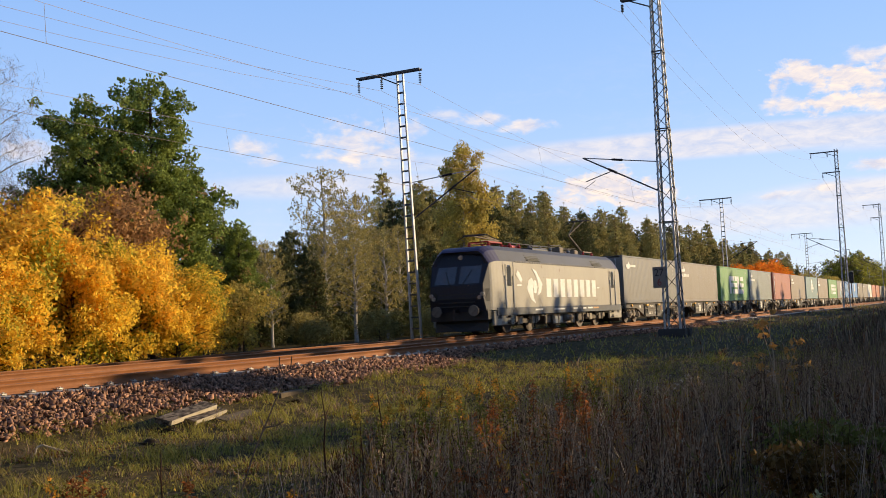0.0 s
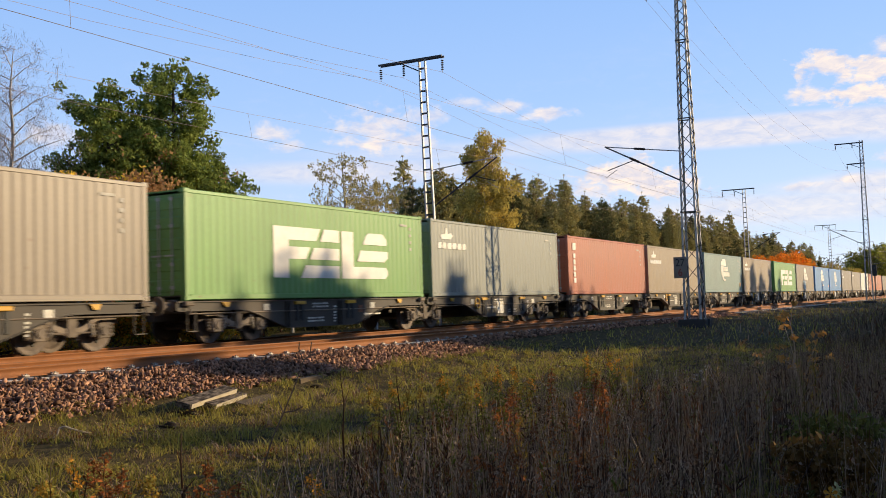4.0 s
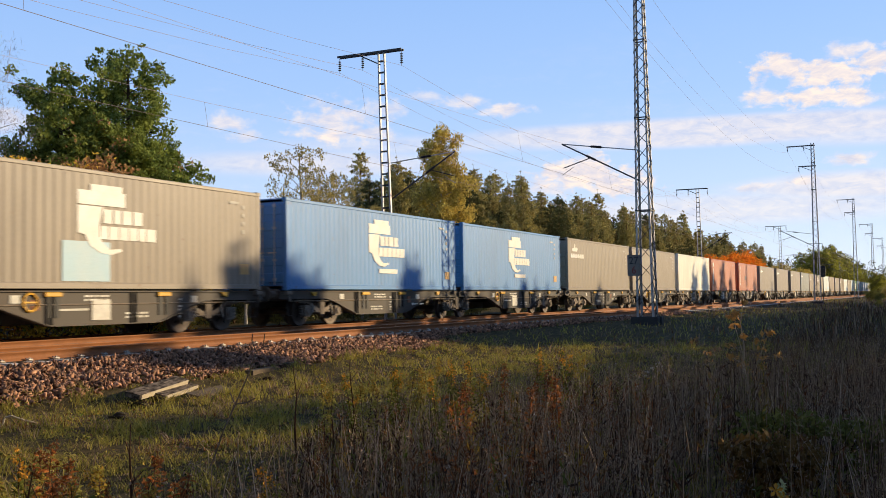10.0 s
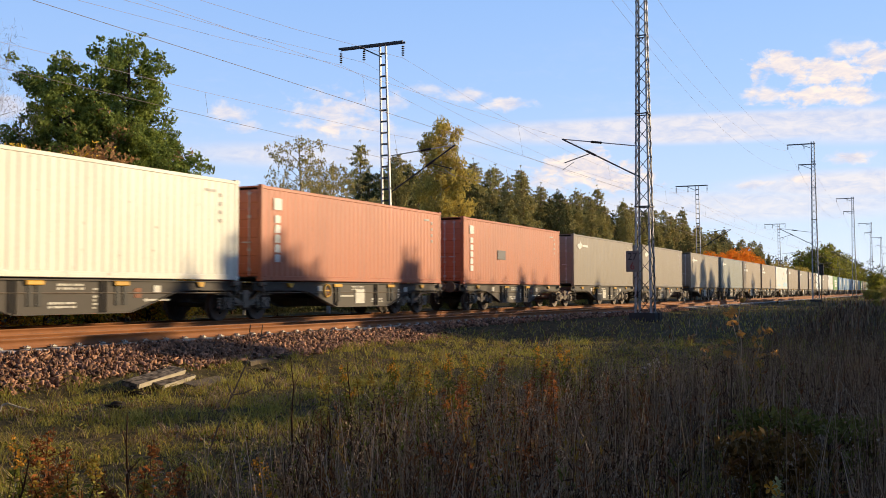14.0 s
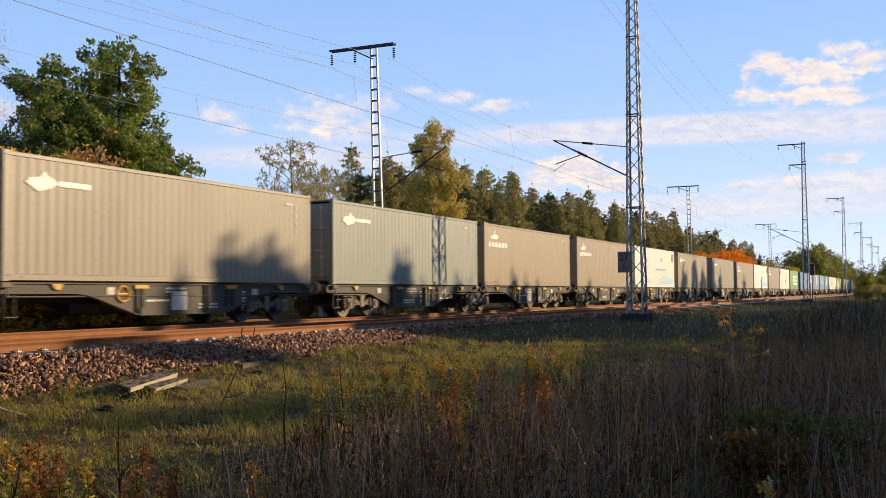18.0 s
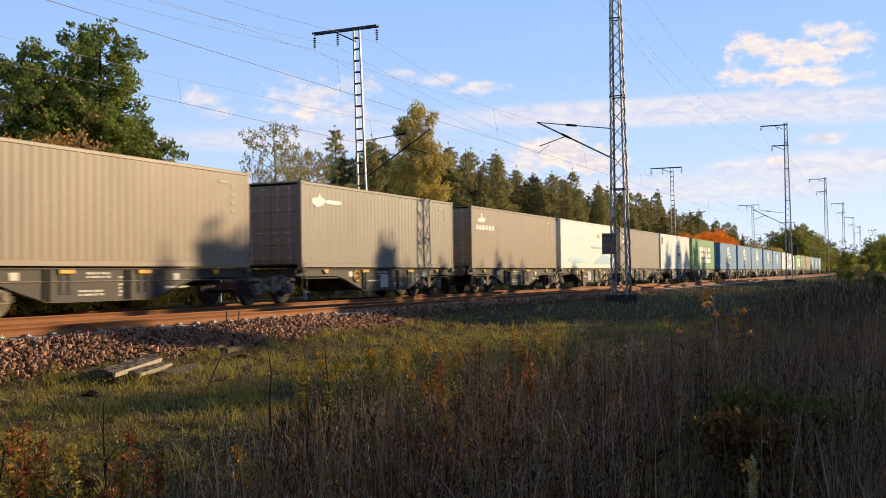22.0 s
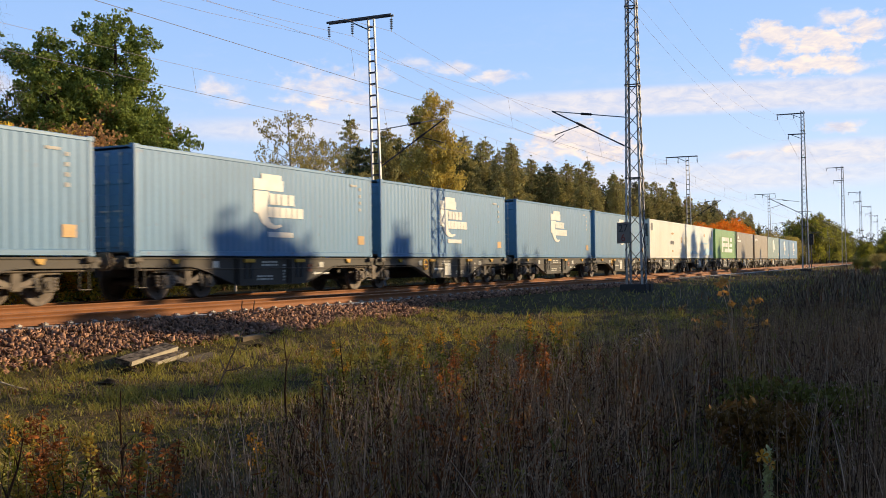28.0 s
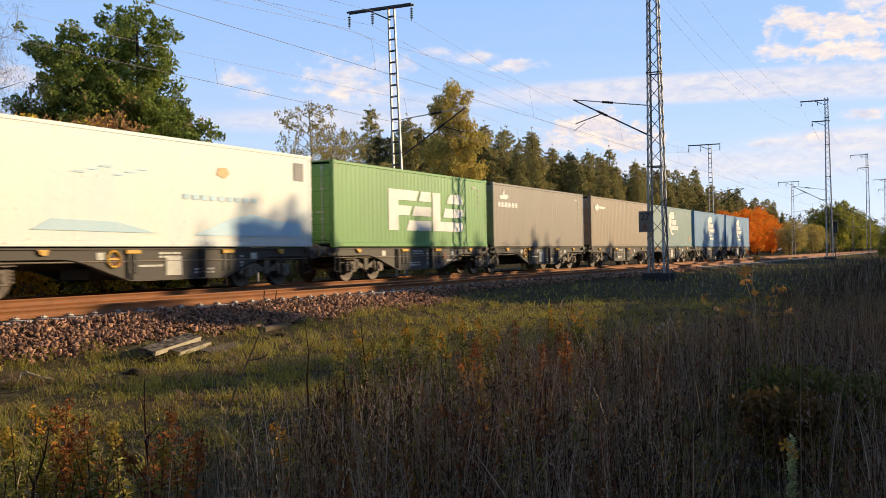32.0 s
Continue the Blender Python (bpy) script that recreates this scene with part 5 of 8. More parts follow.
def locomotive():
    """Front at x = 0, rear at LOCO_L, rail head at z = 0, middle of the track at y = 0."""
    lo = empty("electric_locomotive", label="silver grey four-axle electric locomotive with a dark cab front", category="locomotive")
    hw = LOCO_W / 2
    z0, zs, zt = 1.02, 3.12, 3.82
    # side walls, roof slopes and roof as one shell with separate strips
    body, roof = Geo(), Geo()
    rings = [body_ring(x, hw, z0, zs, zt, 0.98) for x in (1.55, 9.5, LOCO_L - 1.55)]
    for a, b in zip(rings, rings[1:]):
        for i in range(9):
            (body if i in (0, 1, 7, 8) else roof).add([a[i], b[i], b[i + 1], a[i + 1]], [(0, 1, 2, 3)])
    for sgn in (-1, 1):
        g = Geo()
        for q in body.f:
            if sum(body.v[i][1] for i in q) * sgn > 0:
                g.add([body.v[i] for i in q], [(0, 1, 2, 3)])
        part("body_side", g, LOCO_SIDE, lo)
    part("roof", roof, LOCO_ROOF, lo, "dark grey roof")
    g = Geo().box(1.3, LOCO_L - 1.3, -hw + 0.02, hw - 0.02, 0.98, 1.04)
    part("floor_plate", g, LOCO_DARK, lo)
    # cab ends: a rounded nose in steps
    for end in (0, 1):
        fx = (lambda x: x) if end == 0 else (lambda x: LOCO_L - x)
        cab_side, cab_roof, nose = Geo(), Geo(), Geo()
        steps = [(1.55, hw, zs, zt, 0.98), (1.2, hw - 0.008, zs - 0.01, zt - 0.03, 0.96), (0.92, hw - 0.035, zs - 0.04, zt - 0.09, 0.93), (0.72, hw - 0.075, zs - 0.09, zt - 0.18, 0.9), (0.62, hw - 0.12, zs - 0.13, zt - 0.26, 0.87)]
        rr = [body_ring(fx(x), h, z0, s, t, th) for x, h, s, t, th in steps]
        for a, b in zip(rr, rr[1:]):
            for i in range(9):
                (cab_side if i in (0, 1, 7, 8) else cab_roof).add([a[i], b[i], b[i + 1], a[i + 1]], [(0, 1, 2, 3)])
        for sgn in (-1, 1):
            g = Geo()
            for q in cab_side.f:
                if sum(cab_side.v[i][1] for i in q) * sgn > 0:
                    g.add([cab_side.v[i] for i in q], [(0, 1, 2, 3)])
            part("cab_side", g, LOCO_SIDE, lo)
        part("cab_roof", cab_roof, LOCO_PURPLE, lo, "dark violet cab roof")
        # raked front face
        a = rr[-1]
        prof = [(0.30, hw - 0.18, z0 - 0.02), (0.16, hw - 0.24, 1.55), (0.20, hw - 0.26, 2.12), (0.62, hw - 0.36, 3.0), (0.86, 0.8, 3.58)]
        front = [[(fx(x), -w, z) for x, w, z in prof], [(fx(x), w, z) for x, w, z in prof]]
        v = [p for side in front for p in side]
        k = len(prof)
        nose.add(v, [(i, i + 1, k + i + 1, k + i) for i in range(k - 1)])
        for sgn, row, idx in ((-1, front[0], (0, 1, 2, 3, 4)), (1, front[1], (9, 8, 7, 6, 5))):
            edge = [a[idx[0]], (fx(0.62), sgn * (hw - 0.12), 1.55), a[idx[1]], a[idx[2]], a[idx[3]]]
            nose.add(list(row) + edge, [(i, i + 1, k + i + 1, k + i) for i in range(k - 1)])
        nose.add([front[0][-1], front[1][-1], a[6], a[5], a[4], a[3]], [(0, 1, 2, 3, 4, 5)])
        nose_ob = part("cab_front", welded(nose, LOCO_BLUE, "cab_front"), None, lo, "dark navy cab front")
        for sy in (-1, 1):
            def on(u, z):
                k2 = (z - 2.12) / (3.0 - 2.12)
                return (fx(0.20 + 0.42 * k2 - 0.012), u, z)
            y0, y1 = (0.09, 1.06) if sy > 0 else (-1.06, -0.09)
            g = Geo().add([on(y0, 2.18), on(y1, 2.18), on(y1 * 0.93, 2.93), on(y0, 2.93)], [(0, 1, 2, 3)])
            part("windscreen", g, GLASS, nose_ob, "dark windscreen pane")
            g = Geo().rod((fx(0.14), sy * 0.3, 2.14), (fx(0.46), sy * 0.62, 2.75), 0.012, n=4)
            part("wiper", g, BLACK, nose_ob)
            # headlight cluster that wraps round the corner
            g = Geo().prism([(fx(0.13), sy * (hw - 0.62), 1.5), (fx(0.13), sy * (hw - 0.62), 1.8), (fx(0.22), sy * (hw - 0.24), 1.92), (fx(0.5), sy * (hw - 0.12), 1.95), (fx(0.5), sy * (hw - 0.12), 1.42), (fx(0.2), sy * (hw - 0.24), 1.45)], (0.02 if end == 0 else -0.02, sy * 0.012, 0))
            hl = part("headlight_housing", g, BLACK, nose_ob)
            for dy, z in ((0.3, 1.72), (0.42, 1.58)):
                g = Geo().lathe([(-0.02, 0.02), (-0.02, 0.085), (0.04, 0.095)], "x", 12)
                part("headlight", g, LENS, hl, at=pose(fx(0.13 + (0.42 - dy) * 0.2), sy * (hw - dy), z, 0, 0, 0 if end == 0 else 180))
            part("buffer", BUFFER_MESH, None, lo, at=pose(fx(-0.05), sy * 0.875, 1.03, 0, 0, 0 if end == 0 else 180))
            # steps, mirror camera and hand rails at the cab doors
            part("hand_rail", Geo().rod((fx(1.9), sy * (hw + 0.03), 1.08), (fx(1.9), sy * (hw + 0.03), 2.5), 0.03), NAME_PAINT, lo)
            part("hand_rail", Geo().rod((fx(2.75), sy * (hw + 0.03), 1.08), (fx(2.75), sy * (hw + 0.03), 2.5), 0.03), NAME_PAINT, lo)
            d = part("cab_door", Geo().box(min(fx(2.0), fx(2.65)), max(fx(2.0), fx(2.65)), sy * (hw - 0.005) - 0.012, sy * (hw - 0.005) + 0.012, 1.05, 2.98), LOCO_SIDE, lo)
            g = Geo().prism([(fx(2.12), sy * (hw + 0.012), 2.05), (fx(2.12), sy * (hw + 0.012), 2.85), (fx(2.2), sy * (hw + 0.0), 2.95), (fx(2.45), sy * (hw + 0.0), 2.95), (fx(2.53), sy * (hw + 0.012), 2.85), (fx(2.53), sy * (hw + 0.012), 2.05)], (0, sy * 0.01, 0))
            part("door_window", g, GLASS, d)
            for z in (0.45, 0.72):
                part("step", Geo().box(min(fx(2.05), fx(2.6)), max(fx(2.05), fx(2.6)), sy * hw - 0.12, sy * hw + 0.02, z, z + 0.03), BLACK, lo)
        for i in range(4):
            z = 1.2 + i * 0.17
            part("grille_slat", Geo().box(min(fx(0.16), fx(0.24)), max(fx(0.16), fx(0.24)), -0.85, 0.85, z, z + 0.05), BLACK, nose_ob)
        part("top_light", Geo().lathe([(-0.03, 0.03), (-0.03, 0.1), (0.05, 0.12)], "x", 12), LENS, nose_ob, at=pose(fx(0.72), 0, 3.32, 0, 0, 0 if end == 0 else 180))
        part("buffer_beam", Geo().box(min(fx(0.35), fx(0.75)), max(fx(0.35), fx(0.75)), -hw + 0.15, hw - 0.15, 0.62, 1.1, 0, 0.04), BLACK, lo)
        part("rail_guard", Geo().prism([(fx(0.5), -1.25, 0.16), (fx(0.35), 0, 0.16), (fx(0.5), 1.25, 0.16), (fx(0.62), 1.25, 0.62), (fx(0.62), -1.25, 0.62)], (0.04, 0, 0)), BLACK, lo)
        part("screw_coupling", COUPLER_MESH, None, lo, at=pose(fx(0.3), 0, 1.02, 0, 0, 0 if end == 0 else 180))
    # lower band, seams, vents and louvres
    for sy in (-1, 1):
        part("sill_band", Geo().box(1.0, LOCO_L - 1.0, sy * (hw - 0.02) - 0.03, sy * (hw - 0.02) + 0.03, 0.78, 1.12, 0, 0.015), LOCO_DARK, lo, "dark grey sill band")
        for x in (1.75, 2.85, 16.1, 17.2):
            part("panel_seam", Geo().box(x - 0.012, x + 0.012, sy * hw - 0.006, sy * hw + 0.006, 1.12, 3.1), MARK_GREY, lo)
        gut = Geo()
        for i in range(44):
            x = 3.1 + i * 0.29
            gut.box(x, x + 0.22, sy * 1.49 - 0.015, sy * 1.49 + 0.015, 3.1, 3.16)
        part("louvre_strip", gut, MARK_GREY, lo)
        for x, w in ((4.6, 1.6), (13.6, 1.6)):
            g = Geo()
            for i in range(6):
                yy, zz = sy * (1.44 - i * 0.055), 3.22 + i * 0.07
                g.box(x, x + w, yy - 0.03, yy + 0.03, zz, zz + 0.035)
            part("roof_louvre", g, BLACK, lo)
        for x, w in ((5.2, 0.9), (7.6, 1.4), (10.2, 0.6), (11.6, 0.5), (12.4, 0.8)):
            part("marking_bar", Geo().box(x, x + w, sy * (hw + 0.012) - 0.004, sy * (hw + 0.012) + 0.004, 0.94, 1.02), SHAPES, lo)
        part("marking_bar", Geo().box(13.3, 14.1, sy * (hw + 0.012) - 0.004, sy * (hw + 0.012) + 0.004, 0.94, 1.02), AMBER, lo)
    # emblem and a row of plain white shapes for the painted name
    yb = -hw - 0.008
    em = [[(4.3, 1.95), (4.75, 1.45), (5.3, 1.25), (5.05, 1.55), (5.0, 1.9), (5.15, 2.25), (4.9, 2.45), (4.5, 2.3)], [(4.95, 2.9), (5.5, 2.75), (6.2, 2.15), (5.95, 1.75), (5.5, 1.62), (5.7, 1.95), (5.62, 2.3), (5.35, 2.6)], [(5.15, 1.75), (5.4, 1.72), (5.55, 2.0), (5.42, 2.3), (5.2, 2.35), (5.08, 2.05)]]
    for pts in em:
        flat_shape(lo, "emblem", pts, SHAPES, yb, "white leaf-like emblem")
    for k in range(8):
        x = 6.7 + k * 0.93
        flat_shape(lo, "name_bar", rect(x, 1.55, 0.6, 0.88), SHAPES, yb)
    flat_shape(lo, "marking_bar", rect(3.2, 2.05, 0.5, 0.07), SHAPES, yb)
    flat_shape(lo, "marking_bar", [(3.1, 2.55), (3.3, 2.75), (3.55, 2.6), (3.8, 2.35), (3.7, 2.2), (3.45, 2.3)], SHAPES, yb)
    flat_shape(lo, "marking_bar", rect(14.0, 2.0, 0.4, 0.06), SHAPES, yb)
    # bogies and underfloor gear
    side = Geo().prism([(x, -0.06, z) for x, z in [(-1.9, 0.1), (-1.7, 0.22), (-0.9, 0.2), (-0.6, -0.02), (0.6, -0.02), (0.9, 0.2), (1.7, 0.22), (1.9, 0.1), (1.7, -0.06), (1.0, -0.06), (0.6, -0.22), (-0.6, -0.22), (-1.0, -0.06), (-1.7, -0.06)]], (0, 0.12, 0)).mesh("bogie_side", BOGIE)
    big = wheelset(0.6).mesh("wheelset", [WHEEL, BLACK])
    for xc in (4.75, LOCO_L - 4.75):
        b = part("bogie", Geo().box(-0.5, 0.5, -0.9, 0.9, -0.1, 0.25, 0, 0.03).box(-1.6, 1.6, -0.5, 0.5, -0.1, 0.12), BOGIE, lo, at=pose(xc, 0, 0.62))
        for sy in (-1, 1):
            part("bogie_side", side, None, b, at=pose(0, sy * 1.08, 0.0))
            for dx in (-1.3, 1.3):
                part("axle_box", SPRING_MESH, None, b, at=pose(dx, sy * 1.14, -0.02))
            for dx in (-0.45, 0.45):
                part("coil_spring", Geo().lathe([(-0.2 + i * 0.04, 0.1 + 0.02 * (i % 2)) for i in range(11)], "z", 10), BOGIE, b, at=pose(dx, sy * 1.12, 0.14))
            part("sand_pipe", Geo().rod((1.9, sy * 0.78, 0.1), (2.1, sy * 0.76, -0.5), 0.03), BLACK, b)
            part("damper", Geo().rod((-0.9, sy * 1.2, 0.22), (0.6, sy * 1.2, 0.2), 0.05), GALV, b)
        for dx in (-1.3, 1.3):
            w = part("wheelset", big, None, b, at=pose(dx, 0, -0.02))
            LOCO_WHEELS.append((w, dx))
            # pale covers, brake units and cables that catch the light
            for sy in (-1, 1):
                part("axle_cover", Geo().lathe([(-0.05, 0.02), (-0.05, 0.13), (0.0, 0.16), (0.06, 0.16)], "y", 14), LOCO_GEAR, b, at=pose(dx, sy * 1.26, -0.02, 0, 0, 0 if sy < 0 else 180))
                part("brake_unit", Geo().box(-0.16, 0.16, -0.07, 0.07, -0.16, 0.2, 0, 0.03).rod((-0.1, 0, 0.2), (-0.1, 0, 0.36), 0.04, n=8), LOCO_GEAR, b, at=pose(dx * 0.55, sy * 1.2, -0.1))
                part("sand_box", Geo().box(-0.2, 0.2, -0.12, 0.12, -0.05, 0.26, 0, 0.03), LOCO_GEAR, b, at=pose(dx * 1.42, sy * 1.2, 0.1))
                part("vertical_damper", Geo().rod((0, 0, -0.3), (0, 0, 0.05), 0.05, n=8).rod((0, 0, 0.05), (0, 0, 0.36), 0.028, n=6), LOCO_GEAR, b, at=pose(dx * 0.8, sy * 1.26, 0.04))
                part("cable", Geo().rod((0, 0, 0.3), (0.12, 0, 0.02), 0.02, n=5).rod((0.12, 0, 0.02), (0.34, 0, -0.1), 0.02, n=5), BLACK, b, at=pose(dx * 0.9, sy * 1.24, 0.05))
    for sy in (-1, 1):
        for end in (0, 1):
            fx = (lambda x: x) if end == 0 else (lambda x: LOCO_L - x)
            # the skirt below the cab door; black plates paint the dark of its foot holes
            sk = part("cab_skirt", Geo().box(min(fx(0.75), fx(2.85)), max(fx(0.75), fx(2.85)), sy * (hw - 0.1) - 0.05, sy * (hw - 0.1) + 0.05, 0.36, 0.98, 0, 0.03), LOCO_SIDE, lo)
            for x, z in ((2.3, 0.48), (2.3, 0.76), (1.3, 0.72)):
                part("foot_hole", Geo().box(fx(x) - 0.17, fx(x) + 0.17, sy * (hw - 0.045) - 0.006, sy * (hw - 0.045) + 0.006, z - 0.07, z + 0.09), BLACK, sk)
        for x in (6.9, 7.8, 8.6, 9.5, 10.4, 11.3, 12.1):
            part("equipment_rib", Geo().box(x - 0.04, x + 0.04, sy * 1.3 - 0.03, sy * 1.3 + 0.03, 0.3, 0.8), LOCO_GEAR, lo)
        part("pipe_run", Geo().rod((6.8, sy * 1.33, 0.74), (12.2, sy * 1.33, 0.74), 0.03, n=6), LOCO_GEAR, lo)
    for x0, x1, z in ((7.0, 7.6, 0.32), (8.0, 11.0, 0.25), (11.4, 12.0, 0.34)):
        part("equipment_box", Geo().box(x0, x1, -1.28, 1.28, z, 0.8, 0, 0.04), BOGIE, lo)
    for x0 in (8.15, 8.75):
        part("data_plate", Geo().box(x0, x0 + 0.42, -1.3, -1.28, 0.3, 0.62), PLATE, lo)
    part("air_tank", TANK_MESH, None, lo, at=pose(9.8, -1.32, 0.55))
    # roof gear: two folded current collectors, bars and insulators
    for xc, flip in ((3.3, 1), (LOCO_L - 3.3, -1)):
        p = part("pantograph", Geo().box(-0.75, 0.75, -0.5, -0.44, 0.22, 0.28).box(-0.75, 0.75, 0.44, 0.5, 0.22, 0.28).box(-0.75, -0.69, -0.5, 0.5, 0.22, 0.28).box(0.69, 0.75, -0.5, 0.5, 0.22, 0.28), RED_INS if flip > 0 else BOGIE, lo, at=pose(xc, 0, zt, 0, 0, 0 if flip > 0 else 180))
        for dx in (-0.7, 0.7):
            for dy in (-0.47, 0.47):
                part("roof_insulator", Geo().lathe([(0, 0.06), (0.03, 0.09), (0.08, 0.06), (0.12, 0.09), (0.17, 0.06), (0.22, 0.07)], "z", 10), RED_INS, p, at=pose(dx, dy, 0))
        up = flip < 0
        knee = (1.55, 0, 1.15) if up else (1.5, 0, 0.42)
        head = (-0.35, 0, 2.05) if up else (-1.0, 0, 0.55)
        part("lower_arm", Geo().rod((-0.5, 0, 0.3), knee, 0.05), BOGIE, p)
        part("upper_arm", Geo().rod(knee, (head[0], -0.25, head[2]), 0.025).rod(knee, (head[0], 0.25, head[2]), 0.025), BOGIE, p)
        part("collector_head", Geo().rod((head[0] - 0.15, -0.55, head[2]), (head[0] - 0.15, 0.55, head[2]), 0.03).rod((head[0] + 0.15, -0.55, head[2]), (head[0] + 0.15, 0.55, head[2]), 0.03).rod((head[0], -0.55, head[2]), (head[0], -0.95, head[2] - 0.22), 0.02).rod((head[0], 0.55, head[2]), (head[0], 0.95, head[2] - 0.22), 0.02), MAST_DARK, p)
    for x in (5.2, 6.3, 7.6, 9.0, 10.4, 11.8, 13.0):
        part("roof_insulator", Geo().lathe([(0, 0.07), (0.05, 0.1), (0.12, 0.06), (0.18, 0.1), (0.26, 0.06), (0.3, 0.05)], "z", 10), RED_INS if x < 7 else MARK_GREY, lo, at=pose(x, -0.35, zt))
    part("roof_bus_bar", Geo().rod((4.6, -0.35, zt + 0.32), (13.4, -0.35, zt + 0.32), 0.025), MAST_DARK, lo)
    part("roof_switch", Geo().box(5.7, 6.3, -0.25, 0.25, zt, zt + 0.26, 0, 0.05), RED_INS, lo)
    for x, y, w, h in ((9.9, 0.2, 0.7, 0.3), (11.1, -0.3, 0.5, 0.36), (12.2, 0.1, 0.9, 0.24), (13.6, -0.2, 0.5, 0.3)):
        part("roof_switch", Geo().box(x, x + w, y - 0.3, y + 0.3, zt, zt + h, 0, 0.05), BOGIE, lo)
        part("roof_conductor", Geo().rod((x - 0.6, y, zt + h + 0.05), (x + w + 0.5, y, zt + h + 0.12), 0.02, n=5), MAST_DARK, lo)
    part("roof_box", Geo().box(7.4, 9.4, -0.6, 0.6, zt, zt + 0.18, 0, 0.05), LOCO_ROOF, lo)
    return lo


LOCO_WHEELS = []
LOCO = locomotive()
MOVERS.append((LOCO, 57.35 - LOCO_L, 0.0, RAIL_Z))


# ---- trees ----
def leaf_cloud(rng, centres, radii, count, size, squash=0.8, droop=0.0, wide=0.55, power=2.0):
    """Small leaf cards, each a bent quad with a size and turn of its own, round the given clumps."""
    centres, radii = np.asarray(centres), np.asarray(radii)
    w = radii ** power
    idx = rng.choice(len(centres), count, p=w / w.sum())
    d = rng.normal(size=(count, 3))
    d /= np.linalg.norm(d, axis=1)[:, None]
    rr = rng.random(count) ** 0.45
    p = centres[idx] + d * (rr * radii[idx])[:, None] * np.array([1, 1, squash])
    a = rng.normal(size=(count, 3)) + np.array([0, 0, -droop])
    a /= np.linalg.norm(a, axis=1)[:, None]
    b = np.cross(a, rng.normal(size=(count, 3)))
    b /= np.linalg.norm(b, axis=1)[:, None] + 1e-9
    s = size * (0.6 + 0.8 * rng.random(count))[:, None]
    n = np.cross(a, b) * s * 0.18
    v = np.stack([p - a * s, p - b * s * wide + n, p + a * s, p + b * s * wide + n], 1).reshape(-1, 3)
    return v, np.arange(count * 4).reshape(-1, 4)


def limb_net(rng, height, trunk_r, crown_lo, spread, n_limbs, lean=0.0, top=1.0, up=0.6):
    """Trunk and limbs; returns the wood and the places of the clumps."""
    g, tips = Geo(), []
    pts = [Vector((0, 0, -0.2))]
    k = 7
    for i in range(1, k + 1):
        f = i / k
        pts.append(Vector((lean * f + rng.normal() * 0.05 * height * 0.1, rng.normal() * 0.05 * height * 0.1, height * top * f)))
    for i in range(k):
        g.rod(pts[i], pts[i + 1], trunk_r * (1 - i / k) ** 0.8 + 0.015, trunk_r * (1 - (i + 1) / k) ** 0.8 + 0.012, 7, caps=False)
    for j in range(n_limbs):
        f = crown_lo + (0.96 - crown_lo) * (j + rng.random()) / n_limbs
        i = min(k - 1, int(f * k))
        a = pts[i].lerp(pts[i + 1], f * k - i)
        ang = j * 2.4 + rng.random()
        reach = spread(f) * (0.75 + 0.4 * rng.random())
        d = Vector((math.cos(ang), math.sin(ang), up * (0.6 + 0.6 * rng.random())))
        b = a + d * reach * 0.55
        c = b + Vector((d.x, d.y, d.z * 0.6)) * reach * 0.5
        r = trunk_r * 0.38 * (1 - f) + 0.018
        g.rod(a, b, r, r * 0.6, 5, caps=False)
        g.rod(b, c, r * 0.6, r * 0.2, 5, caps=False)
        for q, sz in ((b, 0.42), (c, 0.5)):
            tips.append((q, reach * sz))
            for _ in range(2):
                e = q + Vector((rng.normal(), rng.normal(), rng.normal() * 0.7)) * reach * 0.33
                g.rod(q, e, r * 0.25, 0.006, 4, caps=False)
                tips.append((e, reach * 0.34))
    tips.append((pts[-1], spread(0.97) * 0.8))
    return g, tips


def tree_meshes(key, seed, height, trunk_r, crown_lo, spread, n_limbs, leaves, size, bark, foliage, squash=0.8, droop=0.0, up=0.6, second=None, share=0.0, wide=0.55, tight=1.0, power=2.0):
    rng = np.random.default_rng(seed)
    g, tips = limb_net(rng, height, trunk_r, crown_lo, spread, n_limbs, up=up)
    wood = g.mesh(key + "_trunk", bark)
    v, q = leaf_cloud(rng, [tuple(t) for t, _ in tips], [max(0.22, r * tight) for _, r in tips], leaves, size, squash, droop, wide, power)
    ids = None
    mats = [foliage]
    if second:
        mats.append(second)
        clump = np.sin(v[::4, 0] * 1.3 + seed) + np.sin(v[::4, 2] * 1.1 + v[::4, 1]) + rng.normal(size=len(q)) * 0.7
        ids = (clump > np.quantile(clump, 1 - share)).astype(int)
    return wood, quick_mesh(key + "_crown", v, q, mats, ids)


def plant_tree(name, meshes, x, y, turn, scale, label, category, group=""):
    t = empty(name, label=label, category=category, group=group)
    part("trunk", meshes[0], None, t)
    part("crown", meshes[1], None, t)
    t.matrix_basis = pose(x, y, ground_z(x, y) - 0.05, 0, 0, turn)
    t.scale = (scale[0], scale[0], scale[1]) if isinstance(scale, tuple) else (scale,) * 3
    return t


def dome(w, lo=0.2, peak=0.5):
    return lambda f: w * (0.35 + 0.65 * math.sin(math.pi * min(1, max(0.05, (f - lo) / (1.08 - lo))) ** peak * 0.98))


def cone(w):
    return lambda f: w * (0.12 + 0.95 * (1 - f))


def crown(w):
    """A pine's blunt, uneven crown."""
    return lambda f: w * (0.08 + 0.97 * (1 - f) ** 0.78) * (0.8 + 0.2 * math.sin(f * 37))


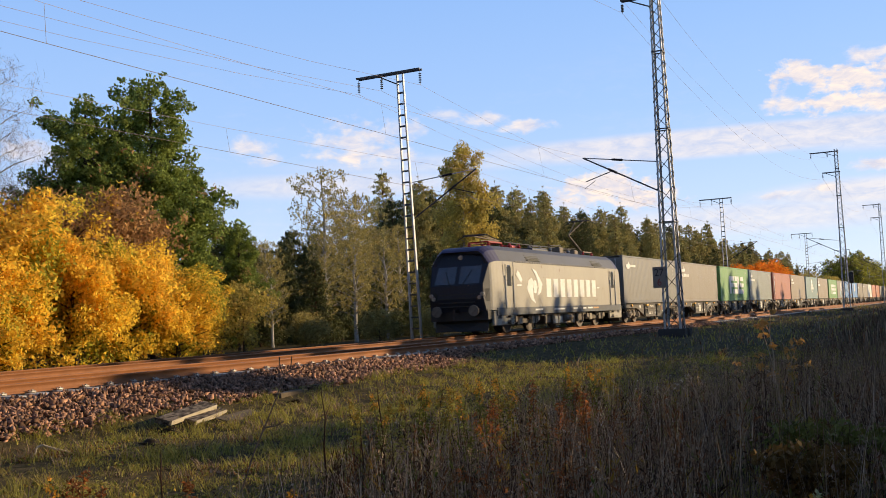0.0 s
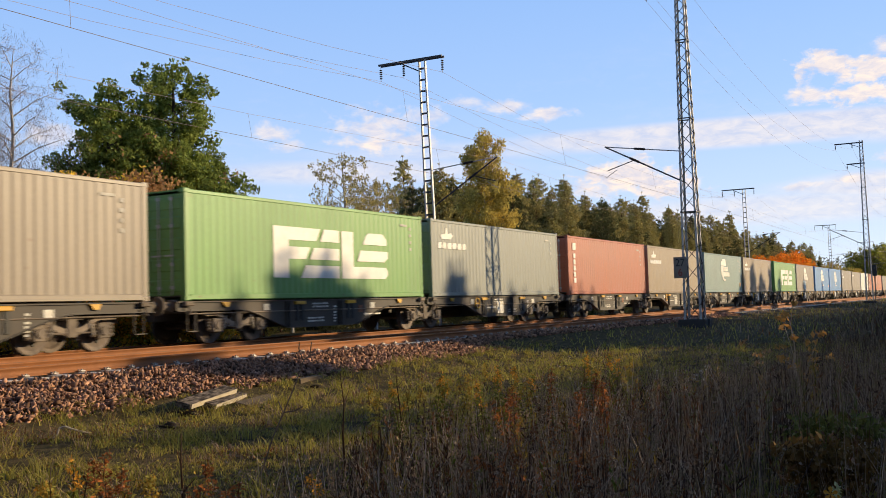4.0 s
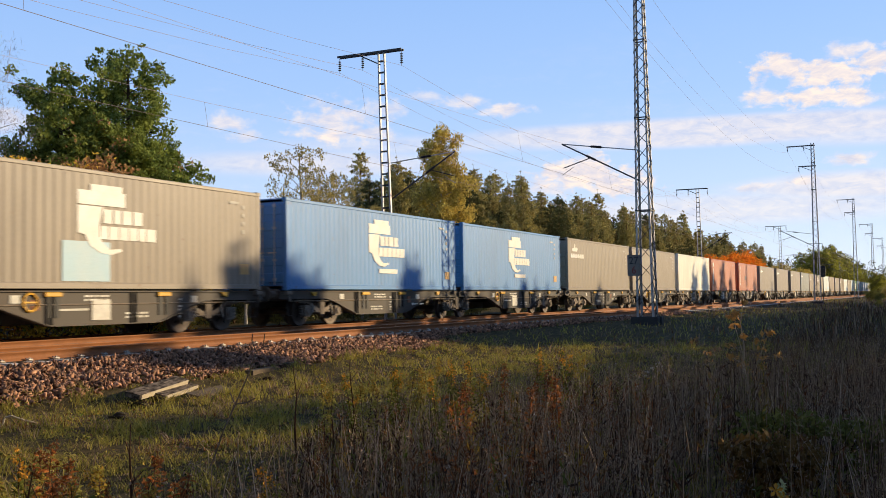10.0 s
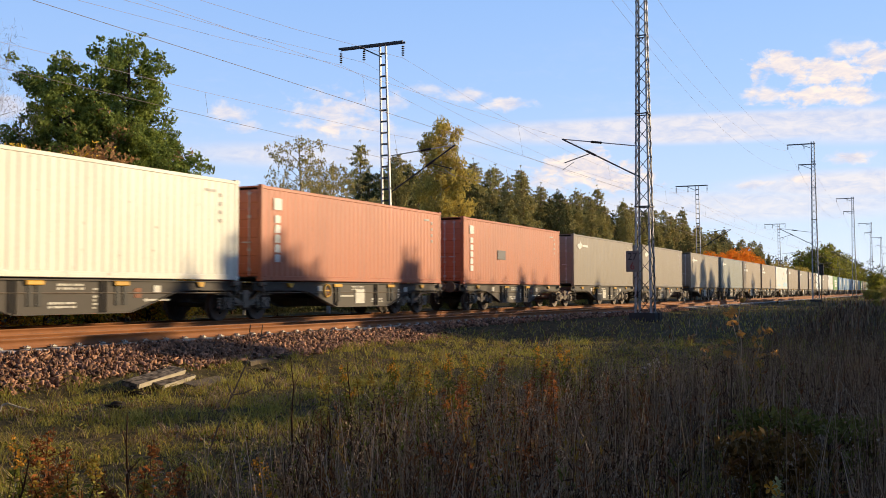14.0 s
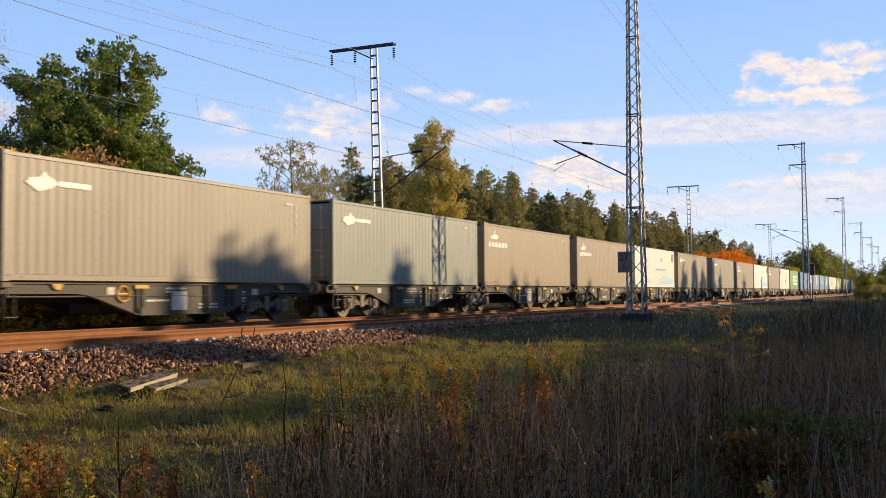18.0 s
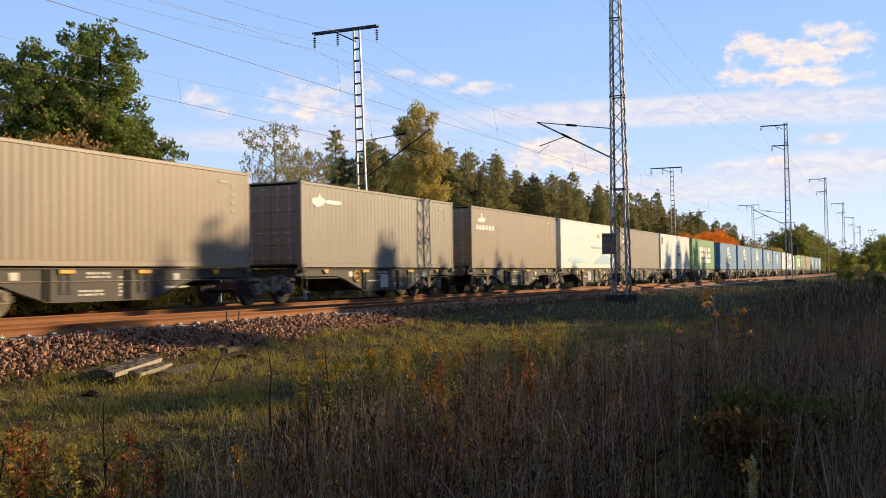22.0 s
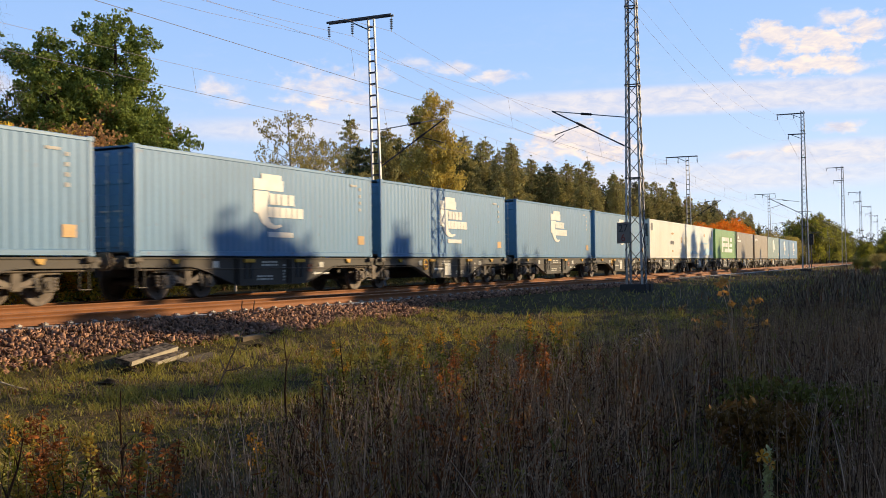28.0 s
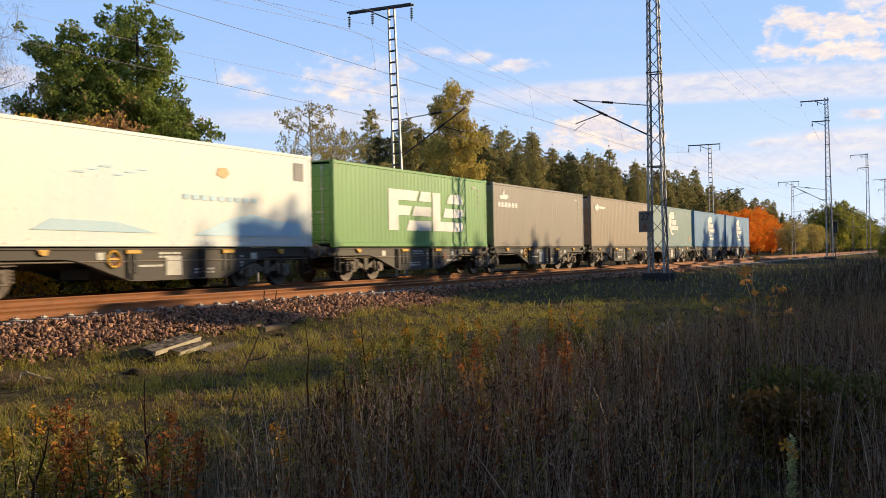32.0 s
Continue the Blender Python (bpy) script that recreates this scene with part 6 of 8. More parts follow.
def fused(key, meshes):
    """Trunk and crown as one mesh, for trees that stand deep in a wood."""
    me = meshes[1].copy()
    bm = bmesh.new()
    bm.from_mesh(me)
    slots = len(me.materials)
    me.materials.append(meshes[0].materials[0])
    first = len(bm.faces)
    bm.from_mesh(meshes[0])
    bm.faces.ensure_lookup_table()
    for f in bm.faces[first:]:
        f.material_index = slots
    bm.to_mesh(me)
    bm.free()
    me.name = key
    return me


def deep_tree(wood, mesh, x, y, turn, scale):
    """One of the many trees of a wood that nobody could count."""
    o = part("tree", mesh, None, wood)
    wide, tall = scale if isinstance(scale, tuple) else (scale, scale)
    o.matrix_basis = pose(x, y, ground_z(x, y) - 0.05, 0, 0, turn) @ Matrix.Diagonal((wide, wide, tall, 1))


OAKS = [tree_meshes("oak", 11, 13.0, 0.32, 0.05, dome(2.0, 0.0, 0.8), 64, 36000, 0.092, BARK, OAK_LEAF, 0.9, second=RUSSET_LEAF, share=0.02, tight=0.66), tree_meshes("oak", 12, 11.8, 0.26, 0.05, dome(1.8, 0.0, 0.8), 58, 30000, 0.092, BARK, OAK_LEAF, 0.9, second=RUSSET_LEAF, share=0.07, tight=0.66)]
MAPLES = [tree_meshes("maple", 20 + k, h, 0.16, 0.04, dome(w, 0.0, 0.8), 40, (27000, 25000, 12000)[k], 0.084, BARK, MAPLE_LEAF if k < 2 else RUSSET_LEAF, 0.85, second=MAPLE_GREEN if k < 2 else MAPLE_LEAF, share=(0.16, 0.08, 0.1)[k], tight=0.82) for k, (h, w) in enumerate(((5.6, 2.3), (5.2, 2.1), (6.2, 2.0)))]
BIRCHES = [tree_meshes("birch", 30 + k, h, (0.14, 0.2, 0.2, 0.14)[k], lo, dome(w, 0.1, 0.75), 40, n, sz, BIRCH_BARK, mat, 1.3, 1.2, 0.75, wide=wd, tight=tg) for k, (h, w, lo, n, sz, mat, wd, tg) in enumerate(((17.0, 2.0, 0.15, 26000, 0.12, BIRCH_LEAF, 0.5, 0.9), (12.0, 2.1, 0.22, 6800, 0.085, BIRCH_PALE, 0.5, 0.42), (11.0, 1.8, 0.22, 5800, 0.085, BIRCH_PALE, 0.5, 0.42), (12.2, 1.9, 0.12, 15000, 0.15, TWIG, 0.03, 1.0)))]
PINE_FORMS = ((18.5, 4.0, 0.18, PINE_NEEDLE), (20.0, 3.6, 0.25, PINE_NEEDLE), (17.5, 4.2, 0.12, PINE_SHADED))
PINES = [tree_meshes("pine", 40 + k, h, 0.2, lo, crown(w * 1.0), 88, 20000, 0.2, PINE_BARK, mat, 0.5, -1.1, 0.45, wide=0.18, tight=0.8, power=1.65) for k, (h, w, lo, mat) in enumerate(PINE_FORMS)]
FAR_PINES = [tree_meshes("pine", 45 + k, h, 0.2, lo, crown(w * 1.0), 64, 7500, 0.32, PINE_BARK, mat, 0.5, -0.9, 0.4, wide=0.22, tight=0.85, power=1.65) for k, (h, w, lo, mat) in enumerate(PINE_FORMS)]
ROUND = [tree_meshes("broadleaf", 50 + k, h, 0.25, 0.1, dome(w, 0.05, 0.8), 30, n, 0.3, BARK, mat, 0.85, second=MAPLE_GREEN, share=0.4) for k, (h, w, n, mat) in enumerate(((14.0, 3.6, 5000, HEDGE_LEAF), (11.0, 3.2, 4500, HEDGE_LEAF)))]
FIRES = [tree_meshes("red_maple", 60, 9.5, 0.2, 0.08, dome(2.9, 0.02, 0.8), 30, 7000, 0.2, BARK, FIRE_LEAF, 0.85)]
BUSHES = [tree_meshes("thicket", 70 + k, h, 0.05, 0.03, dome(w, 0.0, 0.7), 24, n, 0.085, BARK, mat, 0.9) for k, (h, w, n, mat) in enumerate(((3.4, 1.6, 6000, BIRCH_PALE), (4.6, 1.5, 5000, BIRCH_LEAF), (2.6, 1.4, 5000, HEDGE_LEAF)))]

plant_tree("oak_tree", OAKS[0], 35.6, 33.5, 0, 0.98, "tall dark green oak beyond the railway line", "tree", "oaks beyond the line")
plant_tree("oak_tree", OAKS[1], 32.4, 34.2, 40, 0.97, "broad dark green oak beyond the railway line", "tree", "oaks beyond the line")
plant_tree("oak_tree", OAKS[0], 33.9, 34.6, 210, 0.8, "broad dark green oak beyond the railway line", "tree", "oaks beyond the line")
plant_tree("oak_tree", OAKS[1], 38.4, 33.9, 95, 0.78, "broad dark green oak beyond the railway line", "tree", "oaks beyond the line")
plant_tree("oak_tree", OAKS[0], 30.8, 35.4, 300, 0.6, "small dark green oak beyond the railway line", "tree", "oaks beyond the line")
plant_tree("oak_tree", OAKS[0], 41.2, 33.0, 20, 0.48, "small dark green oak beyond the railway line", "tree", "oaks beyond the line")
plant_tree("oak_tree", OAKS[1], 34.4, 32.4, 140, 0.74, "small dark green oak beyond the railway line", "tree", "oaks beyond the line")
for x, y, k, t, s in ((22.6, 28.0, 0, 0, 0.96), (27.2, 26.8, 1, 80, 0.78), (29.6, 26.7, 0, 200, 0.60), (30.4, 31.0, 2, 40, 1.08), (19.0, 28.5, 1, 150, 1.0), (25.6, 31.5, 2, 10, 0.98), (31.9, 29.0, 1, 300, 0.62), (24.9, 27.0, 0, 250, 0.74), (20.8, 26.6, 1, 30, 0.68), (28.0, 30.6, 2, 130, 0.95), (31.3, 27.6, 0, 20, 0.5)):
    plant_tree("maple_tree", MAPLES[k], x, y, t, s, "bushy golden yellow maple tree beyond the tracks" if k < 2 else "thinning russet maple tree beyond the tracks", "tree", "autumn maples by the line")
for x, y, k, t, s, lab in ((86.2, 42.0, 0, 0, 1.0, "tall yellowing birch standing above its neighbours"), (59.4, 40.0, 1, 0, 0.98, "olive birch with thin foliage"), (67.0, 42.0, 2, 50, 1.0, "olive birch with thin foliage"), (53.0, 41.0, 2, 120, 0.6, "olive birch with thin foliage"), (63.5, 41.0, 1, 200, 0.85, "olive birch with thin foliage"), (73.0, 44.0, 2, 10, 0.8, "olive birch with thin foliage"), (47.5, 36.0, 1, 60, 0.5, "olive birch with thin foliage"), (44.5, 33.5, 2, 160, 0.45, "olive birch with thin foliage"), (52.0, 35.0, 1, 250, 0.55, "olive birch with thin foliage"), (57.5, 34.0, 2, 310, 0.66, "olive birch with thin foliage"), (62.0, 35.5, 2, 30, 0.7, "olive birch with thin foliage"), (49.0, 31.0, 2, 90, 0.6, "olive birch with thin foliage"), (27.5, 34.5, 3, 0, 1.0, "nearly bare birch with pale twigs"), (26.0, 37.0, 3, 100, 1.05, "nearly bare birch with pale twigs"), (24.5, 33.5, 3, 220, 0.85, "nearly bare birch with pale twigs")):
    plant_tree("birch_tree", BIRCHES[k], x, y, t, s, lab, "tree", "birches beyond the line")
rng = random.Random(5)
for i in range(13):
    x = 36 + i * 4.4 + rng.uniform(-1, 1)
    k = rng.choice((0, 0, 1, 2))
    plant_tree("thicket_bush", BUSHES[k], x, 26.6 + rng.uniform(-0.6, 3.0), rng.uniform(0, 360), rng.uniform(0.4, 0.75), "olive undergrowth bush at the foot of the wood", "bush", "undergrowth beyond the line")
YOUNG_PINE = fused("young_pine", tree_meshes("young_pine", 48, 7.0, 0.09, 0.03, lambda f: 0.15 + 1.75 * (1 - f), 60, 9000, 0.11, PINE_BARK, PINE_SHADED, 0.7, -0.3, 0.25, wide=0.4, power=1.5))
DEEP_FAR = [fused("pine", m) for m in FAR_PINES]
DEEP_NEAR = [fused("pine", m) for m in PINES]
WOOD = empty("pine_wood", label="dense wood of pines behind its edge, some coloured as shaded", category="wood", kind="stuff")
# the pine wood: a loose front row and deeper ranks
for i in range(190):
    rank = i % 4
    x = 80 + i * 1.8 + rng.uniform(-2.5, 2.5)
    y = 44 + 5.5 * rank + 0.035 * (x - 90) + rng.uniform(-2.5, 2.5)
    if x < 104:
        x, y = x + 26, y + 8
    if rank == 3:
        deep_tree(WOOD, (DEEP_NEAR if x < 215 else DEEP_FAR)[rng.randrange(3)], x, y, rng.uniform(0, 360), rng.uniform(0.84, 1.06))
        continue
    plant_tree("pine_tree", (PINES if x < 215 else FAR_PINES)[rng.randrange(3)], x, y, rng.uniform(0, 360), rng.uniform(0.84, 1.06) * (0.72 if rank == 0 else 1.0), "dark green Scots pine at the wood's edge", "tree", "pines of the wood")
# young pines whose dark colour carries the shade behind the birches
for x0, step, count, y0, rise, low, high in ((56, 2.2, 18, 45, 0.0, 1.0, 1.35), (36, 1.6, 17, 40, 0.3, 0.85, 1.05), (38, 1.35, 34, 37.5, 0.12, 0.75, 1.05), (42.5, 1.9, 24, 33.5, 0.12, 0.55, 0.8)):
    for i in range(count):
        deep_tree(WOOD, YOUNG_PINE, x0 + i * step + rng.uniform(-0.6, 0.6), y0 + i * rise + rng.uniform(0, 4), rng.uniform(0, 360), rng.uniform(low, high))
for i in range(52):
    deep_tree(WOOD, DEEP_NEAR[i % 3], 103 + i * 1.9 + rng.uniform(-0.8, 0.8), 49.5 + rng.uniform(0, 6), rng.uniform(0, 360), rng.uniform(0.7, 0.84))
for i in range(44):
    deep_tree(WOOD, DEEP_NEAR[i % 3], 100 + i * 1.9 + rng.uniform(-1, 1), 53 + rng.uniform(0, 8), rng.uniform(0, 360), rng.uniform(0.74, 0.93))
for i in range(13):
    plant_tree("broadleaf_tree", ROUND[i % 2], 310 + i * 11 + rng.uniform(-5, 5), 2 + rng.uniform(0, 10), rng.uniform(0, 360), rng.uniform(0.6, 0.85), "olive broadleaf tree across the far meadow", "tree", "distant broadleaf trees")
for i, (x, y) in enumerate(((172, 8.8), (188, 9.6), (203, 10.0), (219, 10.8), (236, 4.0), (248, 7.5), (262, 5.0), (270, 10.0), (284, 7.0), (296, 12.0), (305, 9.0), (322, 13.0), (335, 11.0), (214, 3.0))):
    plant_tree("broadleaf_tree", ROUND[i % 2], x, y, i * 71, 0.28 if i < 4 else (0.5, 0.42, 0.55, 0.38)[i % 4], "olive broadleaf tree across the far meadow", "tree", "distant broadleaf trees")
for i in range(11):
    x = 385 + i * 14 + rng.uniform(-4, 4)
    plant_tree("broadleaf_tree", ROUND[i % 2], x, Y_FAR + bend(x) + 8 + rng.uniform(0, 3), i * 53, rng.uniform(0.8, 1.05), "green roundish broadleaf tree in the distance", "tree", "distant broadleaf trees")
for x, y, s in ((228, 38, 0.95), (238, 40, 1.05), (216, 37.5, 0.9), (247, 41, 1.0), (206, 38, 0.85), (200, 39.5, 0.85), (233, 36, 0.7), (194, 40, 0.75), (262, 41, 0.9), (188, 40, 0.65)):
    plant_tree("red_maple_tree", FIRES[0], x, y, x * 40, s, "fiery orange red maple beyond the train", "tree", "orange maples down the line")
for i in range(26):
    x = 300 + i * 11 + rng.uniform(-5, 5)
    plant_tree("broadleaf_tree", ROUND[i % 2], x, 31 + (x - 330) * 0.05 + rng.uniform(-3, 8), rng.uniform(0, 360), rng.uniform(0.75, 1.05), "green roundish broadleaf tree in the distance", "tree", "distant broadleaf trees")
for i in range(12):
    x = 215 + i * 14
    plant_tree("thicket_bush", BUSHES[i % 3], x, 27.5 + bend(x) + rng.uniform(0, 3), i * 50, 1.5, "olive undergrowth bush at the foot of the wood", "bush", "undergrowth beyond the line")


def far_wood():
    """The wood's depth behind its edge, and the tree line along the horizon."""
    rg = np.random.default_rng(77)
    cs, rs = [], []
    for x, y, h in [(rg.uniform(30, 520), 0, 0) for _ in range(170)]:
        y = 66 + 0.06 * x + rg.uniform(0, 22)
        h = rg.uniform(13, 19) if x > 140 else rg.uniform(8, 11)
        for f in np.linspace(0.05, 1, 9):
            cs.append((x + rg.normal() * 0.4, y + rg.normal() * 0.4, h * f))
            rs.append(3.0 * (1.12 - f))
    for _ in range(240):
        x, y = rg.uniform(520, 1100), rg.uniform(-60, 90)
        if -2 < y - 18 - bend(x) < 6 and x < 640:
            continue
        h = rg.uniform(12, 20)
        for f in np.linspace(0.1, 1, 5):
            cs.append((x, y, h * f))
            rs.append(h * 0.3 * (1.2 - f * 0.7))
    # the wood's inner shade lies in the needle colour
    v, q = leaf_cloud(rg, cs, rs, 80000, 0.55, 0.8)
    single("far_wood", quick_mesh("far_wood", v, q, [PINE_SHADED]), None, kind="stuff", label="dense wood far behind the line, needles coloured as shaded", category="wood")


far_wood()
# the wood behind the camera's right shoulder, whose shade falls on meadow and train
SHADE = [(-2, -12, 10.5), (0.5, -12, 10.5), (3, -13, 10.8), (5.2, -12, 6.8), (7.2, -12, 6.8), (16.3, -13, 7.0), (20.4, -13, 7.5), (50.5, -15, 12.6), (54, -14, 13.6), (58, -16, 12.4), (62, -15, 12.8), (66, -14, 13.2), (73, -15, 15.2), (76, -14, 15.8), (78.5, -14, 15), (82, -14, 16), (85, -15, 15), (90, -15, 13.4), (96, -14, 14.5)]
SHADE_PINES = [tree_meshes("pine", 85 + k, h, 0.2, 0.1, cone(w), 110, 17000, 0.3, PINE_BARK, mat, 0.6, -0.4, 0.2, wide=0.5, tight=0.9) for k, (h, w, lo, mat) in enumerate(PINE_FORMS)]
for k, (c, y, h) in enumerate(SHADE):
    x = (c - y * math.cos(radians(45))) / math.sin(radians(45))
    m = SHADE_PINES[k % 3]
    top = (18.5, 20.0, 17.5)[k % 3]
    plant_tree("pine_tree", m, x, y, k * 67, (0.8 if 28 < c < 40 or c > 72 else 0.55, h / top), "dark green Scots pine at the meadow's edge", "tree", "pines along the meadow")
# slim young pines close together, told by where their tips' shade falls on the train: place along the line, height
SPIRES = [(21.6, 2.55), (23.6, 3.3), (24.15, 3.4), (24.9, 3.05), (25.6, 3.35), (26.05, 3.5), (26.9, 3.05), (27.7, 2.6), (22.7, 1.3), (28.8, 1.2), (30.2, 0.9), (31.5, 0.8), (33.1, 1.7), (34.2, 3.3), (34.8, 3.3), (36.0, 2.2), (37.5, 2.0), (39.5, 2.5), (40.8, 2.2), (42.3, 2.1), (44.0, 2.2), (46.0, 2.75), (47.6, 2.5), (49.3, 2.3)]
SPIRE_MESHES = [tree_meshes("slim_pine", 120 + k, 14.0, 0.14, 0.06, lambda f: 0.14 + 1.7 * (1 - f), 130, 15000, 0.15, PINE_BARK, PINE_NEEDLE, 0.8, -0.4, 0.35, wide=0.45, power=1.0) for k in range(2)]
for k, (at, z) in enumerate(SPIRES):
    y = -14.0 + 0.7 * math.sin(k * 1.9)
    run = 18.12 - y
    h = z + run * math.sqrt(2) * math.tan(radians(SUN_EL))
    plant_tree("pine_tree", SPIRE_MESHES[k % 2], at + run, y, k * 83, (0.75 if k == 0 else 0.95, (h - ground_z(at + run, y)) / 14.1), "slim young Scots pine at the meadow's edge", "tree", "pines along the meadow")
# an unseen bare-stemmed pine with a small flat crown, placed to shade the bank
LONE = tree_meshes("pine", 99, 10.4, 0.16, 0.9, lambda f: 0.8, 14, 1500, 0.2, PINE_BARK, PINE_NEEDLE, 0.45, -0.4, 0.1, wide=0.5)
plant_tree("pine_tree", LONE, 20.7 / math.cos(radians(45)) + 14, -14, 0, 1.0, "Scots pine with a bare stem and a small crown", "tree", "pines along the meadow")
# unseen bushes added to shade the meadow; their heights set its reach
SHADE_BUSHES = [tree_meshes("hedge", 90 + k, h, 0.05, 0.03, dome(w, 0.0, 0.7), 20, 1500, 0.16, BARK, mat, 0.9) for k, (h, w, mat) in enumerate(((3.4, 1.6, BIRCH_PALE), (4.6, 1.5, BIRCH_LEAF), (2.6, 1.4, HEDGE_LEAF)))]
for k, c in enumerate(np.arange(9.2, 62, 1.45)):
    y = -5.5 + 0.8 * math.sin(k * 2.3)
    x = (c - y * math.cos(radians(45))) / math.sin(radians(45))
    plant_tree("hedge_bush", SHADE_BUSHES[k % 3], x, y, k * 77, (1.0, (1.0, 0.74, 1.25)[k % 3] * float(np.interp(c, [9, 10.6, 11.2, 12.4, 13, 16.5, 18, 28, 30], [1.08, 1.08, 0.65, 0.65, 1.35, 1.35, 1.05, 1.25, 1.25]))), "unseen olive bush added to shade the meadow", "bush", "hedge along the meadow")
# unseen wood added behind the camera to dim the skylight on the meadow
BACK = empty("pine_wood", label="unseen pine wood added behind the camera to dim skylight", category="wood", kind="stuff")
for k in range(34):
    x, y = -7 - 5.5 * (k % 4) + rng.uniform(-1.5, 1.5), -34 + 1.55 * k + rng.uniform(-1, 1)
    if y < 12:
        deep_tree(BACK, DEEP_FAR[k % 3], x, y, k * 51, rng.uniform(0.85, 1.05))
# more added trees across the line, to dim the sky before the container ends
for k in range(26):
    deep_tree(BACK, DEEP_FAR[k % 3], -12 - 4.5 * (k % 5) + rng.uniform(-1.5, 1.5), 26 + 1.5 * k + rng.uniform(-1, 1), k * 51, rng.uniform(0.95, 1.15))


# ---- meadow: grass, weeds, stones and lumber ----
def ribbons(rng, base, height, width, bend_out, segs=3, lean=None):
    """Grass blades as bent tapering ribbons; base is (n, 3), the rest are (n,)."""
    n = len(base)
    ang = rng.random(n) * 6.283
    side = np.stack([np.cos(ang), np.sin(ang), np.zeros(n)], 1)
    out = np.stack([-np.sin(ang), np.cos(ang), np.zeros(n)], 1)
    if lean is not None:
        out = out * 0.6 + lean
    v = np.empty((n, (segs + 1) * 2, 3))
    for k in range(segs + 1):
        f = k / segs
        c = base + np.array([0, 0, 1.0]) * (height * f * (1 - 0.25 * f * bend_out))[:, None] + out * (height * bend_out * f * f)[:, None]
        w = side * (width * (1 - 0.85 * f) * 0.5)[:, None]
        v[:, 2 * k], v[:, 2 * k + 1] = c - w, c + w
    q = np.array([[2 * k, 2 * k + 1, 2 * k + 3, 2 * k + 2] for k in range(segs)])
    faces = (np.arange(n)[:, None, None] * (segs + 1) * 2 + q[None]).reshape(-1, 4)
    return v.reshape(-1, 3), faces


def ground_many(xy):
    return np.array([ground_z(x, y) for x, y in xy])


def scatter(rng, n, r0, r1, a0, a1, power=1.0):
    """Places round the camera by distance and bearing."""
    r = r0 + (r1 - r0) * rng.random(n) ** power
    a = np.radians(a0 + (a1 - a0) * rng.random(n))
    return np.stack([r * np.cos(a), r * np.sin(a)], 1), r, np.degrees(a)


def clumpy(xy, scale, seed):
    return np.array([noise.noise((x * scale, y * scale, seed)) for x, y in xy])


def weed_room(bearing):
    """How steeply down (tangent) the tops of the tall weeds lie, by bearing."""
    return np.interp(bearing, [1, 4, 9, 14, 18, 22, 26, 31, 38, 44, 54], [0.02, 0.026, 0.036, 0.046, 0.056, 0.067, 0.084, 0.10, 0.135, 0.16, 0.18])


def bush_room(rng, a, r):
    """Where tall growth may stand: off the mullein, and thinly before the brambles."""
    return ((np.abs(a - 8.0) > 2.6) | (r > 5.9)) & ((np.abs(a - 8.5) > 4.5) | (r > 9.0) | (rng.random(len(r)) < 0.3))


def stuff(name, v, f, mats, label, category, ids=None):
    return single(name, quick_mesh(name, v, f, mats, ids), None, label=label, category=category, kind="stuff")


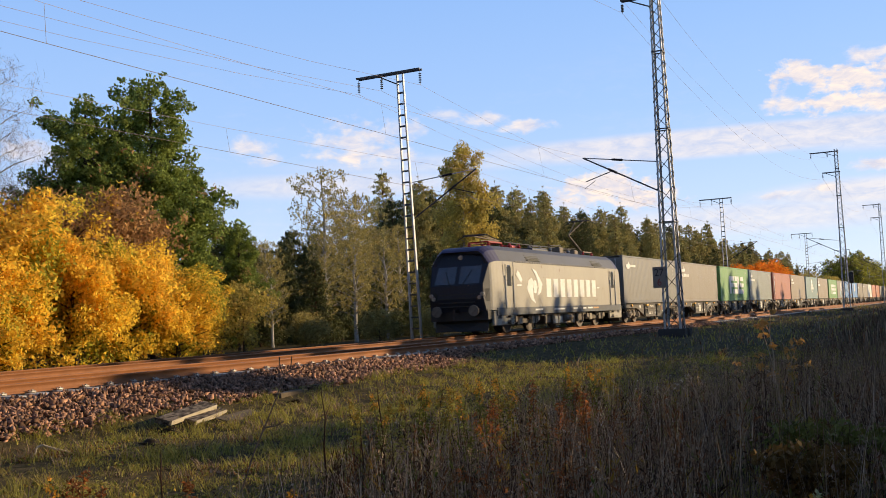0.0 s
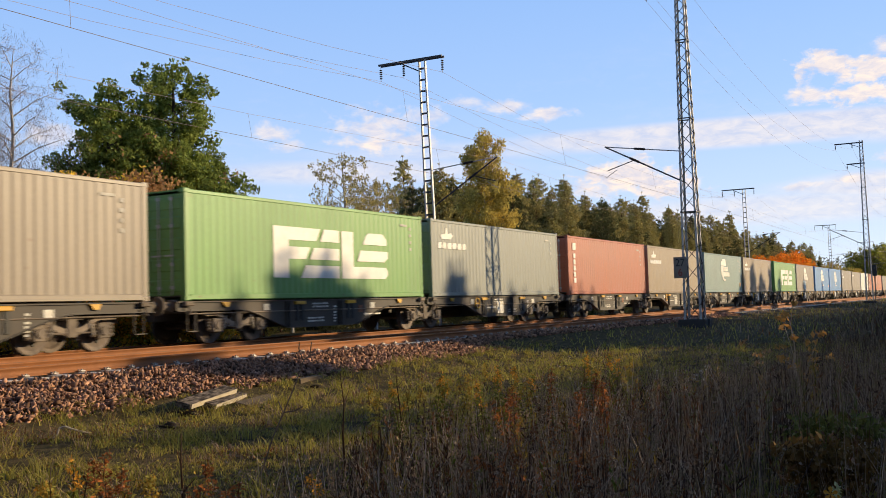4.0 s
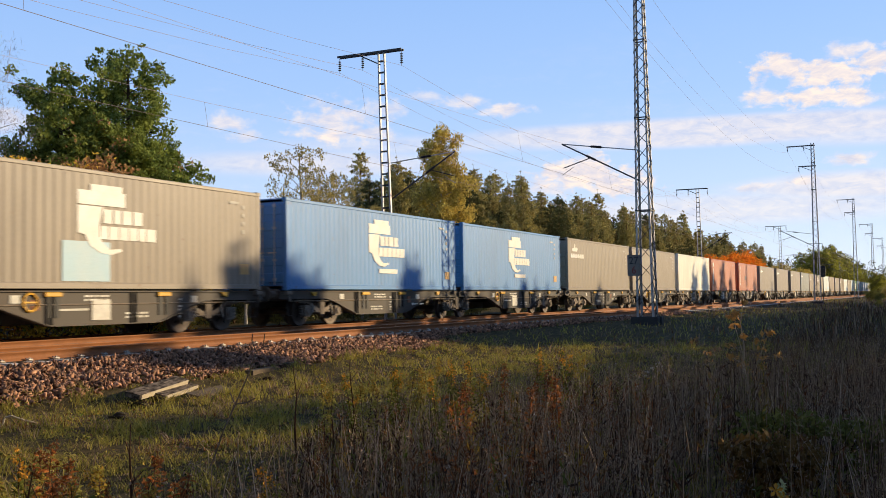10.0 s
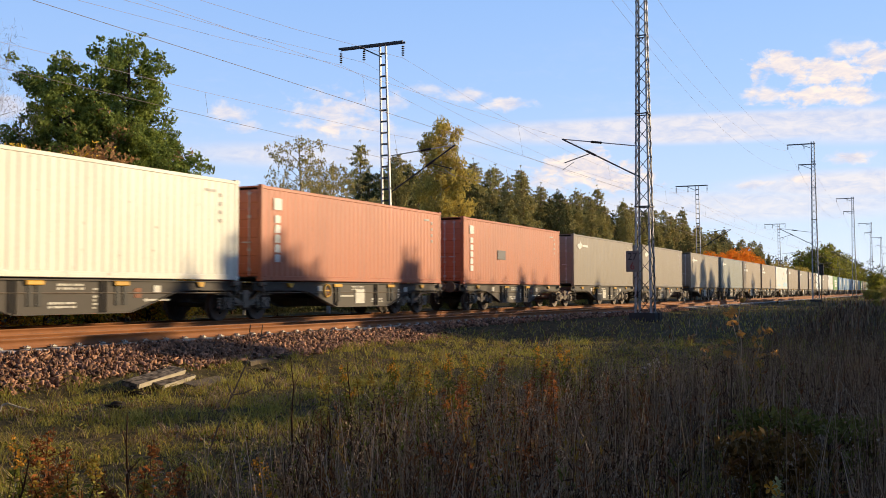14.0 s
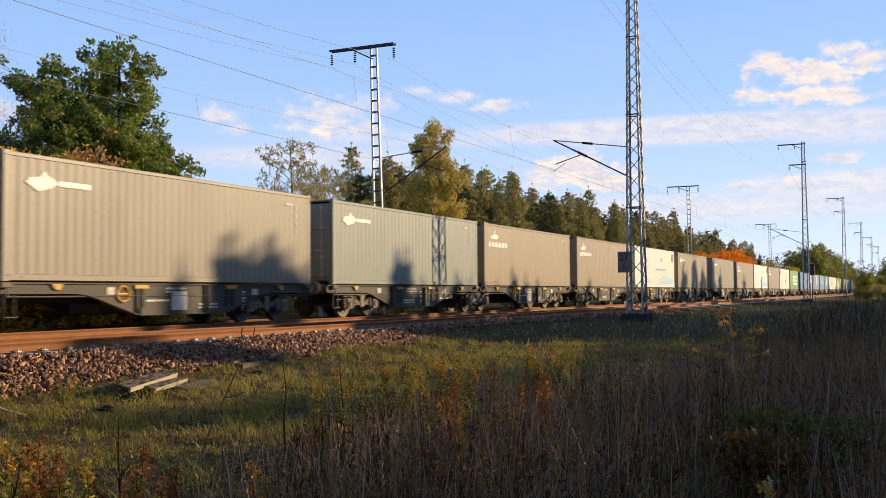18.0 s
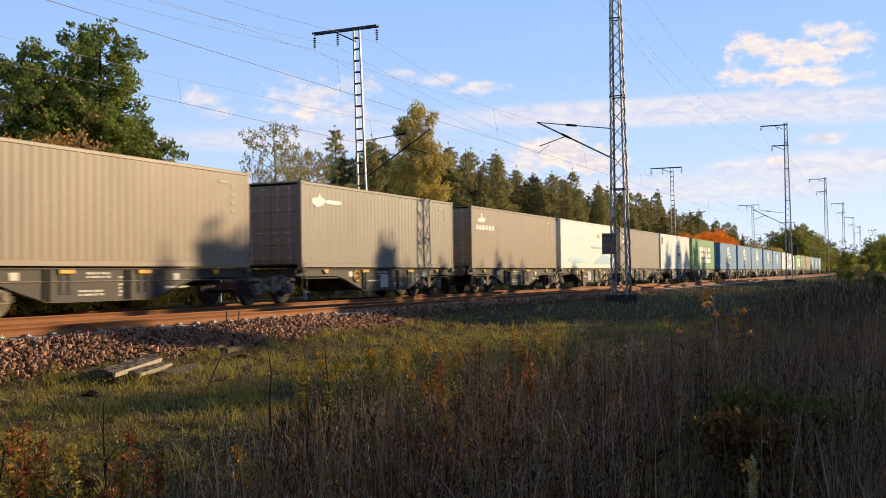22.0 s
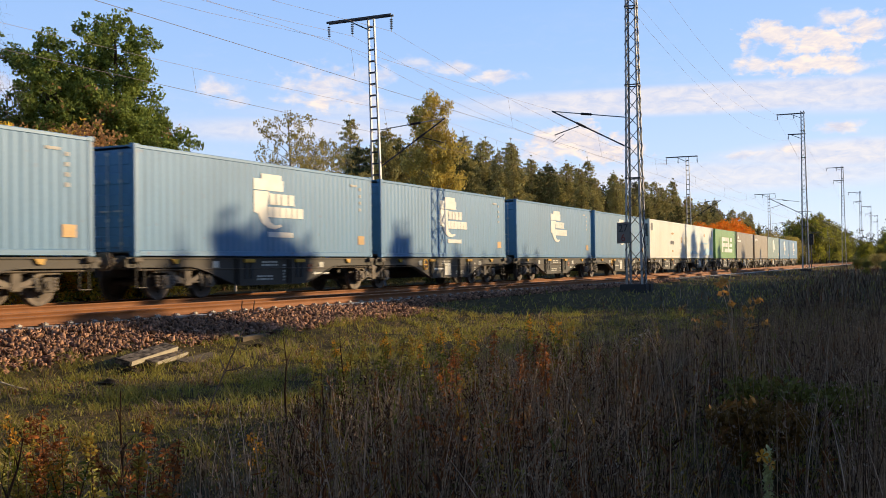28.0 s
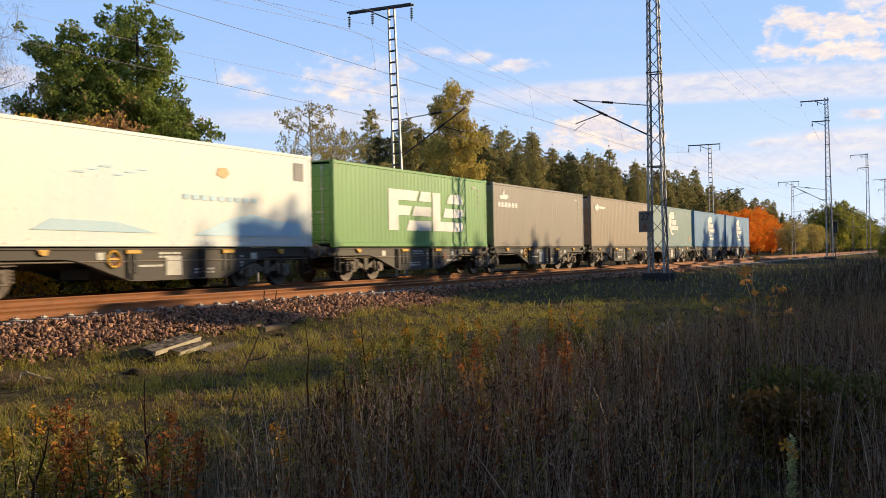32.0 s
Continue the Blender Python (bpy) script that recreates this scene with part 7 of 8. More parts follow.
def make_meadow():
    rng = np.random.default_rng(3)
    # short grass from the weeds up to the bank and far along it
    parts_v, parts_f, off, tone = [], [], 0, []
    for n, r0, r1, h0, h1, w in ((120000, 4.5, 16, 0.03, 0.13, 0.008), (56000, 13, 32, 0.05, 0.18, 0.016), (26000, 28, 75, 0.10, 0.26, 0.04), (9000, 70, 170, 0.12, 0.35, 0.10)):
        xy, r, a = scatter(rng, n, r0, r1, -2, 60, 0.8)
        d = xy[:, 1] - np.array([bend(x) for x in xy[:, 0]])
        keep = (d < np.array([bank_toe(x) for x in xy[:, 0]]) + rng.normal(size=n) * 0.2 + 0.25 * (xy[:, 0] > 20) + 0.9 * np.clip((xy[:, 0] - 24) / 5, 0, 1)) & (xy[:, 0] > 2)
        patch = clumpy(xy, 0.8, 5.0)
        keep &= patch > -0.45 + rng.random(n) * 0.2
        keep &= clumpy(xy, 1.9, 50.0) > -0.28 + 0.25 * rng.random(n)
        xy, patch = xy[keep], patch[keep]
        k = len(xy)
        base = np.column_stack([xy, ground_many(xy) - 0.02])
        h = (h0 + (h1 - h0) * rng.random(k)) * (0.9 + 0.7 * np.clip(patch, -0.5, 0.6)) * (0.5 + 1.5 * np.clip(clumpy(xy, 2.3, 14.0) + 0.25, 0, 0.8))
        tone.append(np.clip(0.5 + 0.9 * clumpy(xy, 0.7, 40.0) + 0.5 * clumpy(xy, 2.6, 41.0), 0, 1))
        v, f = ribbons(rng, base, h, w * (0.7 + 0.6 * rng.random(k)), 0.3 + 0.7 * rng.random(k), 2)
        parts_v.append(v)
        parts_f.append(f + off)
        off += len(v)
    f = np.concatenate(parts_f)
    # green, straw-coloured and rusty patches that run into one another
    draw = np.repeat(0.45 * rng.random(len(f) // 2) + 0.55 * np.concatenate(tone), 2)
    ids = (draw < 0.56).astype(int) + (draw < 0.40) + (draw < 0.2)
    stuff("meadow_grass", np.concatenate(parts_v), f, [YELLOW_GREEN, GRASS, DRY, RUSTY_WEED], "short green and straw-coloured meadow grass", "grass", ids)
    # tufts of longer blades that stand in clumps
    xy, r, a = scatter(rng, 2600, 6.5, 30, 6, 58, 0.9)
    keep = (xy[:, 1] < np.array([bank_toe(x) for x in xy[:, 0]]) + 0.1) & (clumpy(xy, 0.55, 31.0) > -0.12)
    xy, r = xy[keep], r[keep]
    per = 26
    foot = np.repeat(xy, per, 0) + rng.normal(size=(len(xy) * per, 2)) * 0.075
    size = np.repeat(0.09 + 0.16 * rng.random(len(xy)) ** 1.5, per) * (0.6 + 0.7 * rng.random(len(foot)))
    v, f = ribbons(rng, np.column_stack([foot, ground_many(foot) - 0.02]), size, np.repeat(0.007 + 0.0005 * r, per), 0.4 + 0.9 * rng.random(len(foot)), 3)
    draw = np.repeat(np.repeat(rng.random(len(xy)), per) + 0.25 * rng.normal(size=len(foot)), 3)
    stuff("grass_tufts", v, f, [YELLOW_GREEN, GRASS, DRY], "tufts of yellow-green meadow grass", "grass", (draw > 0.45).astype(int) + (draw > 0.85))
    # low herbs and dead leaves between the blades
    xy, r, a = scatter(rng, 9000, 5.0, 34, 4, 58, 0.8)
    d = xy[:, 1] - np.array([bank_toe(x) for x in xy[:, 0]])
    keep = (d < 0.15) & (clumpy(xy, 0.8, 21.0) > -0.08)
    xy = xy[keep]
    base = np.column_stack([xy, ground_many(xy) + 0.05])
    v, f = leaf_cloud(rng, base, np.full(len(base), 0.09), len(base) * 6, 0.019, 0.6)
    kind = rng.random(len(f))
    stuff("low_herbs", v, f, [GREEN_WEED, YELLOW_GREEN, GOLD_WEED, RUSTY_WEED], "low green herbs and yellow fallen leaves", "herbs", (kind > 0.5).astype(int) + (kind > 0.78) + (kind > 0.9))
    # tall dry stalks, thin ones in crowds and stout pale ones between them
    xy, r, a = scatter(rng, 34000, 2.6, 19, -1, 55, 0.9)
    room = 1.6 - r * weed_room(a) * (0.95 + 0.9 * rng.random(len(r)))
    h = np.minimum(0.45 + 0.75 * rng.random(len(r)) ** 1.4, room)
    keep = (h > 0.22) & bush_room(rng, a, r) & (clumpy(xy, 0.9, 9.0) > -0.25 + 0.3 * (rng.random(len(r)) - 0.5))
    keep &= rng.random(len(r)) < np.interp(a, [0, 24, 31, 36, 42, 55], [1.0, 0.95, 0.8, 0.5, 0.15, 0.06])
    xy, h = xy[keep], h[keep]
    k = len(xy)
    base = np.column_stack([xy, ground_many(xy) - 0.03])
    v, f = ribbons(rng, base, h, 0.004 + 0.006 * rng.random(k), 0.08 + 0.4 * rng.random(k) ** 2, 4)
    # feathery heads on some of them
    tops = v.reshape(k, -1, 3)[:, -1][rng.random(k) < 0.4]
    hv, hf = leaf_cloud(rng, tops, np.full(len(tops), 0.05), len(tops) * 8, 0.008, 2.5)
    ids = np.concatenate([np.repeat((rng.random(k) < 0.3).astype(int), 4), np.zeros(len(hf), int)])
    stuff("dry_grass", np.concatenate([v, hv]), np.concatenate([f, hf + len(v)]), [DRY, DARK_WEED], "tall dry grey-brown grass stalks", "grass", ids)
    xy, r, a = scatter(rng, 2900, 2.8, 13, 0, 54, 0.85)
    h = np.minimum(0.5 + 0.6 * rng.random(len(r)), 1.6 - r * weed_room(a) * (0.85 + 0.5 * rng.random(len(r))))
    keep = (h > 0.25) & bush_room(rng, a, r) & (rng.random(len(r)) < np.interp(a, [0, 18, 30, 37, 42, 54], [0.7, 0.9, 1.0, 0.5, 0.2, 0.13]))
    xy, h = xy[keep], h[keep]
    k = len(xy)
    base = np.column_stack([xy, ground_many(xy) - 0.03])
    v, f = ribbons(rng, base, h, 0.008 + 0.007 * rng.random(k), 0.1 + 0.9 * rng.random(k) ** 2.2, 6)
    ids = np.repeat((rng.random(k) < 0.25).astype(int), 6)
    stuff("straw_stalks", v, f, [PALE_STALK, DARK_WEED], "stout pale straw stalks, some bent over", "grass", ids)
    # small white seed heads scattered among them
    tops = v.reshape(k, -1, 3)[:, -1][rng.random(k) < 0.2]
    v, f = leaf_cloud(rng, tops, np.full(len(tops), 0.008), len(tops) * 7, 0.0045, 1.0)
    stuff("seed_heads", v, f, [SEED], "small whitish seed heads on dry weeds", "weeds")
    # the tall dead growth that runs on along the meadow
    parts_v, parts_f, off = [], [], 0
    for n, r0, r1, w in ((9000, 15, 34, 0.012), (9000, 30, 75, 0.03), (3500, 70, 150, 0.07)):
        xy, r, a = scatter(rng, n, r0, r1, -1, 17, 0.9)
        far = 1 - np.clip((a - np.interp(r, [15, 30, 70, 150], [10.5, 6.5, 4.0, 4.0])) / 5, 0, 1)
        h = (0.22 + 0.45 * rng.random(n) ** 1.5) * far * (1.0 + 0.9 * clumpy(xy, 0.45, 2.0))
        keep = (h > 0.12) & (rng.random(n) < 0.3 + 0.7 * far)
        xy, h = xy[keep], np.minimum(h[keep], 1.15)
        k = len(xy)
        gv, gf = ribbons(rng, np.column_stack([xy, ground_many(xy) - 0.03]), h, w * (0.5 + 0.7 * rng.random(k)), 0.15 + 0.8 * rng.random(k) ** 1.6, 3)
        parts_v.append(gv)
        parts_f.append(gf + off)
        off += len(gv)
    gf = np.concatenate(parts_f)
    draw = np.repeat(rng.random(len(gf) // 3), 3)
    stuff("dead_meadow_growth", np.concatenate(parts_v), gf, [DARK_WEED, DRY, RUSTY_WEED], "dense dark brown dead growth along the meadow", "weeds", (draw > 0.55).astype(int) + (draw > 0.9))
    # leafy weeds in four colours
    for name, mat, n, a0, a1, r0, r1, label, hs in (
        ("russet_weed_stand", RUSTY_WEED, 480, 4, 34, 3.0, 12, "rust-red withered weeds", 1.0), ("green_weed_stand", GREEN_WEED, 300, 6, 34, 5.0, 14, "green leafy weeds", 0.95),
        ("gold_weed_stand", GOLD_WEED, 150, 8, 34, 3.5, 14, "gold-brown withered goldenrod", 1.0), ("dark_weed_stand", DARK_WEED, 1000, -1, 34, 2.8, 13, "dark brown withered weeds", 0.95)):
        xy, r, a = scatter(rng, n, r0, r1, a0, a1, 0.9)
        room = 1.6 - r * weed_room(a) * (1.0 + 0.7 * rng.random(n))
        h = np.minimum((0.4 + 0.65 * rng.random(n)) * hs, room)
        keep = (h > 0.2) & bush_room(rng, a, r) & (clumpy(xy, 0.7, len(name)) > -0.12)
        xy, h = xy[keep], h[keep]
        k = len(xy)
        base = np.column_stack([xy, ground_many(xy) - 0.02])
        sv, sf = ribbons(rng, base, h, np.full(k, 0.007), 0.05 + 0.25 * rng.random(k), 4)
        stem = sv.reshape(k, 5, 2, 3).mean(2)
        lv, lf, o = [sv], [sf], len(sv)
        per = 26
        t = 0.25 + 0.75 * rng.random((k, per)) ** 0.7
        i = np.minimum((t * 4).astype(int), 3)
        fr = (t * 4 - i)[..., None]
        kk = np.arange(k)[:, None]
        p = stem[kk, i] * (1 - fr) + stem[kk, i + 1] * fr
        d = rng.normal(size=(k, per, 3)) * np.array([0.6, 0.6, 0.5]) + np.array([0, 0, 0.9])
        d /= np.linalg.norm(d, axis=2)[..., None]
        ln = (0.04 + 0.07 * rng.random((k, per)))[..., None] * (1.15 - 0.5 * t[..., None])
        s = np.cross(d, rng.normal(size=(k, per, 3)))
        s /= np.linalg.norm(s, axis=2)[..., None] + 1e-9
        lw = ln * (0.05 + 0.04 * rng.random((k, per)))[..., None]
        quad = np.stack([p, p + d * ln * 0.5 + s * lw, p + d * ln, p + d * ln * 0.5 - s * lw], 2).reshape(-1, 3)
        lv.append(quad)
        lf.append(np.arange(len(quad)).reshape(-1, 4) + o)
        stuff(name, np.concatenate(lv), np.concatenate(lf), [mat], label, "weeds")


def stone_mesh(k, seed):
    """A broken stone: the hull of a few scattered points."""
    rng = random.Random(seed)
    bm = bmesh.new()
    for _ in range(7 + 2 * k):
        d = Vector((rng.gauss(0, 1), rng.gauss(0, 1), rng.gauss(0, 1))).normalized() * rng.uniform(0.8, 1.15)
        bm.verts.new((d.x * 1.65, d.y * 0.9, d.z * 0.55))
    hull = bmesh.ops.convex_hull(bm, input=bm.verts)
    loose = [p for p in bm.verts if not p.link_faces]
    bmesh.ops.delete(bm, geom=loose, context="VERTS")
    bm.verts.index_update()
    out = np.array([p.co[:] for p in bm.verts]), np.array([[q.index for q in f.verts] for f in bm.faces])
    bm.free()
    return out


def make_stones():
    rng = np.random.default_rng(8)
    shapes = [stone_mesh(0, s + 20) for s in range(3)] + [stone_mesh(1, s) for s in range(3)]
    rough = [stone_mesh(0, s) for s in range(6)]
    vs, fs, off = [], [], 0
    for n, x0, x1, y0, y1, kinds in ((23000, 5.5, 27.0, 11.2, 14.45, shapes), (7000, 27.0, 62.0, 13.45, 14.45, rough), (11000, 6, 60, 14.75, 15.95, rough)):
        x = x0 + (x1 - x0) * rng.random(n) ** 1.15
        y = y0 + (y1 - y0) * rng.random(n)
        toe = np.array([bank_toe(a) + 0.3 * noise.noise((a * 0.5, 4.0, 1.0)) for a in x])
        keep = y > toe - 0.25 + 0.5 * rng.random(n) ** 2
        x, y = x[keep], y[keep]
        n = len(x)
        z = np.array([ground_z(a, b + bend(a)) for a, b in zip(x, y)])
        # the sleeper ends stay bare
        z -= np.where((y > 13.98) & (y < 14.75), 0.055, 0.0)
        s = (0.032 + 0.038 * rng.random(n) ** 1.5) * (1.0 + 0.35 * (x > 28))
        q = rng.normal(size=(n, 4))
        q /= np.linalg.norm(q, axis=1)[:, None]
        w, i, j, k = q.T
        R = np.stack([1 - 2 * (j * j + k * k), 2 * (i * j - w * k), 2 * (i * k + w * j), 2 * (i * j + w * k), 1 - 2 * (i * i + k * k), 2 * (j * k - w * i), 2 * (i * k - w * j), 2 * (j * k + w * i), 1 - 2 * (i * i + j * j)], 1).reshape(n, 3, 3)
        pick = rng.integers(0, 6, n)
        for m in range(6):
            sel = pick == m
            sv, sf = kinds[m]
            p = np.einsum("nab,vb->nva", R[sel], sv) * s[sel][:, None, None] + np.stack([x[sel], y[sel] + np.array([bend(a) for a in x[sel]]), z[sel] + 0.03 + 0.085 * (rng.random(sel.sum()) - 0.6)], 1)[:, None]
            c = sel.sum()
            vs.append(p.reshape(-1, 3))
            fs.append((np.arange(c)[:, None, None] * len(sv) + sf[None]).reshape(-1, 3) + off)
            off += c * len(sv)
    o = part("ballast_stones", quick_mesh("ballast_stones", np.concatenate(vs), np.concatenate(fs), STONE), None, BALLAST_OB)
    tagged(o, kind="stuff")
    singles = []
    for m in range(6):
        v, f = shapes[m]
        singles.append(quick_mesh("stone", v, f, STONE_ONE))
    for k in range(290):
        x, y = 9.5 + 12 * rng.random(), 12.3 + 1.6 * rng.random()
        o = part("stone", singles[k % 6], None, BALLAST_OB, at=pose(x, y, ground_z(x, y) + 0.045, *(rng.random(3) * 360)))
        o.scale = (0.038 + 0.026 * rng.random(),) * 3


def lumber():
    """Two weathered planks on a third, with turned earth at the end."""
    for name, x, y, z, L, W, T, rz, ry, lab in (("timber_plank", 13.0, 11.55, 0.17, 2.1, 0.24, 0.08, 20, -2.0, "dark weathered plank with its sunlit edge painted pale"), ("timber_plank", 13.4, 11.52, 0.08, 1.7, 0.20, 0.08, 22, -1.0, "dark weathered plank with its sunlit edge painted pale"), ("timber_plank", 13.75, 11.1, 0.03, 1.5, 0.24, 0.1, 17, 0.0, "old brown timber baulk lying in grass")):
        z += ground_z(x, y)
        p = empty(name, pose(x, y, z, 14, ry, rz), label=lab, category="plank", group="lumber by the track")
        g = Geo()
        k = 7
        rng = random.Random(int(x * 100))
        ys = [rng.uniform(-0.008, 0.008) for _ in range(k + 1)]
        for i in range(k):
            a, b = -L / 2 + L * i / k, -L / 2 + L * (i + 1) / k
            y0a, y0b = -W / 2 + ys[i], -W / 2 + ys[i + 1]
            g.add([(a, y0a, -T / 2), (b, y0b, -T / 2), (b, W / 2, -T / 2), (a, W / 2, -T / 2), (a, y0a, T / 2), (b, y0b, T / 2), (b, W / 2, T / 2), (a, W / 2, T / 2)],
                  [(0, 3, 2, 1), (4, 5, 6, 7), (0, 1, 5, 4), (3, 7, 6, 2)] + ([(0, 4, 7, 3)] if i == 0 else []) + ([(1, 2, 6, 5)] if i == k - 1 else []))
        part("board", welded(g, OLD_BLOCK if "baulk" in lab else TIMBER, "board"), None, p)
        if "baulk" not in lab:
            # the sunward edge's brightness is painted as a pale strip
            part("sawn_edge", Geo().box(-L / 2 + 0.03, L / 2 - 0.05, -W / 2 - 0.022, -W / 2 - 0.009, -T / 2 + 0.006, T / 2 - 0.004), TIMBER_PALE, p, "sunlit edge painted pale")
    for x, y, s, k in ((11.9, 11.05, 0.2, 1), (12.1, 11.2, 0.15, 2), (11.0, 10.4, 0.15, 3), (10.6, 10.1, 0.12, 4), (16.0, 11.6, 0.15, 5)):
        v, f = stone_mesh(1, 40 + k)
        single("clod", quick_mesh("clod", v * np.array([s * 1.3, s, s * 0.7]), f, DARK_SOIL), None, pose(x, y, ground_z(x, y) + 0.04, 0, 0, k * 70), label="dark clod of turned earth in the grass", category="clod", group="clods by the planks")
    # short sleeper stubs along the foot of the bank
    for x, y, L, rz in ((16.6, 12.15, 1.1, 12), (18.2, 12.5, 0.6, 18)):
        single("concrete_kerb", Geo().box(-L / 2, L / 2, -0.1, 0.1, -0.1, 0.06, 0, 0.02), OLD_BLOCK, pose(x, y, ground_z(x, y) + 0.0, 0, 0, rz), label="broken brown concrete block half sunk in grass", category="block", group="concrete blocks by the bank")
    # pale broken root
    g = Geo()
    pts = [(0, 0, 0), (0.1, 0.04, 0.12), (0.12, 0.1, 0.26), (0.26, 0.14, 0.3), (0.5, 0.2, 0.2), (0.85, 0.3, 0.08)]
    for a, b in zip(pts, pts[1:]):
        g.rod(a, b, 0.03, 0.024, 6)
    single("dry_root", g, TIMBER_PALE, pose(9.3, 10.9, ground_z(9.3, 10.9), 0, 0, -60) @ Matrix.Scale(0.5, 4), label="pale broken root lying in the grass", category="root")


OLD_BLOCK = material("mossy_old_concrete", (0.15, 0.115, 0.08), 0.95, 0, (0.07, 0.06, 0.035), 5.0, 40.0, 0.4, spec=0.1)
DARK_SOIL = material("dark_turned_soil", (0.035, 0.026, 0.018), 0.95, 0, (0.06, 0.045, 0.03), 6.0, 30.0, 0.6, spec=0.1)


def twig_plant(name, x, y, stems, wood, label, category, leaves=None, z=0.0):
    """A plant of bent stems given as height, reach and bearing, with leaf bunches at their ends."""
    p = empty(name, pose(x, y, ground_z(x, y) - 0.03 + z), label=label, category=category)
    rng = np.random.default_rng(int(x * 31 + y * 7) % 9999)
    for h, reach, bearing, r in stems:
        g, pts = Geo(), []
        a = radians(bearing)
        for i in range(6):
            f = i / 5
            pts.append(Vector((math.cos(a) * reach * f ** 1.4 + rng.normal() * 0.012 * h, math.sin(a) * reach * f ** 1.4 + rng.normal() * 0.012 * h, h * f)))
        for i in range(5):
            g.rod(pts[i], pts[i + 1], r * (1 - 0.16 * i), r * (1 - 0.16 * (i + 1)), 5, caps=False)
        tips = [pts[-1]]
        for i in (2, 3, 4):
            e = pts[i] + Vector((rng.normal() * 0.16, rng.normal() * 0.16, 0.12)) * h * 0.7
            g.rod(pts[i], e, r * 0.4, r * 0.15, 4, caps=False)
            tips.append(e)
        part("stem", g, wood, p)
        if leaves:
            mat, n, size, rad = leaves
            v, q = leaf_cloud(rng, [tuple(t) for t in tips], [rad] * len(tips), n, size, 0.5, 0.4)
            tagged(part("foliage", quick_mesh("foliage", v, q, [mat]), None, p), kind="stuff")
    return p


def lone_plants():
    twig_plant("oak_sapling", 14.9, 2.5, [(1.5, 0.08, 60, 0.017), (1.3, 0.16, 120, 0.011), (1.05, 0.3, 280, 0.009), (0.85, 0.25, 250, 0.008)], PALE_STALK, "young oak sapling with orange autumn leaves", "sapling", (ORANGE_LEAF, 44, 0.044, 0.1))
    twig_plant("oak_sapling", 14.2, 2.95, [(1.0, 0.2, 60, 0.008), (0.85, 0.3, 200, 0.006)], DARK_WEED, "young oak sapling with brown autumn leaves", "sapling", (RUSSET_LEAF, 26, 0.032, 0.08))
    # long leaning dead branch with a forked tip
    br = empty("dead_branch", pose(7.24, 5.94, ground_z(7.24, 5.94) - 0.03, 0, 0, -65.2), label="bare grey forked dead branch standing in grass", category="branch")
    for pts, r in (([(0, 0), (0.12, 0.3), (0.2, 0.52), (0.3, 0.74), (0.42, 1.0), (0.49, 1.2)], 0.009), ([(0.3, 0.74), (0.4, 0.75), (0.48, 0.79)], 0.007), ([(0.3, 0.74), (0.25, 0.84)], 0.006), ([(0.49, 1.2), (0.45, 1.3), (0.46, 1.36)], 0.006), ([(0.49, 1.2), (0.55, 1.24), (0.57, 1.36)], 0.006), ([(0.55, 1.24), (0.64, 1.26)], 0.005)):
        g = Geo()
        for k, ((x0, z0), (x1, z1)) in enumerate(zip(pts, pts[1:])):
            g.rod((x0, 0.02 * (k % 2), z0), (x1, 0.02 * ((k + 1) % 2), z1), r * (1 - 0.08 * k), r * (1 - 0.08 * (k + 1)), 5, caps=False)
        part("stem", g, DEADWOOD, br)
    for x, y, h, rc in ((4.8, 4.45, 0.9, 0.05), (6.6, 4.52, 1.15, 0.04), (6.2, 3.9, 0.8, 0.05), (5.6, 3.6, 0.75, 0.12), (9.0, 5.4, 1.0, 0.08), (3.7, 4.3, 0.75, 0.15)):
        twig_plant("dead_stalk", x, y, [(h, rc, x * 90, 0.015), (h * 0.7, rc + 0.2, x * 150, 0.008), (h * 0.5, rc + 0.15, x * 230, 0.006)], DARK_WEED, "dark bare withered weed stalk", "weed")
    # mullein spike
    m = empty("mullein_plant", pose(5.70, 0.80, ground_z(5.70, 0.80) - 0.03), label="pale green mullein spike with yellow flowers", category="plant")
    g = Geo()
    for i in range(5):
        g.rod((0.01 * i, 0, 0.124 * i), (0.01 * (i + 1), 0, 0.124 * (i + 1)), 0.014, 0.012, 6, caps=False)
    part("stem", g, MULLEIN, m)
    rng = np.random.default_rng(2)
    zs = np.linspace(0.12, 0.63, 30)
    v, q = leaf_cloud(rng, [(0.08 * z, 0, z) for z in zs], [0.028] * 30, 480, 0.016, 1.0)
    part("flower_spike", quick_mesh("flower_spike", v, q, [MULLEIN]), None, m)
    for k, z in enumerate((0.62, 0.58, 0.3, 0.16)):
        fl = Geo()
        for j in range(5):
            a = j * 1.2566
            fl.add([(0, 0, 0), (0.03 * math.cos(a - 0.4), 0.03 * math.sin(a - 0.4), 0.008), (0.04 * math.cos(a), 0.04 * math.sin(a), 0.004), (0.03 * math.cos(a + 0.4), 0.03 * math.sin(a + 0.4), 0.008)], [(0, 1, 2, 3)])
        part("flower", fl, YELLOW, m, "yellow flower", at=pose(-0.03, 0.02 * (-1) ** k, z, 0, -70, k * 60))
    # bush with red, orange and green leaves
    for x, y, s, mat, lab in ((7.6, 1.1, 0.72, BUSH_RED, "low bramble bush with red and orange leaves"), (8.5, 0.5, 0.75, HEDGE_LEAF, "low green bramble bush in dry grass"), (8.7, 1.2, 0.75, HEDGE_LEAF, "low dark green bramble bush")):
        twig_plant("bramble_bush", x, y, [(0.75 * s, 0.3 * s, b, 0.008) for b in range(0, 360, 45)], DARK_WEED, lab, "bush", (mat, 260, 0.034, 0.2))
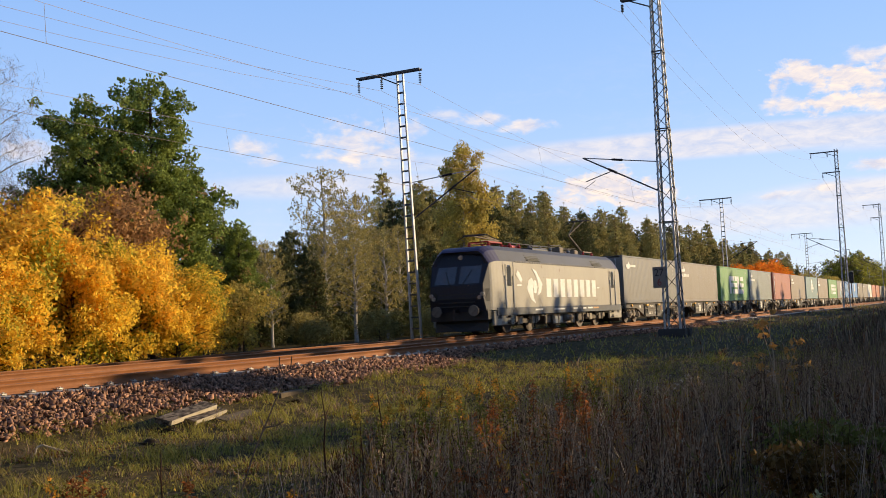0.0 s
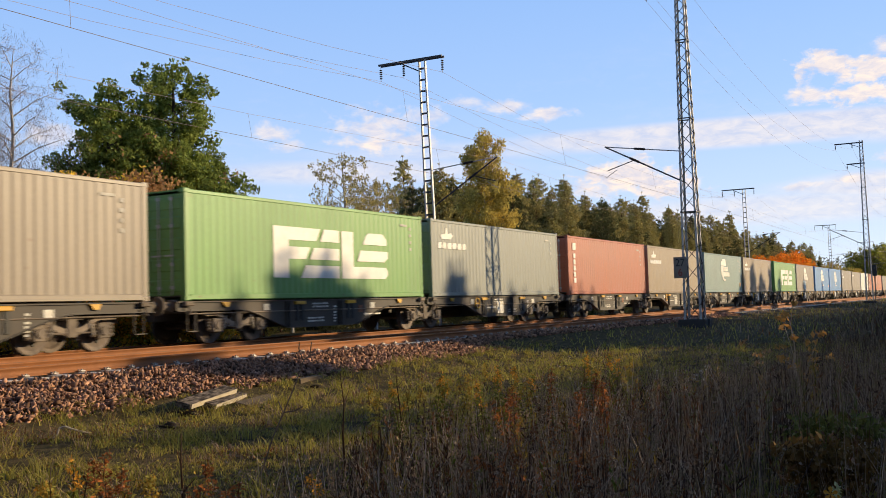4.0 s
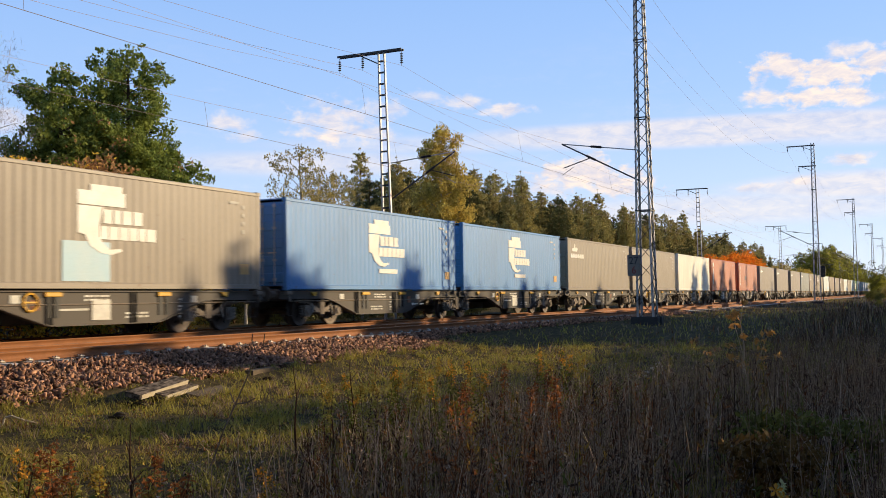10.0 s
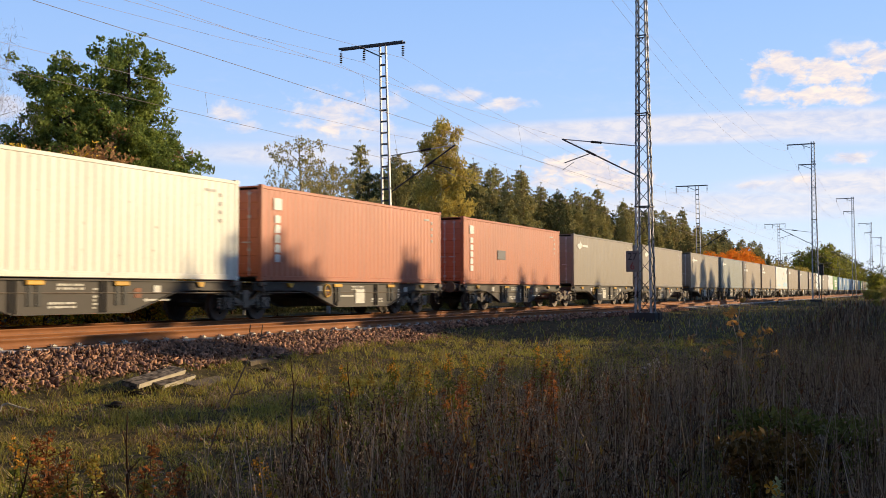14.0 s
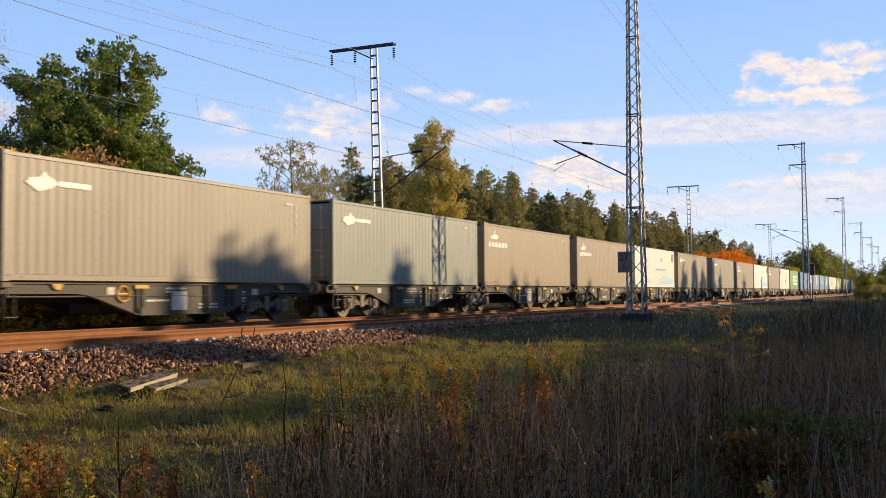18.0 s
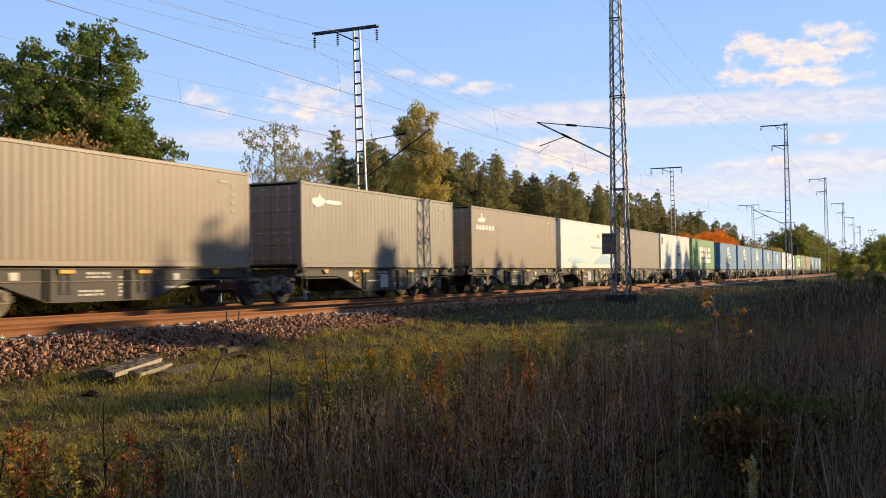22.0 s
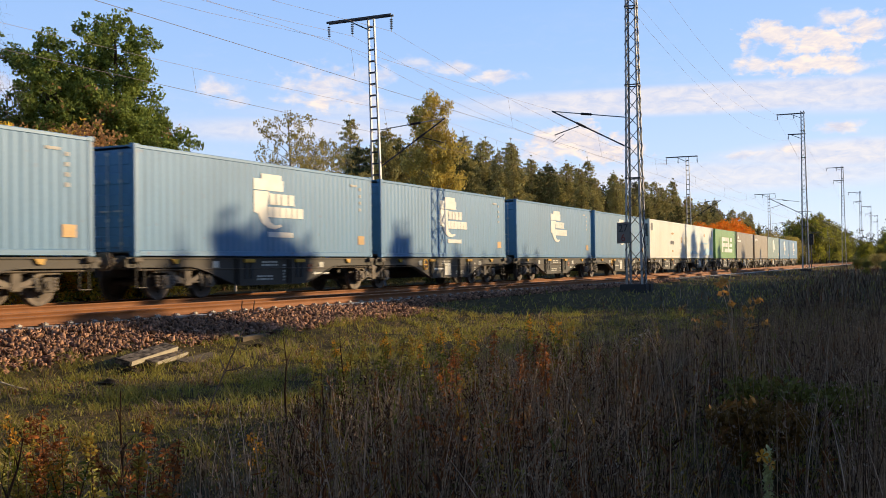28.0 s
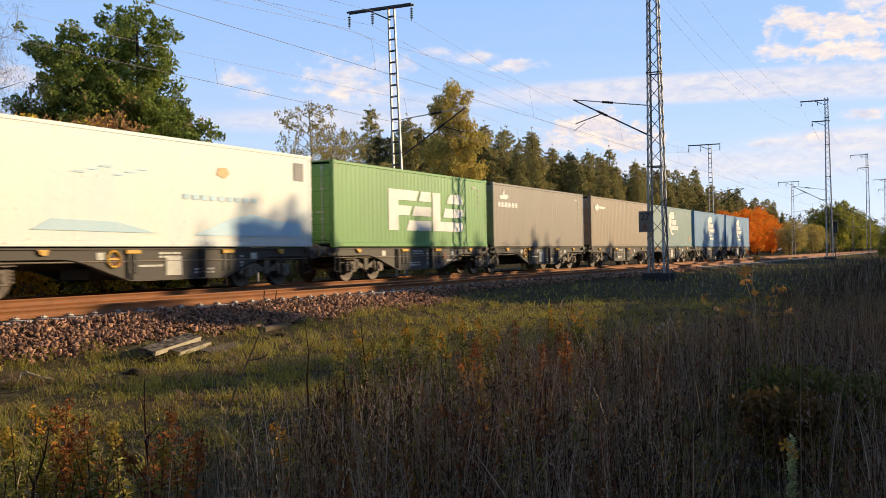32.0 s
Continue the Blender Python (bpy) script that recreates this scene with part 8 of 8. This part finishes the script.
    for x, y, top, kind in WEEDS:
        tall_weed(x, y, top, kind)
    # dried umbels
    for x, y, h in ((6.55, 2.46, 0.6), (6.75, 2.4, 0.62), (6.3, 2.6, 0.52), (12.1, 3.1, 0.8)):
        twig_plant("dried_umbel", x, y, [(h, 0.05, x * 200, 0.004), (h * 0.93, 0.09, x * 300, 0.003)], PALE_STALK, "dried grey umbel on a thin stalk", "weed", (SEED, 40, 0.009, 0.035))


def tall_weed(x, y, top, kind):
    """Goldenrod: a few leaning stems with lance leaves and a plume; top is the height of its tip."""
    mat, plume, label = {"G": (GREEN_WEED, GOLD_BRIGHT, "green-leaved goldenrod with an orange-gold plume"), "Y": (YELLOW_GREEN, GOLD_WEED, "yellow-green leafy weed among dry stalks"), "R": (FLAME_WEED, RUSTY_WEED, "withered weed with rust-orange leaves")}[kind]
    base = ground_z(x, y)
    p = empty("leafy_weed", pose(x, y, base - 0.02), label=label, category="weed", group="leafy weeds in the meadow")
    rng = np.random.default_rng(int(x * 1000 + y * 10) % 99991)
    h0 = top - base + (0.10 if kind == "R" else 0.07) + (0.15 if x > 8 else 0.0)
    for s in range(4 if h0 < 0.75 else 3):
        h = h0 * (1.0 if s == 0 else 0.7 + 0.25 * rng.random())
        lean = rng.normal(size=2) * 0.07 * h + (0 if s == 0 else 1) * rng.normal(size=2) * 0.08
        foot = rng.normal(size=2) * 0.06 * (s > 0)
        pts = [Vector((foot[0] + lean[0] * f * f, foot[1] + lean[1] * f * f, h * f)) for f in (0, 0.25, 0.5, 0.75, 1.0)]
        g = Geo()
        for i in range(4):
            g.rod(pts[i], pts[i + 1], 0.006 - 0.001 * i, 0.005 - 0.001 * i, 4, caps=False)
        part("stem", g, DARK_WEED, p)
        n = int(70 * h / 0.7)
        t = 0.3 + 0.7 * rng.random(n)
        c = np.array([tuple(pts[min(3, int(a * 4))].lerp(pts[min(3, int(a * 4)) + 1], a * 4 - min(3, int(a * 4)))) for a in t])
        d = rng.normal(size=(n, 3)) * np.array([0.8, 0.8, 0.35]) + np.array([0, 0, 0.35])
        d /= np.linalg.norm(d, axis=1)[:, None]
        ln = ((0.055 + 0.06 * rng.random(n)) * (1.15 - 0.6 * t))[:, None]
        side = np.cross(d, rng.normal(size=(n, 3)))
        side /= np.linalg.norm(side, axis=1)[:, None] + 1e-9
        dip = np.array([0, 0, -0.25]) * ln
        v = np.stack([c, c + d * ln * 0.5 + side * ln * 0.12, c + d * ln + dip, c + d * ln * 0.5 - side * ln * 0.12], 1).reshape(-1, 3)
        tagged(part("foliage", quick_mesh("foliage", v, np.arange(len(v)).reshape(-1, 4), [mat]), None, p), kind="stuff")
        if s < 2:
            cs = [tuple(pts[3].lerp(pts[4], f) + Vector(rng.normal(size=3) * 0.02)) for f in (0.35, 0.6, 0.8, 1.0)]
            v, q = leaf_cloud(rng, cs, [0.045, 0.04, 0.032, 0.022], 80, 0.012, 1.3)
            tagged(part("plume", quick_mesh("plume", v, q, [plume]), None, p), kind="stuff")


WEEDS = [
    (4.36, 4.95, 0.68, "G"), (4.61, 4.99, 0.66, "R"), (4.04, 4.43, 0.59, "Y"), (3.90, 4.02, 0.62, "G"), (4.43, 4.34, 0.61, "Y"), (4.91, 4.41, 0.58, "R"), (4.14, 3.77, 0.59, "Y"), (4.16, 4.33, 0.64, "R"), (5.35, 3.86, 0.48, "G"), (3.90, 4.56, 0.67, "Y"), (4.25, 3.65, 0.61, "R"),
    (9.83, 4.94, 0.74, "Y"), (9.33, 4.82, 0.67, "Y"), (9.60, 5.37, 0.68, "G"), (8.99, 5.43, 0.63, "G"),
    (8.62, 5.06, 0.63, "Y"), (8.84, 5.67, 0.61, "Y"), (8.81, 4.72, 0.69, "Y"), (10.03, 4.51, 0.72, "G"), (9.69, 4.05, 0.70, "R"), (9.36, 3.51, 0.66, "R"), (8.18, 3.76, 0.63, "R"), (9.52, 4.44, 0.64, "Y"), (6.11, 2.49, 0.53, "R"), (7.34, 3.19, 0.58, "R"), (7.03, 2.90, 0.59, "R"), (5.81, 2.15, 0.56, "R"), (6.37, 2.89, 0.54, "R"),
    (10.82, 5.19, 0.67, "G"), (11.68, 4.45, 0.76, "G"), (11.81, 4.10, 0.77, "G"), (4.83, 1.94, 0.60, "Y"), (8.48, 3.03, 0.66, "R"), (8.01, 3.14, 0.61, "R"), (8.07, 3.99, 0.67, "G"), (8.60, 3.79, 0.62, "Y"), (11.39, 3.78, 0.74, "Y"), (11.28, 4.09, 0.67, "Y"),
]
ORANGE_LEAF = leaf("orange_oak_leaf", (0.66, 0.36, 0.10), (0.46, 0.22, 0.07), 0.3, 0.4)
DEADWOOD = material("dead_wood", (0.17, 0.13, 0.10), 0.9, 0, (0.08, 0.06, 0.05), 8.0, 40.0, 0.3)


def trackside():
    """Shrubs and a signal post far along the meadow side."""
    for x, y, k, s, lab in ((112, 3.6, 2, 0.9, "dark green shrub on the meadow"), (100, 3.0, 0, 0.75, "olive shrub on the meadow"), (126, 6.2, 1, 0.8, "brownish shrub on the meadow"), (140, 8.0, 2, 1.0, "dark green shrub on the meadow"), (92, 4.6, 1, 0.45, "brownish shrub on the meadow"), (150, 6.0, 0, 1.2, "olive shrub on the meadow"), (84, 2.2, 2, 0.7, "dark green shrub on the meadow"), (170, 9.0, 1, 1.1, "brownish shrub on the meadow"), (190, 8.5, 0, 1.3, "olive shrub on the meadow"), (230, 10.0, 2, 1.6, "dark green shrub on the meadow")):
        plant_tree("meadow_shrub", BUSHES[(0, 2, 2)[k]], x, y, x * 17, s * 0.45, lab, "bush", "shrubs along the meadow")
    s = empty("signal_post", pose(137.0, 12.6 + bend(137), 0.3), label="slim dark railway signal post", category="signal")
    part("post", Geo().rod((0, 0, -0.3), (0, 0, 3.4), 0.06, n=8), MAST_DARK, s)
    h = part("signal_head", Geo().box(-0.12, 0.12, -0.3, 0.3, 3.3, 4.7, 0, 0.06), BLACK, s)
    for z in (3.7, 4.3):
        part("lens_hood", Geo().lathe([(-0.3, 0.1), (-0.12, 0.11)], "x", 10), BLACK, h, at=pose(0, 0, z))


make_meadow()
lumber()
lone_plants()
trackside()
make_stones()


# ---- motion ----
def share_keys(ob, source):
    """Let ob roll by the same keys as an equal wheelset."""
    ob.rotation_mode = "QUATERNION"
    ad = ob.animation_data_create()
    ad.action = source.animation_data.action
    ad.action_slot = source.animation_data.action_slot


def motions():
    times = [float(t) for t in range(0, 33)]
    for ob, s0, y0, z in MOVERS:
        walk(ob, [(t, on_line(s0 - odometer(t), Y_FAR, z) @ pose(0, y0, 0)) for t in times])
    for wheels, r, z in ((WHEELSETS, 0.46, -0.04), (LOCO_WHEELS, 0.6, -0.02)):
        lead = {}
        for ob, dx in wheels:
            if dx not in lead:
                n = 32 * FPS
                walk(ob, [(k / FPS, pose(dx, 0, z, 0, -math.degrees(odometer(k / FPS) / r) % 360, 0)) for k in range(n + 1)])
                lead[dx] = ob
            else:
                share_keys(ob, lead[dx])


motions()
